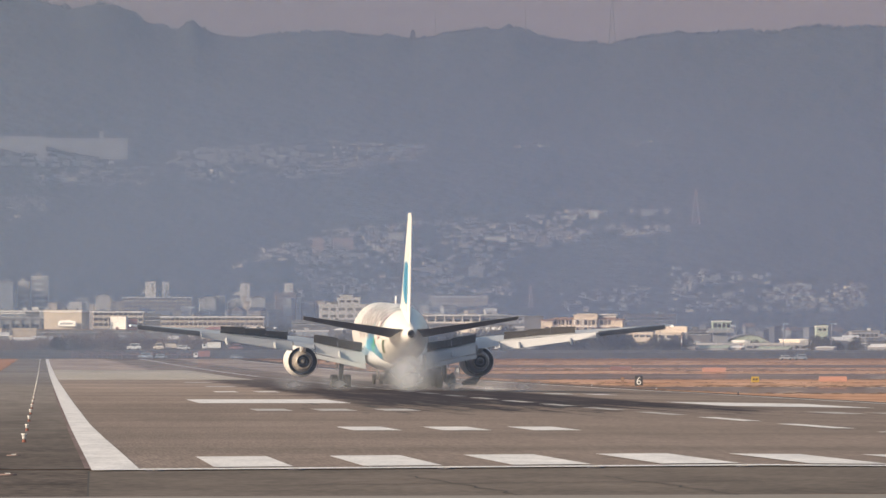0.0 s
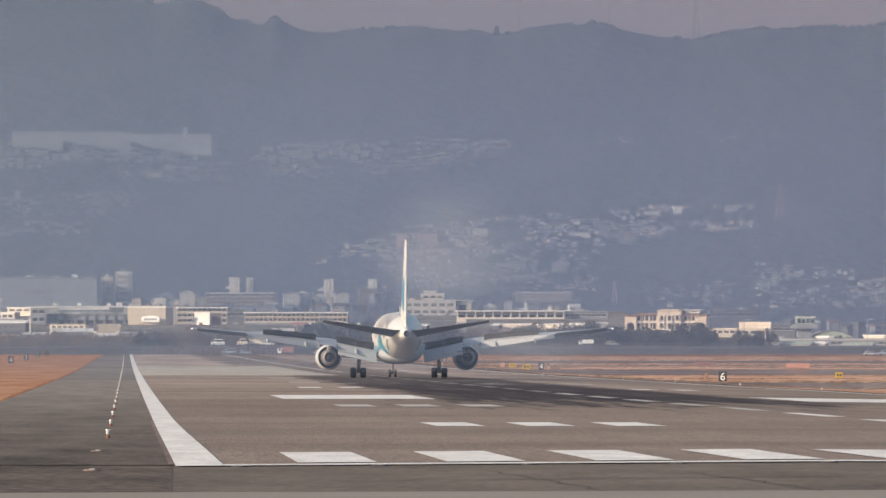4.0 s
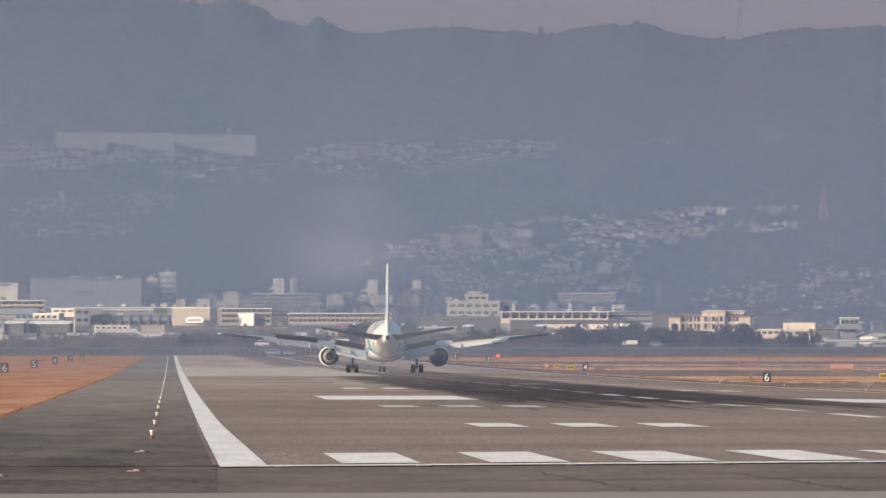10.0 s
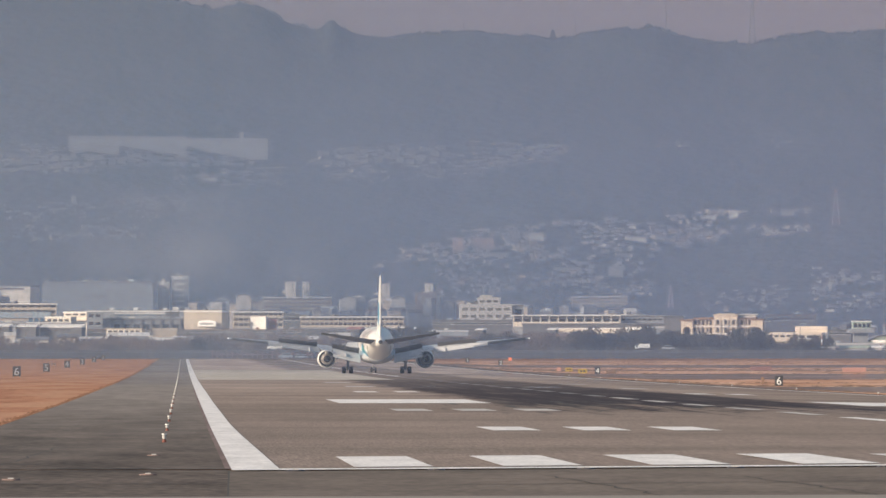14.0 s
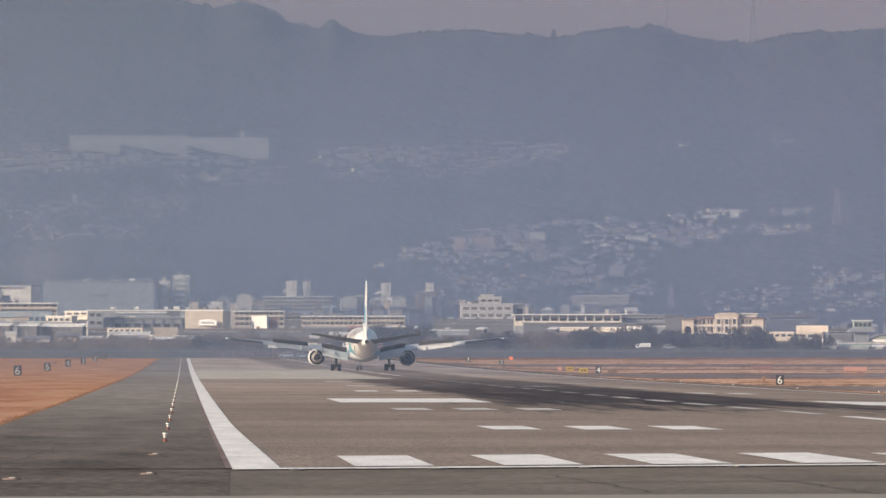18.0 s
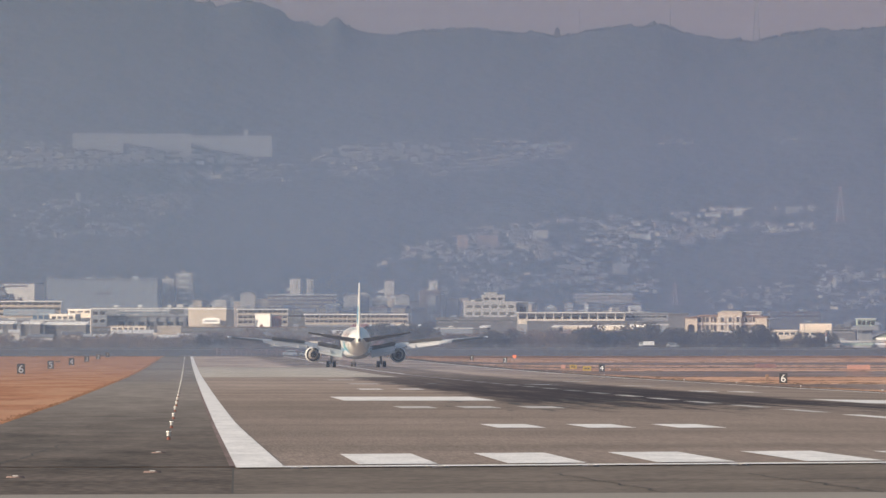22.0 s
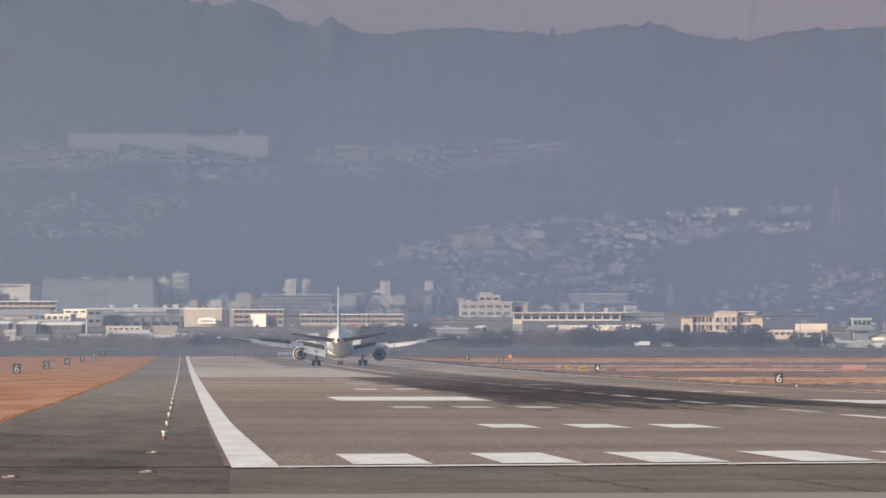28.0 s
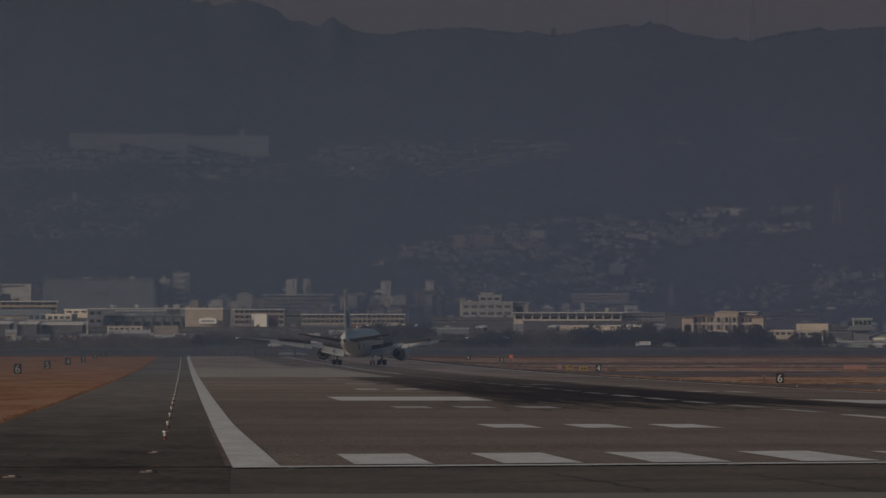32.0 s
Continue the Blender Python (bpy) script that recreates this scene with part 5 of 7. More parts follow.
def make_trees():
    rnd = random.Random(7)
    ever = [tree_kind(20 + k, "leaf", 2.9 + 0.3 * k, 6.0 + 0.5 * k, 900, 0.26) for k in range(3)]
    bare = [tree_kind(30 + k, "twig", 2.6 + 0.4 * k, 4.6 + 0.5 * k, 640, 0.20) for k in range(3)]

    def grove(x0, x1, y, top, step, kinds, label):
        x = x0
        while x < x1:
            trunk, crown = rnd.choice(kinds)
            s = top / 7.2 * rnd.uniform(0.8, 1.12)
            ob = empty("tree", x, y + rnd.uniform(-6, 6), 0, rnd.uniform(0, 360))
            ob.scale = (s, s, s)
            tagged(ob, label, "tree", "trees beyond the runway end")
            share("trunk", trunk, ob, 0, 0, 0), share("crown", crown, ob, 0, 0, 0)
            x += step * rnd.uniform(0.7, 1.3)
    grove(-84, -63, 3780, 27.0, 3.6, ever[:2], "tall dark tree before a factory wall")
    grove(157, 192, 3330, 9.0, 1.9, ever, "dark dense evergreen tree in the row")
    grove(91, 108, 3330, 7.6, 2.2, ever, "round dark evergreen tree by the road")
    grove(128, 158, 3335, 9.6, 1.6, bare[:1] + ever, "brownish leafless winter tree")
    grove(108, 132, 3335, 11.0, 2.0, bare + ever[:1], "brownish leafless winter tree")
    grove(82, 98, 3340, 9.5, 2.4, bare, "brownish leafless winter tree")
    grove(-76, 4, 3345, 8.3, 1.9, bare, "brownish leafless winter shrub tree")
    grove(-74, 2, 3325, 7.0, 2.0, bare, "brownish leafless winter shrub tree")
    grove(4, 98, 3345, 9.8, 1.8, bare, "brownish leafless winter shrub tree")
    grove(200, 300, 3420, 6.4, 4.2, bare + ever[:1], "low winter shrub by the sheds")
    grove(193, 214, 3348, 6.6, 1.8, ever, "low dark evergreen hedge tree by the sheds")
    grove(258, 273, 3372, 6.6, 1.7, ever, "dark grove tree beside pale sheds")
    bm = bmesh.new()
    x = -84.0
    while x < 305:
        c0, r0 = Vector((x, 3311 + rnd.uniform(-4, 4), 0)), rnd.uniform(0.7, 1.9)
        for _ in range(70):
            a, q = rnd.uniform(0, 6.28), math.sqrt(rnd.random())
            c = c0 + Vector((math.cos(a) * q * r0 * 1.3, math.sin(a) * q * r0, 2.0 + rnd.random() * r0 * 1.6 * (1.15 - q)))
            ax = [Vector((rnd.uniform(-1, 1), rnd.uniform(-1, 1), rnd.uniform(-1, 1))).normalized() * rnd.uniform(0.1, 0.26) for _ in range(3)]
            bm.faces.new([bm.verts.new(c + p) for p in ax])
        x += rnd.uniform(0.9, 3.4)
    tagged(part("bank_shrubs", bm, "twig"), "low brown winter scrub along the bank", "shrubs", kind="stuff")
    grove(-20, 6, 3338, 8.8, 2.6, ever[:1] + bare, "dark winter tree before the terminal")
    grove(60, 80, 3342, 10.2, 2.8, ever[:2] + bare[:1], "round dark evergreen tree by the road")


def make_bank():
    bm = bmesh.new()
    sect = [(3262, -0.05), (3268, 2.2), (3274, 2.6), (3300, 2.6), (3306, -0.05)]
    xs = [-700 + 20 * i for i in range(81)]
    loft(bm, [[(x, y, z + (noise.noise((x * 0.05, y, 0)) * 0.15 if z > 0 else 0)) for y, z in sect] for x in xs])
    tagged(part("embankment", bm, "bank"), "long low dark bank behind the perimeter road", "embankment", kind="structure")
    fence = tagged(empty("perimeter_fence", 0, 3266, 0), "long blue-grey perimeter fence at the runway end", "fence")
    post = part("post", boxes((-0.05, 0.05, -0.05, 0.05, 0, 3.1)), "steel")
    panel = part("panel", boxes((-4.9, 4.9, -0.02, 0.02, 0.3, 0.5), (-4.9, 4.9, -0.02, 0.02, 1.1, 1.2), (-4.9, 4.9, -0.02, 0.02, 1.7, 1.8), (-4.9, 4.9, -0.02, 0.02, 2.4, 2.5)), "dark")
    for k in range(56):
        share("post", post.data, fence, -150 + 10 * k, 0, 0.9)
        share("panel", panel.data, fence, -145 + 10 * k, 0, 0.9)
    bpy.data.objects.remove(post), bpy.data.objects.remove(panel)


make_bank()
make_trees()


# ---- airfield furniture ----


def number_sign(x, y, digit, label, face="sign_white"):
    """A distance board on two feet, with its numeral."""
    z = height(x, y) - 0.06
    ob = tagged(empty("distance_sign", x, y, z), label, "sign", "distance signs")
    part("board", box(bmesh.new(), -0.56, 0.56, -0.12, 0.12, 0.2, 1.6, 0.03), "black", ob, "black sign board")
    for s in (-0.45, 0.45):
        part("foot", boxes((s - 0.05, s + 0.05, -0.06, 0.06, 0, 0.2)), "steel", ob)
    cu = bpy.data.curves.new("numeral", "FONT")
    cu.body, cu.size, cu.align_x, cu.extrude = digit, 1.5, "CENTER", 0.01
    t = new("numeral", cu)
    me = bpy.data.meshes.new_from_object(t.evaluated_get(bpy.context.evaluated_depsgraph_get()))
    bpy.data.objects.remove(t)
    me.materials.clear()
    me.materials.append(M[face])
    o = new("numeral", me)
    o.parent = ob
    o.matrix_basis = pose(0, -0.135, 0.36, 90)
    o["label"] = "white numeral " + digit
    return ob


def board(name, label, x, y, w, h, z0, material, bar=None):
    ob = tagged(empty(name, x, y, height(x, y) - 0.06), label, "sign")
    part("board", box(bmesh.new(), -w / 2, w / 2, -0.12, 0.12, z0, z0 + h, 0.03), material, ob)
    for s in (-0.4, 0.4):
        part("foot", boxes((w * s - 0.05, w * s + 0.05, -0.06, 0.06, 0, z0)), "steel", ob)
    if bar:
        part("lettering_bar", boxes((-w * 0.32, -w * 0.06, -0.14, -0.12, z0 + h * 0.3, z0 + h * 0.7), (w * 0.04, w * 0.30, -0.14, -0.12, z0 + h * 0.3, z0 + h * 0.7)), bar, ob)
    return ob


def make_furniture():
    for d, y in (("6", 1394), ("5", 1699), ("4", 2004), ("3", 2309), ("2", 2614), ("1", 2919)):
        number_sign(-22.8, y, d, "black distance board with a white numeral %s in dry grass" % d, "sign_grey")
    for d, y in (("6", 1394), ("4", 2004), ("2", 2614), ("1", 2919)):
        number_sign(82.3, y, d, "black distance board with a white numeral %s by the runway" % d)
    board("taxiway_sign", "yellow taxiway sign with dark lettering", 80.4, 2030, 1.7, 0.9, 0.2, "yellow", "black")
    board("taxiway_sign", "yellow taxiway sign with dark lettering", 83.0, 2170, 1.5, 0.85, 0.2, "yellow", "black")
    board("taxiway_sign", "red runway holding sign beside a taxiway", 81.0, 2175, 0.9, 0.85, 0.2, "faded")
    board("taxiway_sign", "dark red sign back next to a distance board", 85.2, 2008, 1.9, 0.7, 0.2, "brown_roof")
    board("taxiway_sign", "small brown sign back in the grass", 85.0, 1480, 0.5, 1.05, 0.1, "brown_roof")
    board("taxiway_sign", "bright yellow taxiway sign in the grass", 108.0, 1530, 1.2, 0.85, 0.25, "yellow", "black")
    board("taxiway_sign", "small brown sign back in the dry grass", -28.9, 2270, 1.1, 0.45, 0.2, "brown_roof")
    board("taxiway_sign", "small brown sign back in the dry grass", -31.7, 2870, 1.1, 0.5, 0.2, "brown_roof")
    board("barrier_board", "long faded red barrier board", 143.0, 2150, 5.0, 1.0, 0.1, "faded")
    board("barrier_board", "long faded red barrier board", 130.0, 2270, 4.8, 0.9, 0.1, "aerial_red")
    board("barrier_board", "long red barrier board by a taxiway", 124.5, 1590, 4.4, 0.8, 0.15, "faded")
    board("marker_board", "orange marker board at the runway end", 96.0, 2960, 1.0, 0.9, 0.6, "orange")
    # raised edge lights along the shoulder
    ob = tagged(empty("edge_light", 0, 0, 0), "small white runway edge light on a red-brown base", "runway light", "edge lights")
    part("base", tube(bmesh.new(), (0, 0, 0), (0, 0, 0.10), 0.10, 10, 0.075), "rust", ob)
    part("stem", tube(bmesh.new(), (0, 0, 0.08), (0, 0, 0.17), 0.03, 8), "rust", ob)
    part("body", tube(bmesh.new(), (0, 0, 0.15), (0, 0, 0.32), 0.075, 12, 0.085), "lamp_body", ob)
    part("rim", tube(bmesh.new(), (0, 0, 0.32), (0, 0, 0.35), 0.115, 12, 0.11), "sign_white", ob)
    part("lens", tube(bmesh.new(), (0, 0, 0.35), (0, 0, 0.37), 0.06, 10, 0.05), "glass", ob)
    ob.matrix_basis = pose(-0.56, 315, height(-0.56, 315)) @ Matrix.Scale(0.78, 4)
    for k in range(1, 48):
        y = 315 + 60 * k
        copy_thing(ob, pose(-0.56, y, height(-0.56, y)) @ Matrix.Scale(0.92, 4))
    for k in range(0, 19):
        y = 900 + 120 * k
        copy_thing(ob, pose(62.0, y, height(62.0, y)))
    # flush lights
    fl = tagged(empty("flush_light", -0.74, 265, height(-0.74, 265)), "flat steel flush light let into the asphalt", "runway light", "flush lights")
    part("rim", tube(bmesh.new(), (0, 0, 0), (0, 0, 0.03), 0.2, 14, 0.17), "taxiway", fl)
    part("prism", boxes((-0.06, 0.06, -0.16, -0.04, 0.03, 0.05)), "lamp_body", fl)
    for x, y in ((-0.73, 216.5), (-3.5, 207)):
        copy_thing(fl, pose(x, y, height(x, y)))
    fl = tagged(empty("flush_light", 2.5, 222.8, height(2.5, 222.8)), "dark flush threshold light let into the paving", "runway light", "flush lights")
    part("rim", tube(bmesh.new(), (0, 0, 0), (0, 0, 0.03), 0.2, 14, 0.17), "black", fl)
    part("prism", boxes((-0.06, 0.06, -0.16, -0.04, 0.03, 0.05)), "lamp_body", fl)
    for x, y in ((5.6, 222.8), (8.9, 222.8), (12.2, 222.8), (15.5, 222.8), (-6.9, 222.9)):
        copy_thing(fl, pose(x, y, height(x, y)))
    # red landing-beam aerial across the runway's end
    la = tagged(empty("localizer_aerial", MID, 3240, 0), "long row of red aerial masts at the runway end", "aerial")
    part("rail", boxes((-21, 23, -0.1, 0.1, 1.2, 1.4)), "aerial_red", la)
    mast = part("mast", boxes((-0.13, 0.13, -0.1, 0.1, 0, 2.4), (-0.42, 0.42, -0.8, 0.8, 2.0, 2.3)), "aerial_red")
    for k in range(28):
        share("mast", mast.data, la, -21 + 1.6 * k, 0.5 * (k % 2), -0.35 * (k * 7 % 3))
    bpy.data.objects.remove(mast)
    # striped poles by the sheds
    for x, y, h in ((212.0, 3350, 7.5), (231.3, 3345, 4.8), (213.0, 3300, 3.0)):
        po = tagged(empty("striped_pole", x, y, 0), "red and white striped pole", "pole")
        for k in range(6):
            part("band", tube(bmesh.new(), (0, 0, h * k / 6), (0, 0, h * (k + 1) / 6), 0.20, 8), "faded" if k % 2 else "sign_white", po)


make_furniture()


def make_pylon(x, y, z, h, tints=("dark", "dark"), words="tall grey steel lattice pylon on the mountain crest"):
    ob = tagged(empty("lattice_pylon", x, y, z), words, "pylon")
    w = h * (0.11 if h < 20 else 0.07)
    for k in range(5):
        bm = bmesh.new()
        a, b = w * (1 - 0.17 * k), w * (1 - 0.17 * (k + 1))
        z0, z1 = h * k / 5, h * (k + 1) / 5
        for sx, sy in ((-1, -1), (1, -1), (1, 1), (-1, 1)):
            tube(bm, (sx * a, sy * a, z0), (sx * b, sy * b, z1), 0.16 if h > 20 else 0.24, 4)
            tube(bm, (sx * a, sy * a, z0), (-sy * b, sx * b, z1), 0.10, 4)
        tube(bm, (-b * 1.6 - 0.3, 0, z1), (b * 1.6 + 0.3, 0, z1), 0.13 if h > 20 else 0.2, 4)
        part("section", bm, tints[k % 2], ob)


for x, h in ((133.5, 8.5), (186.5, 13.0), (229.5, 15.0)):
    mast = tagged(empty("ridge_mast", x, FAR - 4, hill(x, FAR - 4) - 0.5), "thin hazy radio mast on the mountain crest", "mast")
    part("lower_tube", tube(bmesh.new(), (0, 0, 0), (0, 0, h * 0.6), 0.20, 6, 0.16), "dark", mast)
    part("upper_tube", tube(bmesh.new(), (0, 0, h * 0.6), (0, 0, h), 0.14, 6, 0.08), "dark", mast)
make_pylon(270.5, FAR - 4, hill(270.5, FAR - 4) - 0.5, 24.0)
x, y, z = slope_spot(310.5, 0.0116)
make_pylon(x, y, z, 15.5, ("pink", "grey"), "hazy red and white lattice pylon on the hillside")
x, y, z = slope_spot(232.0, 0.0034)
make_pylon(x, y, z, 9.0, ("pink", "grey"), "hazy red and white lattice pylon on the hillside")


def make_hill_tower(x_far, elev, w, h, label):
    x, y, z = x_far * 4527 / FAR, 4527, EYE[2] + elev * 4527
    if x_far < 0:
        x, y, z = slope_spot(x_far, elev)
    ob = tagged(empty("hilltop_tower", x, y, z), label, "apartment tower")
    part("wall", boxes((-w, w, -w, w, -3, h)), "grey", ob)
    part("roof", boxes((-w - 0.1, w + 0.1, -w, w, h, h + 0.4)), "grey", ob)


make_hill_tower(28.1, 0.0187, 1.0, 9.0, "slim pale residential tower high on the slope")
make_hill_tower(-51.5, 0.0136, 1.0, 3.6, "small pale tower among hillside houses")


def make_slope_flats(x_far, elev, w, h, wall, floors=3, front=0):
    """A slab of flats on the slope with a dim window line to each storey; front: the common distance of a row's fronts."""
    x, y, z = slope_spot(x_far, elev)
    if front:
        x, y, z = x_far * front / FAR, front, EYE[2] + elev * front
    ob = tagged(empty("hillside_flats", x, y, z), "long hazy block of flats on the wooded slope", "apartment building")
    part("wall", boxes((-w, w, 0, 4, -4.0 if front else -3.2, h)), wall, ob)
    part("roof", boxes((-w - 0.02, w + 0.02, -0.02, 4.1, h, h + 0.25)), "grey_roof", ob)
    for k in range(floors):
        z0 = 0.3 + h * k / floors
        part("window_row", boxes(*((-w + 0.3 + 1.1 * j, -w + 0.95 + 1.1 * j, -0.05, 0, z0, z0 + h * 0.45 / floors) for j in range(max(1, int((2 * w - 0.4) / 1.1))))), "dark", ob)


def make_terraces():
    """Two tiers of long slabs high on the slope, and single larger blocks among the houses."""
    rnd = random.Random(31)
    walls = []
    for x0, x1, front, h in ((-54.0, -30.0, 4533, 6.9), (-30.0, 2.0, 4549, 6.7), (2.0, 40.5, 4568, 5.9)):
        make_slope_flats((x0 + x1) / 2, 0.0188, (x1 - x0) / 2 * front / FAR, h, "grey", 5, front)
    for e, x, end in ((0.0188, 72.0, 128.0), (0.0183, 64.0, 132.0), (0.0177, 60.0, 126.0), (0.0186, 150.0, 178.0), (0.0181, -88.0, 26.0), (0.0175, -88.0, 34.0), (0.0168, -88.0, -40.0)):
        while x < end:
            w = rnd.uniform(0.8, 2.0)
            make_slope_flats(x + w, e + 0.0002 * rnd.uniform(-1, 1), w, rnd.uniform(0.9, 2.0), rnd.choice(("grey", "dark", "grey")), 2)
            x += 2 * w + rnd.uniform(0.2, 3.5)
    for x, e, w, h, wall in ((130.9, 0.0089, 2.2, 6.0, "rose"), (142.9, 0.0092, 4.2, 4.6, "rose"), (168, 0.0100, 3.2, 3.4, "pale"), (215.3, 0.0100, 4.6, 1.8, "pale"),
                             (287.7, 0.0125, 2.8, 2.6, "grey"), (250, 0.0121, 3.4, 1.8, "pale"), (262, 0.0122, 1.8, 3.4, "pale"), (183, 0.0069, 6.0, 1.8, "grey"), (206, 0.0064, 3.0, 4.4, "grey"),
                             (150, 0.0084, 4.0, 1.6, "grey"), (320, 0.0062, 2.0, 1.6, "grey"), (352, 0.0053, 2.0, 1.4, "grey"), (364, 0.0052, 1.5, 1.8, "grey"), (11.5, 0.0160, 4.5, 0.9, "pale")):
        make_slope_flats(x, e, w, h, wall)
    # roads with pale retaining walls step up the upper quarter
    for first, last, bearings, rises, tall in ((58, 184, (58, 70, 82, 134, 184), (17.6, 18.9, 19.3, 19.9, 19.4), 0.95), (62, 132, (62, 132), (18.1, 18.3), 0.9), (56, 122, (56, 122), (17.2, 17.5), 0.9),
                                              (150, 180, (150, 180), (18.4, 19.3), 2.2), (152, 170, (152, 170), (17.3, 18.2), 1.2), (-88, -10, (-88, -10), (17.0, 17.5), 1.3), (-86, 14, (-86, 14), (17.9, 18.2), 1.2)):
        a = first
        while a < last:
            b = min(a + 6, last)
            p, q = (Vector(slope_spot(c, float(np.interp(c, bearings, rises)) / 1000)) for c in (a, b))
            bm = loft(bmesh.new(), [[c + Vector((0, 0, -0.8)), c + Vector((0, 0.5, -0.8)), c + Vector((0, 0.5, tall - 0.8)), c + Vector((0, 0, tall - 0.8))] for c in (p, q)])
            tagged(part("trim_%d" % (60 + len(walls)), bm, "beige"), "hazy pale retaining wall along a hillside road", "wall", kind="structure")
            walls.append(bm)
            a = b


make_terraces()


def make_crest_tree():
    """One tree that stands out above the crest."""
    trunk, crown = tree_kind(77, "leaf", 1.5, 5.2, 500, 0.22)
    ob = tagged(empty("tree", 175.9, FAR - 2, hill(175.9, FAR - 2) - 0.4), "lone dark tree standing above the mountain crest", "tree")
    share("trunk", trunk, ob, 0, 0, 0), share("crown", crown, ob, 0, 0, 0)


make_crest_tree()


def make_vehicle(x, y, z, length, tall, kind, paint, turn=0):
    """A parked or passing road vehicle, side on: body, cab or cabin, glass, wheels."""
    word = {"lamp_body": "grey", "sign_white": "white", "cream": "cream", "red": "red", "yellow": "yellow", "bluegrey": "blue-grey", "pink": "dull red"}[paint]
    ob = tagged(empty(kind, x, y, z, turn), "small %s %s beyond the runway end" % (word, kind), kind, "vehicles")
    l = length / 2
    if kind == "truck":
        part("load_box", box(bmesh.new(), -l, l * 0.45, -1.1, 1.1, 0.8, tall, 0.05), paint, ob)
        part("cab", box(bmesh.new(), l * 0.5, l, -1.0, 1.0, 0.5, tall * 0.8, 0.12), "sign_white", ob)
        part("windscreen", boxes((l * 0.62, l * 0.9, -1.02, 1.02, tall * 0.5, tall * 0.74)), "glass", ob)
    else:
        part("body", box(bmesh.new(), -l, l, -0.85, 0.85, 0.35, tall * 0.6, 0.14), paint, ob)
        part("cabin", box(bmesh.new(), -l * 0.75, l * 0.5, -0.75, 0.75, tall * 0.6, tall, 0.16), paint, ob)
        part("side_glass", boxes((-l * 0.65, l * 0.4, -0.77, 0.77, tall * 0.64, tall * 0.9)), "glass", ob)
    for s in (-0.62, 0.62):
        for d in (-0.85, 0.85):
            part("wheel", tube(bmesh.new(), (l * s, d - 0.1, 0.34), (l * s, d + 0.1, 0.34), 0.34, 12), "black", ob)


for row in ((51.0, 3231, 5.2, 2.6, "truck", "pink"), (38.0, 3232, 4.0, 1.5, "car", "bluegrey"), (33.0, 3236, 4.6, 1.9, "van", "bluegrey"), (62.0, 3230, 4.0, 1.5, "car", "bluegrey"),
            (149.5, 3285, 4.8, 2.1, "truck", "sign_white"), (158.0, 3286, 4.2, 1.6, "car", "lamp_body"),
            (29.8, 3286, 4.6, 2.2, "van", "sign_white"), (37.8, 3285, 3.4, 2.4, "van", "cream"), (42.4, 3287, 5.0, 2.2, "truck", "cream"), (46.0, 3285, 4.2, 1.7, "car", "sign_white"),
            (55.0, 3286, 6.0, 2.6, "truck", "sign_white"), (63.0, 3286, 4.4, 2.0, "van", "pink"),
            (238.5, 3238, 4.2, 1.6, "car", "lamp_body"), (243.0, 3236, 4.4, 1.9, "van", "bluegrey")):
    make_vehicle(row[0], row[1], 2.6 if row[1] > 3270 else height(row[0], row[1]) - 0.02, *row[2:], turn=(0, 180)[int(row[0]) % 2])


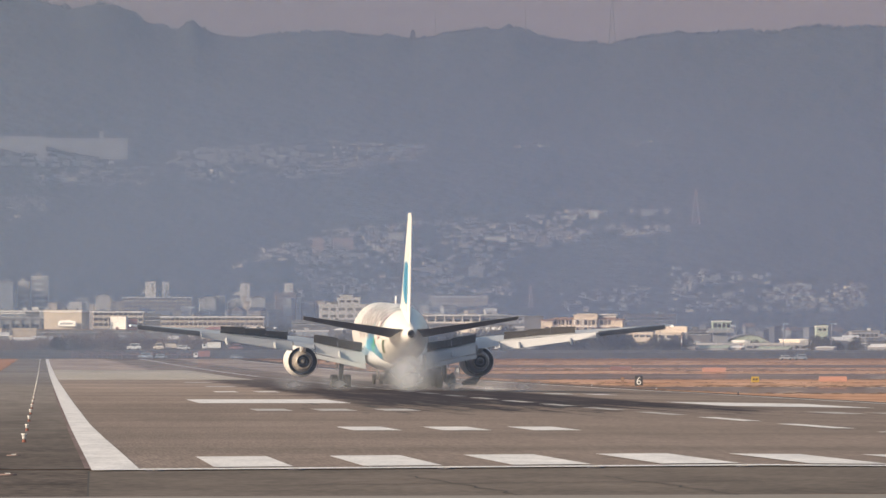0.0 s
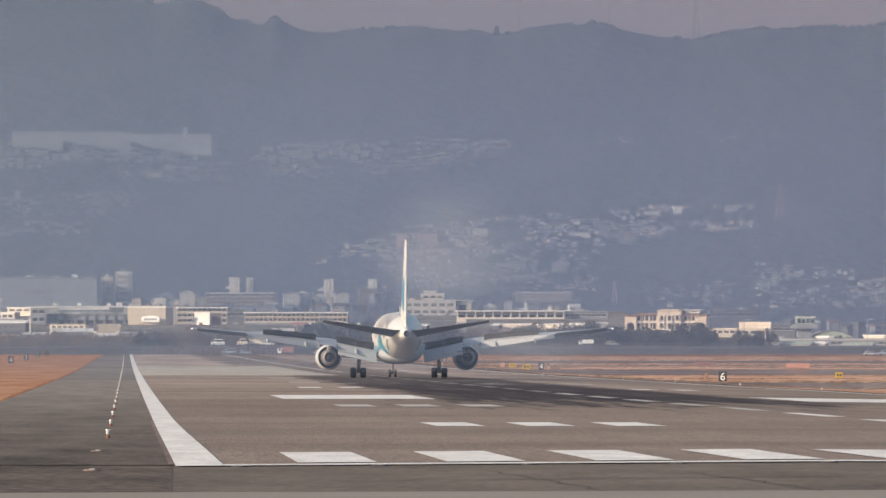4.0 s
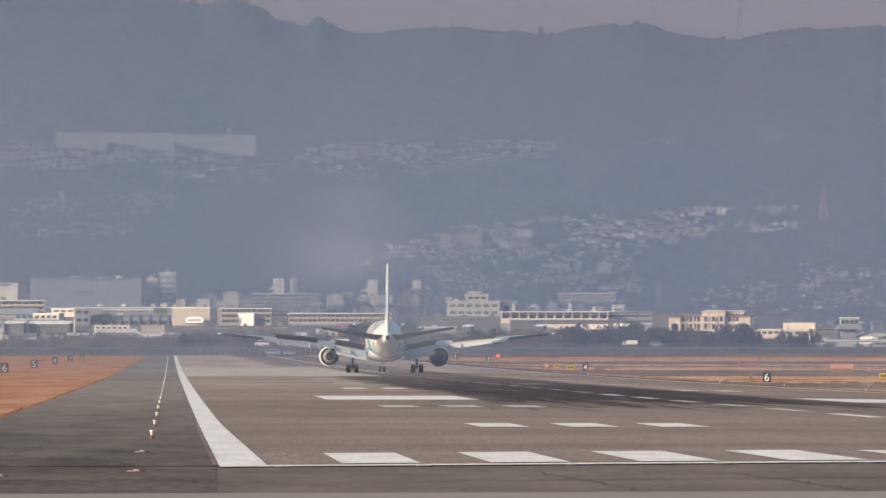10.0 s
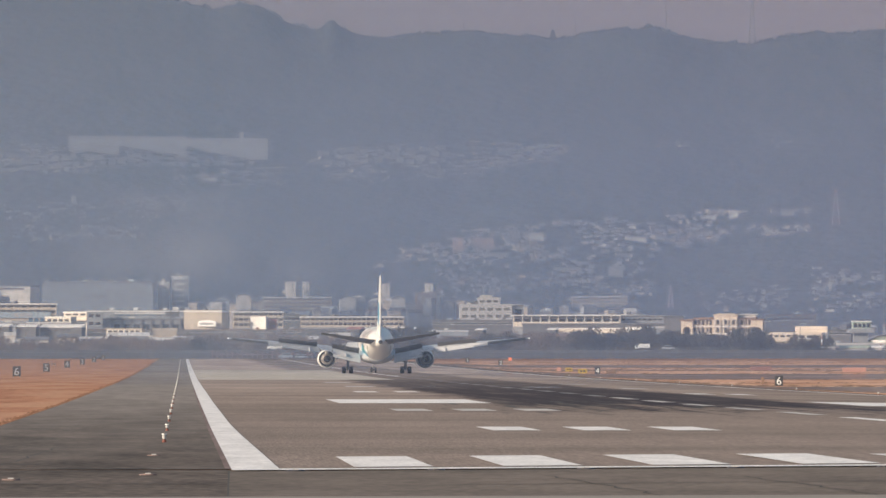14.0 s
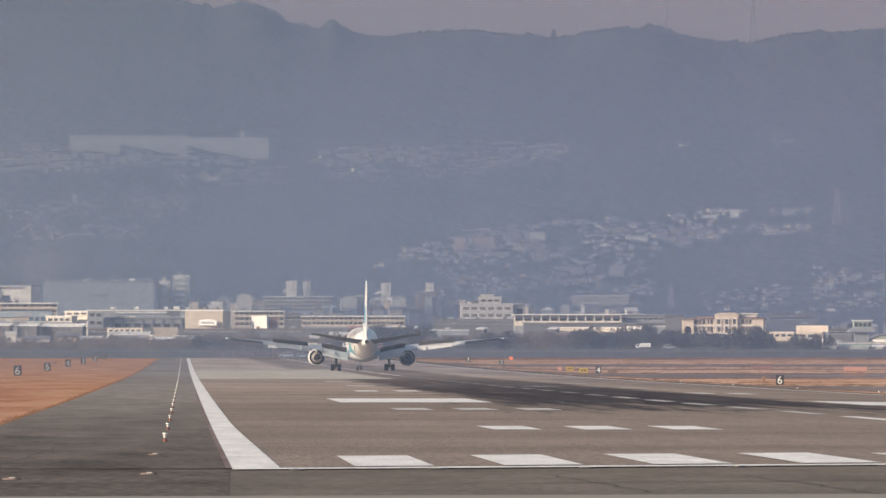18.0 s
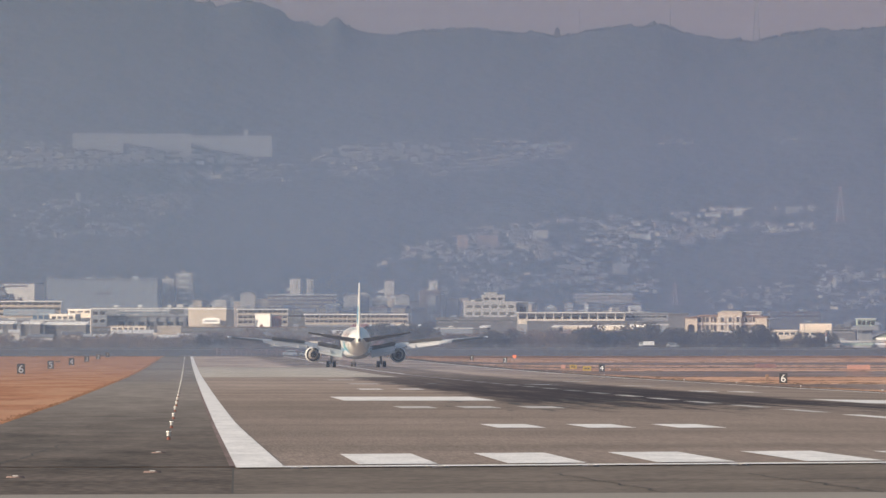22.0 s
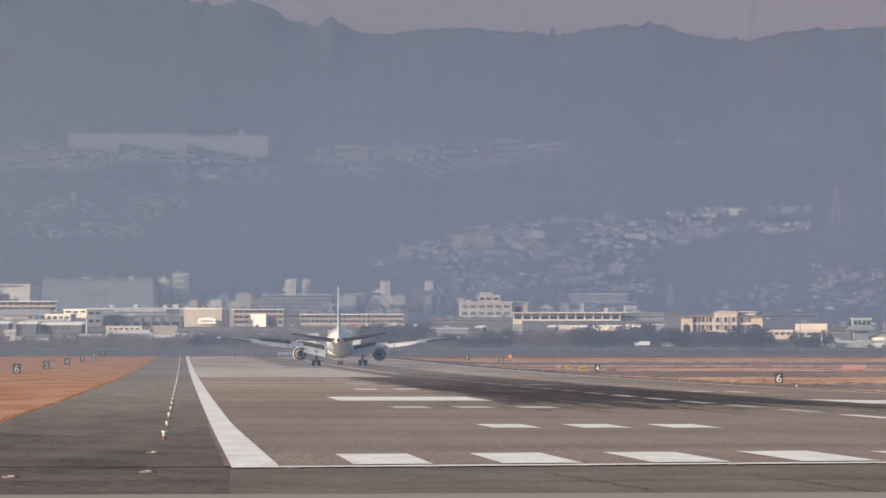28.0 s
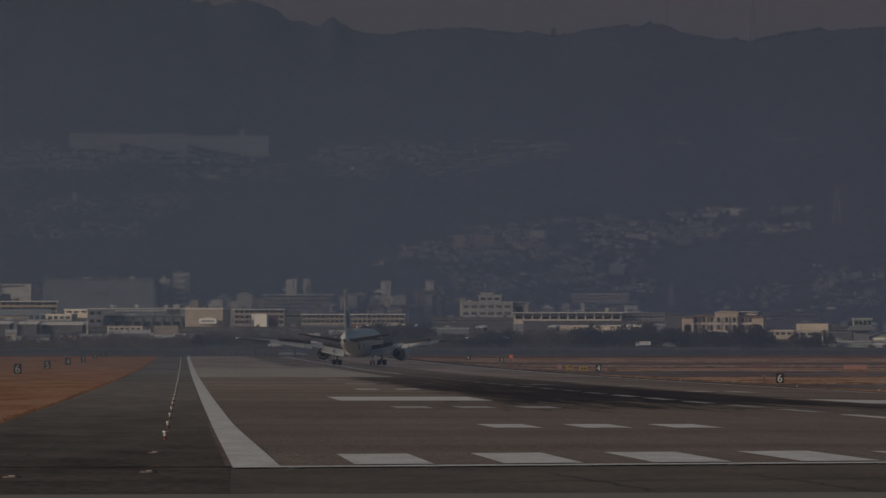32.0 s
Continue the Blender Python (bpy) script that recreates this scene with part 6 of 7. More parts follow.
# ---- the airliner ----
def livery():
    """White paint; along the left flank a blue-green sweep, slanting dark strokes and small red marks."""
    m = mat("airliner_paint", (0.74, 0.715, 0.675), 0.28, 0.04, 0.3, 4)
    n, l = m.node_tree.nodes, m.node_tree.links
    b = n["Principled BSDF"]
    base = b.inputs["Base Color"].links[0].from_socket
    tc, sep = n.new("ShaderNodeTexCoord"), n.new("ShaderNodeSeparateXYZ")
    l.new(tc.outputs["Object"], sep.inputs[0])

    def expr(kind, a, c, d=None):
        x = n.new("ShaderNodeMath")
        x.operation = kind
        for i, v in enumerate((a, c, d)):
            if v is None:
                continue
            if isinstance(v, (int, float)):
                x.inputs[i].default_value = v
            else:
                l.new(v, x.inputs[i])
        return x.outputs[0]

    def band(v, lo, hi):
        return expr("MULTIPLY", expr("GREATER_THAN", v, lo), expr("LESS_THAN", v, hi))

    def layer(under, mask, col):
        mx = n.new("ShaderNodeMix")
        mx.data_type = "RGBA"
        mx.inputs[7].default_value = (*col, 1)
        l.new(mask, mx.inputs[0]), l.new(under, mx.inputs[6])
        return mx.outputs[2]
    X, Y, Z = sep.outputs
    wav = n.new("ShaderNodeTexNoise")
    wav.inputs["Scale"].default_value = 0.25
    l.new(tc.outputs["Object"], wav.inputs[0])
    lean = expr("ADD", Z, expr("MULTIPLY", Y, 0.16))
    lean = expr("ADD", lean, expr("MULTIPLY", wav.outputs[0], 2.0))
    flank = expr("MULTIPLY", expr("LESS_THAN", X, -0.9), expr("GREATER_THAN", Y, -12.5))
    out = base
    out = layer(out, expr("MULTIPLY", flank, band(lean, 2.5, 5.0)), (0.02, 0.28, 0.46))
    out = layer(out, expr("MULTIPLY", flank, band(lean, 3.4, 3.9)), (0.05, 0.40, 0.25))
    out = layer(out, expr("MULTIPLY", flank, band(lean, 5.0, 5.3)), (0.30, 0.62, 0.72))
    leafy = n.new("ShaderNodeTexNoise")
    leafy.inputs["Scale"].default_value, leafy.inputs["Detail"].default_value = 0.9, 1
    l.new(tc.outputs["Object"], leafy.inputs[0])
    broken = expr("GREATER_THAN", leafy.outputs[0], 0.42)
    stroke = expr("FRACT", expr("ADD", expr("MULTIPLY", Y, 0.52), expr("ADD", expr("MULTIPLY", Z, 0.34), expr("MULTIPLY", X, 0.30))), 0.0)
    near = expr("MULTIPLY", broken, expr("MULTIPLY", expr("LESS_THAN", X, 0.3), band(Y, -17.0, 8.0)))
    for lo, hi, z0, z1, col in ((0.0, 0.34, 4.9, 7.9, (0.04, 0.035, 0.05)), (0.40, 0.56, 4.8, 7.4, (0.34, 0.06, 0.07)), (0.68, 0.84, 5.2, 7.7, (0.06, 0.15, 0.10))):
        out = layer(out, expr("MULTIPLY", expr("MULTIPLY", band(stroke, lo, hi), band(Z, z0, z1)), near), col)
    marks = expr("MULTIPLY", band(expr("FRACT", expr("MULTIPLY", Y, 0.9), 0.0), 0.3, 0.55), band(Z, 5.5, 5.9))
    out = layer(out, expr("MULTIPLY", marks, expr("GREATER_THAN", Y, -8.0)), (0.45, 0.12, 0.12))
    dash = expr("MULTIPLY", band(expr("FRACT", expr("ADD", expr("MULTIPLY", Y, 0.22), expr("MULTIPLY", Z, 0.6)), 0.0), 0.0, 0.22), band(Z, 3.6, 4.8))
    out = layer(out, expr("MULTIPLY", dash, band(Y, -18.0, -11.0)), (0.10, 0.13, 0.05))
    l.new(out, b.inputs["Base Color"])
    return m


def fin_paint():
    """White fin with a curved blue feather shape low on its flank."""
    m = mat("fin_paint", (0.80, 0.79, 0.76), 0.28, 0.04, 0.3, 4)
    n, l = m.node_tree.nodes, m.node_tree.links
    b = n["Principled BSDF"]
    base = b.inputs["Base Color"].links[0].from_socket
    tc, mp, g = n.new("ShaderNodeTexCoord"), n.new("ShaderNodeMapping"), n.new("ShaderNodeTexGradient")
    g.gradient_type = "SPHERICAL"
    mp.inputs["Location"].default_value, mp.inputs["Scale"].default_value = (0, 0.17, -1.25), (0, 0.33, 0.48)
    l.new(tc.outputs["Object"], mp.inputs[0]), l.new(mp.outputs[0], g.inputs[0])
    r = n.new("ShaderNodeMapRange")
    r.inputs[1].default_value, r.inputs[2].default_value = 0.08, 0.12
    l.new(g.outputs[0], r.inputs[0])
    mx = n.new("ShaderNodeMix")
    mx.data_type = "RGBA"
    mx.inputs[7].default_value = (0.02, 0.25, 0.42, 1)
    l.new(r.outputs[0], mx.inputs[0]), l.new(base, mx.inputs[6]), l.new(mx.outputs[2], b.inputs["Base Color"])
    return m


def wing_section(x, le, te, z, thick, n=7, twist=0.0):
    """Points of a wing section at span x, between the leading edge le and the trailing edge te."""
    up, dn = [], []
    for k in range(n + 1):
        u = k / n
        y = le + (te - le) * u
        h = thick * 2.6 * (0.5 * math.sqrt(max(u, 0)) - 0.32 * u - 0.18 * u * u) + 0.01
        zz = z - twist * (y - le)
        up.append((x, y, zz + h * 0.62)), dn.append((x, y, zz - h * 0.38 - 0.01))
    return up + dn[::-1]


def make_airliner():
    M["livery"], M["fin"] = livery(), fin_paint()
    M["wing"] = mat("wing_grey", (0.42, 0.43, 0.44), 0.4, 0.08, 0.5, 6)
    M["panel_dark"] = mat("dark_composite", (0.070, 0.065, 0.064), 0.55, 0.40, 0.8, 9, 0.2)
    M["flap"] = mat("flap_white", (0.47, 0.47, 0.47), 0.4, 0.10, 0.6, 7)
    M["nacelle"] = mat("nacelle_white", (0.72, 0.70, 0.66), 0.3, 0.06, 0.6, 6)
    M["duct"] = mat("dark_duct", (0.085, 0.083, 0.085), 0.5, 0.3, 1, 6, metal=0.4)
    M["core"] = mat("engine_core", (0.36, 0.32, 0.28), 0.45, 0.25, 1, 6, metal=0.3)
    M["tyre"] = mat("tyre_rubber", (0.022, 0.021, 0.021), 0.85, 0.2, 2)
    M["strut"] = mat("strut_metal", (0.13, 0.125, 0.125), 0.4, 0.15, 2, metal=0.4)
    M["beacon"] = glow("tail_light", (1.0, 0.95, 0.85), 0.6)

    plane = tagged(empty("airliner"), "white twin-engined airliner with blue-green livery, spoilers and flaps out", "airplane")
    # fuselage: stations along y, half width, half height, centre height
    st = ((28.4, 0.15, 0.15, 4.5), (27.8, 0.75, 0.75, 4.55), (26.5, 1.35, 1.4, 4.75), (24.5, 1.95, 2.05, 4.95), (22, 2.36, 2.5, 5.1), (19, 2.5, 2.7, 5.2), (0, 2.515, 2.705, 5.2),
          (-9, 2.515, 2.705, 5.2), (-12.5, 2.42, 2.5, 5.27), (-16, 2.1, 2.12, 5.38), (-19.5, 1.62, 1.62, 5.44), (-22.5, 1.1, 1.12, 5.44), (-24.8, 0.62, 0.66, 5.42), (-26.2, 0.33, 0.36, 5.4))
    smooth(part("fuselage", loft(bmesh.new(), [ring((0, y, z), a, b, 40) for y, a, b, z in st]), "livery", plane))
    smooth(part("tail_exhaust", loft(bmesh.new(), [ring((0, -26.2, 5.4), 0.33, 0.36, 16), ring((0, -26.55, 5.42), 0.27, 0.28, 16), ring((0, -26.3, 5.42), 0.2, 0.2, 16)]), "duct", plane, "dark auxiliary power exhaust"))
    smooth(part("belly_fairing", loft(bmesh.new(), [ring((0, y, z), a, b, 24) for y, a, b, z in ((9, 0.6, 0.3, 2.75), (7, 2.1, 0.9, 3.0), (0, 2.6, 1.15, 3.05), (-5, 2.4, 1.0, 3.05), (-9, 0.7, 0.35, 2.8))]), "wing", plane))
    part("aerial", boxes((-0.04, 0.04, -4.6, -3.9, 7.9, 8.55)), "white", plane)
    win = part("cabin_window", boxes((-0.02, 0.02, -0.13, 0.13, 0, 0.38)), "glass")
    for s in (-1, 1):
        for k in range(52):
            share("cabin_window", win.data, plane, s * 2.485, 20 - 0.62 * k, 5.55)
    bpy.data.objects.remove(win)
    # wings
    span = ((1.5, 7.8, -3.6, 3.5, 1.35), (2.5, 6.9, -3.55, 3.65, 1.25), (8.0, 2.3, -4.2, 4.6, 0.8), (12.5, -1.6, -6.7, 5.1, 0.62), (16, -4.6, -8.6, 5.35, 0.5), (22.5, -10.2, -12.4, 5.9, 0.3), (23.75, -11.6, -12.9, 6.05, 0.16))

    def at(x):
        xs = [r[0] for r in span]
        return [float(np.interp(x, xs, [r[k] for r in span])) for k in (1, 2, 3, 4)]
    for s in (-1, 1):
        side = []
        for x, le, te, z, th in span:
            side.append(wing_section(s * x, le, te, z + 0.025 * (le - te), th, 7, -0.055))
        smooth_wing = part("wing", loft(bmesh.new(), side), "wing", plane, "grey swept wing")
        part("wing_tip", tube(bmesh.new(), (s * 23.75, -11.7, 6.02), (s * 23.85, -12.9, 6.0), 0.09, 6), "beacon", smooth_wing, "white tip light")

        def panel(name, xa, xb, back, drop, hinge, chord, thick, material, label="", taper=0.85):
            """A hinged surface behind the wing from span xa to xb; drop: degrees down (negative: up)."""
            rings = []
            for x in (xa, xb):
                le, te, z, th = at(x)
                y0, z0 = te + hinge, z - th * 0.1 + back - 0.03 * (le - te)
                c, a = chord * (1 if x == xa else taper), radians(drop)
                d, u = Vector((0, -math.cos(a), -math.sin(a))), Vector((0, -math.sin(a), math.cos(a)))
                p = Vector((s * x, y0, z0))
                rings.append([p + u * thick, p + d * c * 0.5 + u * thick * 0.8, p + d * c + u * 0.02, p + d * c - u * 0.02, p + d * c * 0.5 - u * thick * 0.6, p - u * thick * 0.5])
            return part(name, loft(bmesh.new(), rings), material, plane, label)
        panel("inboard_flap", 2.7, 7.1, 0.05, 32, 0.1, 1.5, 0.16, "flap", "pale inboard flap, lowered")
        panel("rear_flap", 2.7, 7.1, -0.78, 46, -1.2, 0.5, 0.08, "flap", "rear flap segment, lowered")
        panel("outboard_flap", 9.2, 17.4, -0.02, 34, 0.1, 1.3, 0.12, "flap", "pale outboard flap, lowered", 0.5)
        panel("inboard_aileron", 7.25, 9.1, 0.02, 12, 0.15, 1.5, 0.12, "wing")
        panel("outboard_aileron", 17.6, 23.2, 0.06, 18, 0.1, 1.05, 0.10, "panel_dark", "dark outboard aileron")
        for xa, xb in ((2.9, 5.05), (5.08, 7.2)):
            panel("spoiler", xa, xb, 0.30, -44, 1.4, 1.2, 0.05, "panel_dark", "dark raised spoiler panel")
        for xa, xb in ((9.6, 11.55), (11.57, 13.55), (13.57, 15.7)):
            panel("spoiler", xa, xb, 0.20, -44, 1.0, 0.95, 0.05, "panel_dark", "dark raised spoiler panel")
        for x in (5.0, 10.8, 15.2):
            le, te, z, th = at(x)
            part("flap_fairing", loft(bmesh.new(), [ring((s * x, y, zz), 0.02 + r, 0.03 + r * 1.3, 10) for y, zz, r in ((te + 2.6, z - 0.30, 0.05), (te + 1, z - 0.42, 0.14), (te - 0.6, z - 0.62, 0.14), (te - 1.7, z - 0.95, 0.03))]), "wing", plane)
        # engine: cowl, fan duct, core, plug, pylon
        c = (s * 7.9, 0, 2.72)
        def R(y, r, n=32, dz=0.0):
            return ring((c[0], y, c[2] + dz), r, r, n)
        eng = smooth(part("engine_cowl", loft(bmesh.new(), [R(9.3, 1.16), R(9.55, 1.25), R(9.4, 1.36), R(8.2, 1.46), R(6, 1.47), R(3.6, 1.36), R(3.5, 1.30), R(6.0, 1.33), R(8.4, 1.2), R(9.3, 1.16)], False), "nacelle", plane, "white engine cowl"))
        smooth(part("reverser_sleeve", loft(bmesh.new(), [R(3.5, 1.38), R(2.9, 1.31), R(2.8, 1.28), R(3.4, 1.33), R(3.5, 1.38)], False), "nacelle", eng, "white reverser sleeve slid back"))
        smooth(part("reverser_vanes", loft(bmesh.new(), [R(3.7, 1.25), R(3.1, 1.22)], False), "duct", eng))
        smooth(part("fan_duct", loft(bmesh.new(), [R(8.4, 1.18), R(5.0, 1.24), R(2.9, 1.27)], False), "duct", eng))
        part("fan", loft(bmesh.new(), [R(7.9, 1.17), R(7.8, 1.17)]), "duct", eng)
        smooth(part("core_cowl", loft(bmesh.new(), [R(5, 0.98), R(3.0, 0.95), R(1.2, 0.76), R(0.45, 0.62), R(0.5, 0.58), R(1.5, 0.55)], False), "core", eng, "bare metal core cowl"))
        smooth(part("exhaust_plug", loft(bmesh.new(), [R(1.6, 0.36), R(0.5, 0.26), R(-0.2, 0.05)]), "duct", eng))
        part("pylon", loft(bmesh.new(), [[(c[0] + w, y, z) for w, y, z in ((-0.22, 8, 4.1), (0.22, 8, 4.1), (0.22, 7, 3.6), (-0.22, 7, 3.6))], [(c[0] + w, y, z) for w, y, z in ((-0.25, 3, 4.75), (0.25, 3, 4.75), (0.25, 3, 3.4), (-0.25, 3, 3.4))],
                                           [(c[0] + w, y, z) for w, y, z in ((-0.12, -1.5, 4.3), (0.12, -1.5, 4.3), (0.12, -1.5, 4.0), (-0.12, -1.5, 4.0))]]), "nacelle", eng)
        # tailplane
        sec = [wing_section(s * x, le, te, z, th, 7, 0.15) for x, le, te, z, th in ((0.4, -18.9, -24.6, 4.90, 0.75), (1.4, -19.4, -24.7, 5.02, 0.68), (9.3, -24.6, -26.6, 6.62, 0.26))]
        part("tailplane", loft(bmesh.new(), sec), "panel_dark", plane, "dark grey tailplane")
        # main gear: strut, braces, bogie with four wheels, door
        g = s * 4.65
        leg = part("main_gear", tube(bmesh.new(), (g, 0, 0.6), (g * 0.97, 0, 2.6), 0.22, 10), "strut", plane, "grey steel main leg")
        part("upper_leg", tube(bmesh.new(), (g * 0.98, 0, 2.0), (g * 0.95, 0, 4.0), 0.22, 10), "strut", leg)
        part("side_brace", tube(bmesh.new(), (g * 0.98, 0, 2.1), (g * 0.55, 0.3, 3.4), 0.15, 8), "strut", leg)
        part("drag_brace", tube(bmesh.new(), (g * 0.98, 0, 2.2), (g * 0.98, 1.7, 3.6), 0.09, 8), "strut", leg)
        part("torque_link", boxes((g - 0.12, g + 0.12, -0.5, -0.35, 0.8, 1.9)), "strut", leg)
        part("bogie_beam", boxes((g - 0.14, g + 0.14, -0.85, 0.85, 0.48, 0.72)), "strut", leg)
        part("gear_door", boxes((g + s * 0.28, g + s * 0.34, -0.5, 0.6, 1.7, 3.6)), "flap", leg)
        for y in (-0.71, 0.71):
            for k in (-0.57, 0.57):
                w = part("wheel", tube(bmesh.new(), (g + k - 0.14, y, 0.58), (g + k + 0.14, y, 0.58), 0.3, 14), "strut", leg)
                part("tyre", loft(bmesh.new(), [[(g + k + dx, y + r * math.cos(a), 0.58 + r * math.sin(a)) for a in (2 * math.pi * i / 22 for i in range(22))] for dx, r in ((-0.27, 0.32), (-0.31, 0.5), (-0.20, 0.58), (0.20, 0.58), (0.31, 0.5), (0.27, 0.32))], False), "tyre", w)
    # fin with rudder
    fin = part("fin", loft(bmesh.new(), [[(x, y - -21.5, z - 7.2) for x, y, z in q] for q in (
        [(0, -12.0, 7.7), (0.28, -15, 7.6), (0.34, -18.5, 7.4), (0.16, -22.4, 6.4), (-0.16, -22.4, 6.4), (-0.34, -18.5, 7.4), (-0.28, -15, 7.6)],
        [(0, -14.6, 8.6), (0.24, -16.5, 8.6), (0.3, -19, 8.6), (0.14, -22.7, 8.6), (-0.14, -22.7, 8.6), (-0.3, -19, 8.6), (-0.24, -16.5, 8.6)],
        [(0, -22.3, 15.8), (0.08, -23.2, 15.85), (0.1, -24, 15.85), (0.06, -25.2, 15.85), (-0.06, -25.2, 15.85), (-0.1, -24, 15.85), (-0.08, -23.2, 15.85)])]), "fin", plane, "white fin with a blue feather shape")
    fin.location = (0, -21.5, 7.2)
    part("rudder", loft(bmesh.new(), [[(0.15, -22.4, 6.5), (0.03, -24.1, 6.2), (-0.03, -24.1, 6.2), (-0.15, -22.4, 6.5)], [(0.055, -25.2, 15.6), (0.02, -26.5, 15.6), (-0.02, -26.5, 15.6), (-0.055, -25.2, 15.6)]]), "white", plane, "white rudder")
    # nose gear
    leg = part("nose_gear", tube(bmesh.new(), (0, 22.76, 0.46), (0, 22.9, 3.0), 0.12, 10), "strut", plane, "grey steel nose leg")
    part("axle", tube(bmesh.new(), (-0.45, 22.76, 0.46), (0.45, 22.76, 0.46), 0.07, 8), "strut", leg)
    part("drag_brace", tube(bmesh.new(), (0, 22.8, 1.4), (0, 24.2, 2.9), 0.08, 8), "strut", leg)
    for s in (-1, 1):
        part("gear_door", boxes((s * 0.6 - 0.02, s * 0.6 + 0.02, 22.0, 24.6, 1.7, 2.7)), "white", leg)
        w = part("wheel", tube(bmesh.new(), (s * 0.33 - 0.1, 22.76, 0.46), (s * 0.33 + 0.1, 22.76, 0.46), 0.22, 12), "strut", leg)
        part("tyre", loft(bmesh.new(), [[(s * 0.33 + dx, 22.76 + r * math.cos(a), 0.46 + r * math.sin(a)) for a in (2 * math.pi * i / 20 for i in range(20))] for dx, r in ((-0.13, 0.24), (-0.15, 0.4), (-0.08, 0.46), (0.08, 0.46), (0.15, 0.4), (0.13, 0.24))], False), "tyre", w)
    # the body sits low on compressed gear
    for ob in plane.children:
        if not ob.name.startswith(("main_gear", "nose_gear")):
            ob.location.z -= 0.4
    return plane


airliner = make_airliner()


# ---- the bird ----
def make_bird():
    """A black crow in flight; it looks along -x. Returns the bird and its two wings."""
    M["feather"] = mat("black_feathers", (0.005, 0.005, 0.006), 0.9, 0.3, 20, 90, gloss=0.1)
    ob = tagged(empty("crow"), "black crow flying low past the runway threshold", "bird")
    smooth(part("body", loft(bmesh.new(), [[(x, r * 0.9 * math.cos(a), z + r * math.sin(a)) for a in (2 * math.pi * i / 12 for i in range(12))] for x, r, z in ((-0.15, 0.03, 0.01), (-0.11, 0.05, 0.005), (-0.03, 0.062, 0), (0.06, 0.05, 0), (0.14, 0.022, 0.01))]), "feather", ob))
    smooth(part("head", loft(bmesh.new(), [[(x, r * math.cos(a), 0.012 + r * math.sin(a)) for a in (2 * math.pi * i / 10 for i in range(10))] for x, r in ((-0.215, 0.012), (-0.20, 0.026), (-0.175, 0.034), (-0.14, 0.036))]), "feather", ob))
    part("beak", loft(bmesh.new(), [[(x, r * math.cos(a), 0.008 + r * math.sin(a)) for a in (2 * math.pi * i / 6 for i in range(6))] for x, r in ((-0.21, 0.012), (-0.265, 0.002))]), "feather", ob)
    part("tail", loft(bmesh.new(), [[(x, w, z), (x, -w, z), (x, -w, z - 0.006), (x, w, z - 0.006)] for x, w, z in ((0.11, 0.02, 0.012), (0.22, 0.035, 0.014), (0.30, 0.05, 0.016))]), "feather", ob)
    wings = []
    for sd in (-1, 1):
        rings = [[(a, sd * b, 0.004), (c, sd * b, 0.004), (c, sd * b, -0.004), (a, sd * b, -0.004)] for b, a, c in ((0.02, -0.09, 0.06), (0.10, -0.11, 0.08), (0.19, -0.09, 0.09), (0.26, -0.04, 0.09), (0.31, 0.02, 0.07))]
        wings.append(part("wing", loft(bmesh.new(), rings), "feather", ob))
    return ob, wings


crow, crow_wings = make_bird()

# ---- tyre smoke: thin rigid wisps that drift apart ----


def wisp_mesh(r, wide, dip):
    """A shallow rounded flake of smoke, denser in its middle."""
    bm = bmesh.new()
    uv = bm.loops.layers.uv.new("UVMap")
    n = 18
    rings = [[bm.verts.new((r * wide * k * math.cos(2 * math.pi * i / n), dip * r * k * k, r * k * math.sin(2 * math.pi * i / n))) for i in range(n)] for k in (0.35, 0.7, 1.0)]
    mid = bm.verts.new((0, 0, 0))
    fs = [bm.faces.new((mid, rings[0][i], rings[0][(i + 1) % n])) for i in range(n)]
    for a, b in zip(rings, rings[1:]):
        fs += [bm.faces.new((a[i], b[i], b[(i + 1) % n], a[(i + 1) % n])) for i in range(n)]
    for f in fs:
        for lo in f.loops:
            lo[uv].uv = (0.5 + lo.vert.co.x / (2 * r * wide), 0.5 + lo.vert.co.z / (2 * r))
    return bm


M["smoke"] = thin("tyre_smoke", (0.87, 0.92, 1.0), 0.42, 0.35)
M["smoke_thin"] = thin("thin_smoke", (0.90, 0.94, 1.0), 0.135, 0.14)
WISPS = []
# each wisp: across from the centreline, along, up at the start; radius, width; where it drifts (across, up); 1 low and dense, 2 thin and rising, 3 at the nose wheels
SMOKE = ((1.6, 886, 1.0, 1.7, 1.4, 3.0, 2.0, 1), (0.9, 874, 2.6, 3.7, 0.85, 1.0, 1.0, 1), (1.5, 876, 3.0, 3.1, 0.9, 1.5, 1.5, 1), (1.6, 872, 1.6, 2.6, 1.3, 1.0, 1.0, 1),
         (5.4, 874, 0.8, 1.3, 2.0, 4.0, 0.6, 1), (8.4, 878, 0.5, 0.9, 3.0, 5.0, 0.6, 1), (11.6, 884, 0.6, 1.2, 2.4, 6.0, 0.6, 1), (-4.6, 880, 0.9, 1.5, 1.9, -4.0, 0.6, 1), (-8.4, 884, 0.8, 1.3, 2.2, -4.0, 0.6, 1),
         (2.6, 878, 3.2, 5.0, 1.2, 0.5, 7.5, 2), (1.0, 892, 3.6, 6.5, 1.2, -1.0, 9.0, 2), (7.0, 896, 1.6, 4.0, 2.0, 3.0, 3.0, 2), (3.0, 905, 4.0, 7.5, 1.4, 2.0, 8.5, 2), (11.0, 889, 0.8, 2.2, 2.8, 4.0, 1.5, 2),
         (0.3, 1118, 0.9, 1.5, 2.4, 1.0, 0.1, 3))


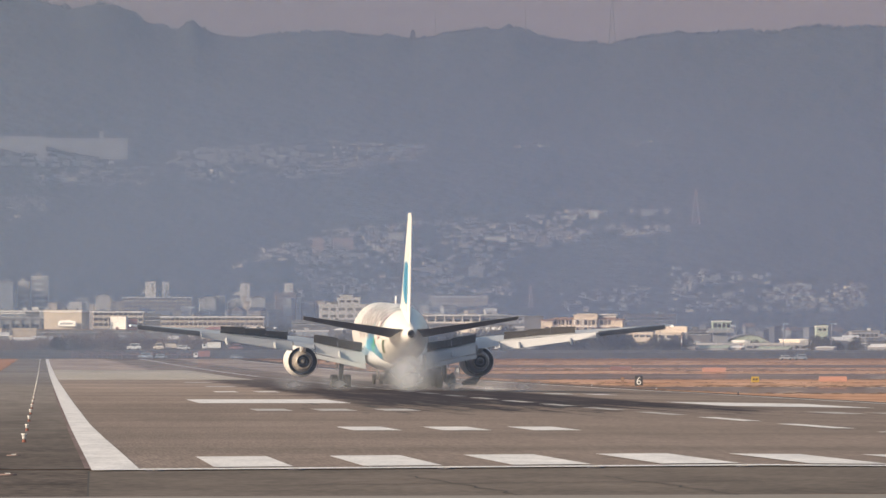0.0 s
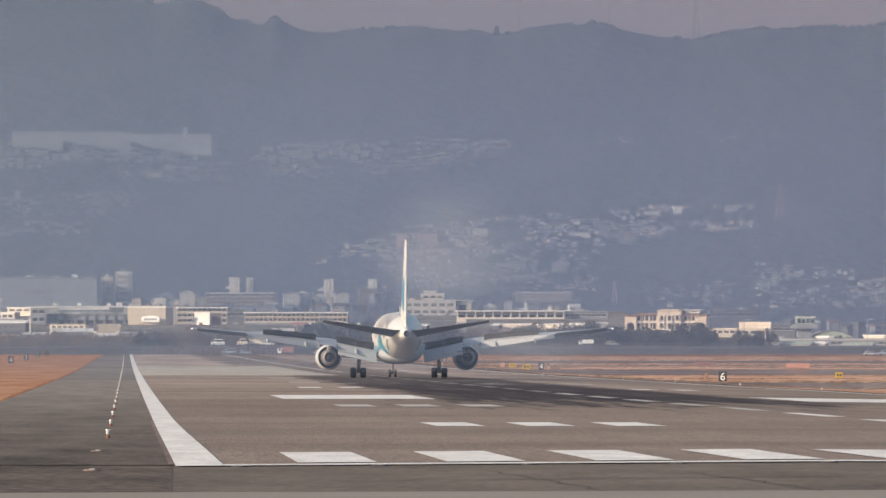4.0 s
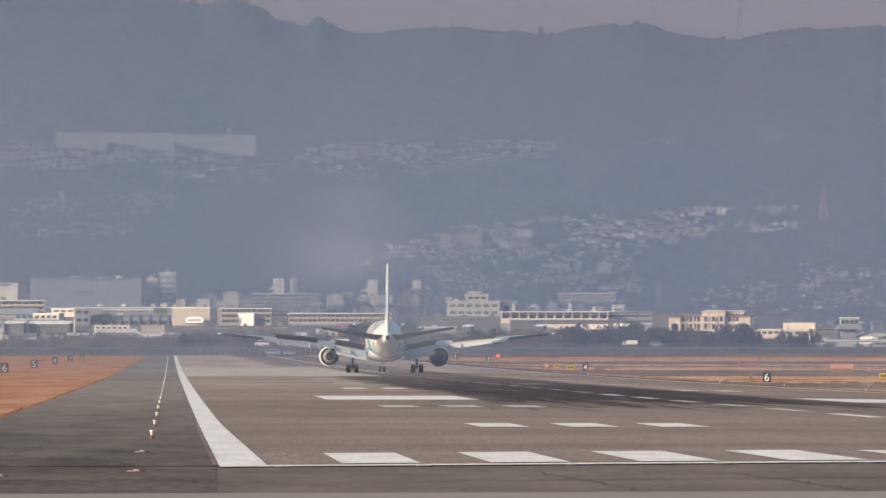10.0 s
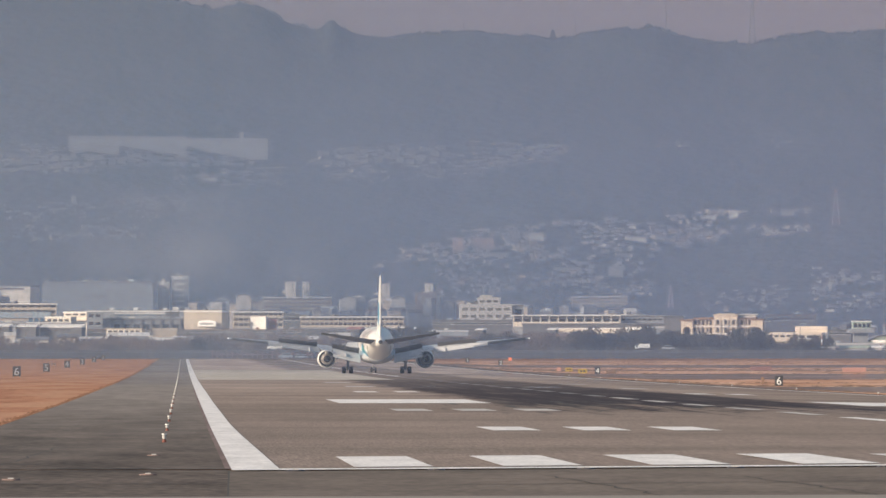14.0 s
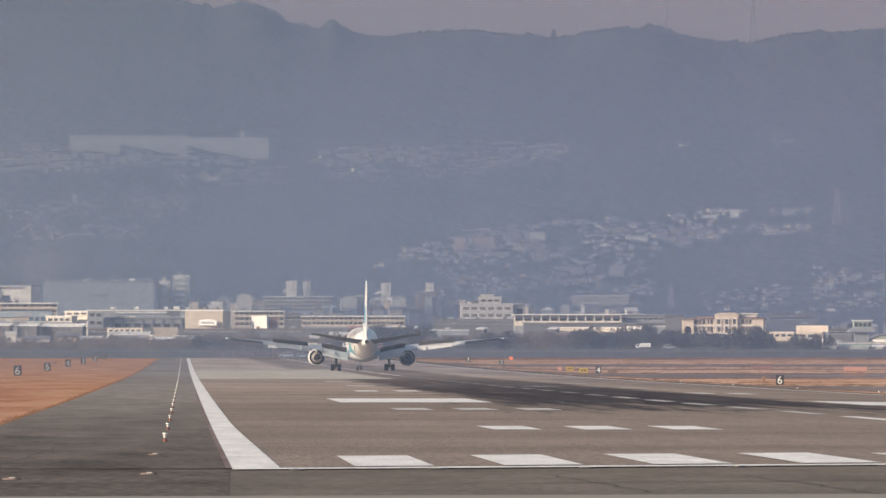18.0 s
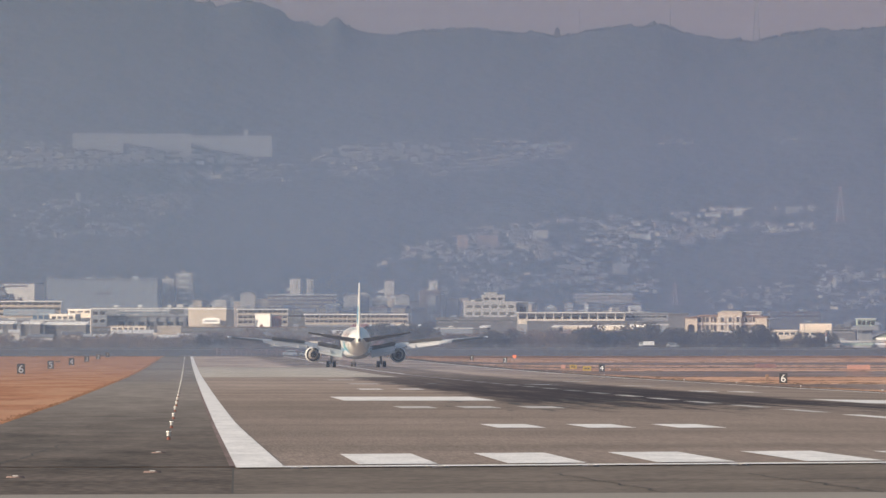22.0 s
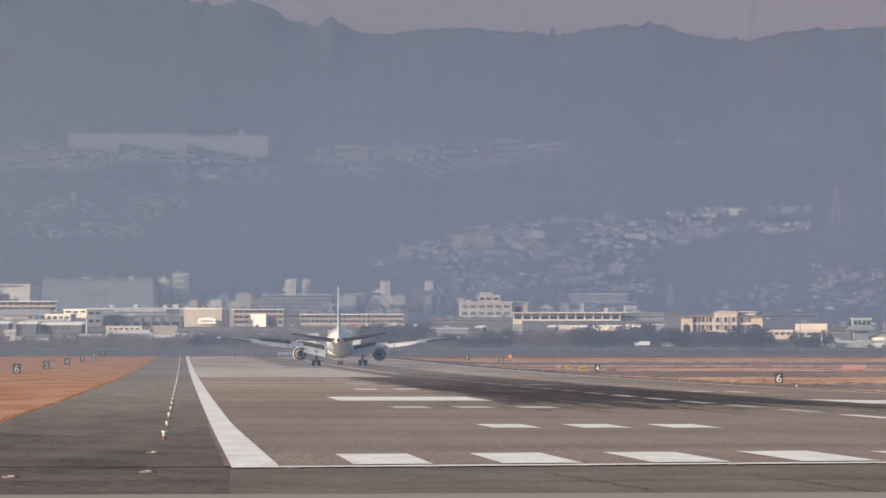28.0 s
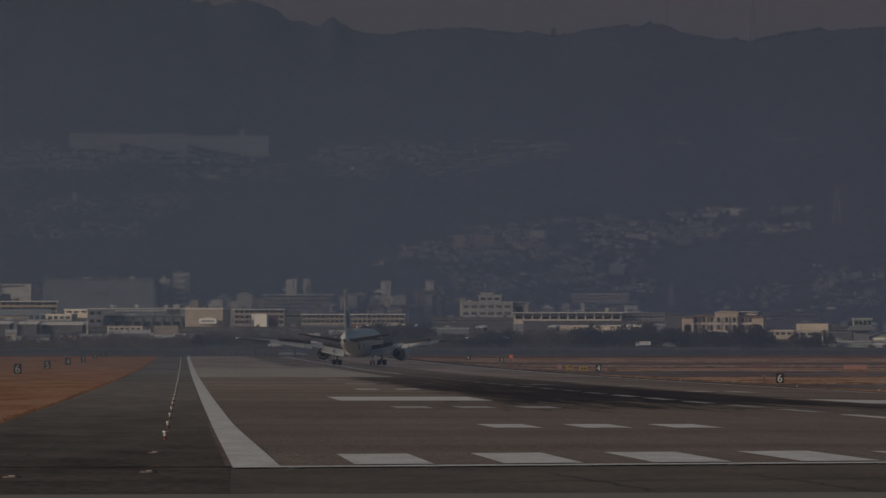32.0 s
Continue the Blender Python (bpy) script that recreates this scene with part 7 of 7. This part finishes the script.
def make_smoke():
    for row in SMOKE:
        ob = part("smoke_wisp", wisp_mesh(row[3], row[4], 0.04), ("smoke", "smoke", "smoke_thin", "smoke")[row[7]])
        WISPS.append((tagged(ob, "pale drifting wisp of tyre smoke above the runway", "smoke", "tyre smoke"), row))


make_smoke()


# The landing run: seconds, metres across, metres along, degrees to the right.
ROLLOUT = [
    (0, 31.20, 900.1, -1.50), (0.5, 31.05, 936.3, -0.70), (1, 30.81, 971.2, 0.30), (1.5, 30.68, 1004.8, 0.70), (2, 30.74, 1037.3, 0.70), (2.5, 30.92, 1068.7, 0.20),
    (3, 31.09, 1099.1, 0.00), (3.5, 31.16, 1128.6, -0.20), (5.5, 31.32, 1238.5, -0.36), (7, 31.37, 1314.0, -0.50), (8, 31.21, 1361.6, -0.60), (9, 30.90, 1407.4, -0.15),
    (10, 30.79, 1451.5, 0.30), (12, 30.97, 1535.2, 0.03), (14, 31.01, 1613.5, -0.20), (16.5, 31.11, 1704.0, -0.45), (18, 31.14, 1754.4, -0.47), (20, 31.27, 1816.7, -0.43),
    (22, 31.41, 1873.2, -0.30), (24, 31.10, 1924.0, -0.10), (25.5, 31.08, 1958.6, 0.20), (27.5, 31.15, 2000.5, 1.00), (28.5, 31.45, 2020.0, 2.00), (29.5, 32.40, 2038.9, 3.80),
    (30.5, 33.90, 2057.5, 5.70), (31, 34.65, 2066.8, 6.40), (31.5, 35.55, 2076.2, 7.10), (32, 36.35, 2085.6, 7.80),
]


def motions():
    rows = []
    for t, x, y, turn in ROLLOUT:
        nose = float(np.interp(t, (0, 0.5, 1.0, 2.0, 3.1), (0.6, 1.2, 1.55, 0.8, 0.0)))
        fall = math.degrees(math.atan2(height(x, y + 12) - height(x, y - 12), 24))
        rows.append((t, pose(x, y, height(x, y) + 0.025 + 0.15 * max(0.0, 1 - 2 * t), fall + nose, 0, -turn)))
    walk(airliner, rows)
    # the crow crosses from side to side, sinking, then flies on low and level
    flight = ((0, 20.0, 64, 10.5), (0.6, 11.6, 64, 8.6), (1.1, 4.27, 64, 6.65), (1.2, 2.86, 64, 6.19), (1.3, 1.37, 64, 5.83), (1.4, -0.24, 64, 5.46), (1.6, -3.4, 64, 4.9), (2.4, -16.0, 65, 4.4), (8, -100, 75, 6.0), (32, -460, 120, 9.0))
    walk(crow, [(t, pose(x, y, z, 0, -13 if t < 2 else 0, 8)) for t, x, y, z in flight])
    for wing, sd in zip(crow_wings, (-1, 1)):
        beat = [(0, 10), (0.9, 10), (1.0, -20), (1.1, 8), (1.2, -38), (1.3, 42), (1.4, 55), (1.5, 20), (1.6, -35), (1.7, 10), (1.8, 60), (1.9, 20), (2.0, 8), (32, 8)]
        walk(wing, [(t, pose(0, 0, 0.02, sd * a)) for t, a in beat])
    for k, (ob, (x, y, z, r, wide, dx, dz, kind)) in enumerate(WISPS):
        rows = []
        for t in (0, 0.5, 1.0, 1.6, 2.4, 2.8, 3.5, 5.0, 7.0, 9.0, 11.0, 15.0, 20.0, 26.0, 32.0):
            fast, slow = 1 - math.exp(-t / 1.3), 1 - math.exp(-t / 4.0)
            if kind == 2:
                # the thin cloud hangs in the wake, rises and drifts off to the side with the light wind
                px, py = MID + x + dx * fast - (0.9 + 0.42 * (k - 9)) * t * slow - 0.3 * max(0.0, t - 8) ** 2, y + 12 * slow
                rows.append((t, pose(px, py, height(px, py) + z + dz * fast + 0.08 * t, -4 * (k % 3), 0, (k % 5 - 2) * 5 + 1.5 * t)))
                continue
            # swept along the ground by the engines, each flake settles flat on the pavement
            end = 1.0 + (k % 4) * 0.3
            lie = 89.5 * min(1.0, t / end)
            px, py = MID + x + dx * slow * 0.8 + 0.35 * min(t, 4.0), y + 110 * slow
            up = max(z + dz * fast * 0.75, r * 0.6) * max(0.0, 1 - max(0.0, t - 0.5) / 1.2)
            rows.append((t, pose(px, py, height(px, py) + 0.04 + up, -lie, 0, (k % 5 - 2) * 6)))
        if kind == 3:
            # the nose wheels' puff lies flat until they touch
            flat = pose(MID + x, y, height(MID, y) + 0.1, -89, 0, 0)
            rows = [(0, flat), (2.7, flat)] + [(t, pose(MID + x + 0.4 * (t - 2.9), y + 9 * (t - 2.9), height(MID, y) + z, -lie, 0, 0)) for t, lie in ((2.9, 10), (3.2, 25), (3.6, 60), (4.4, 89), (32, 89))]
        walk(ob, rows)


motions()
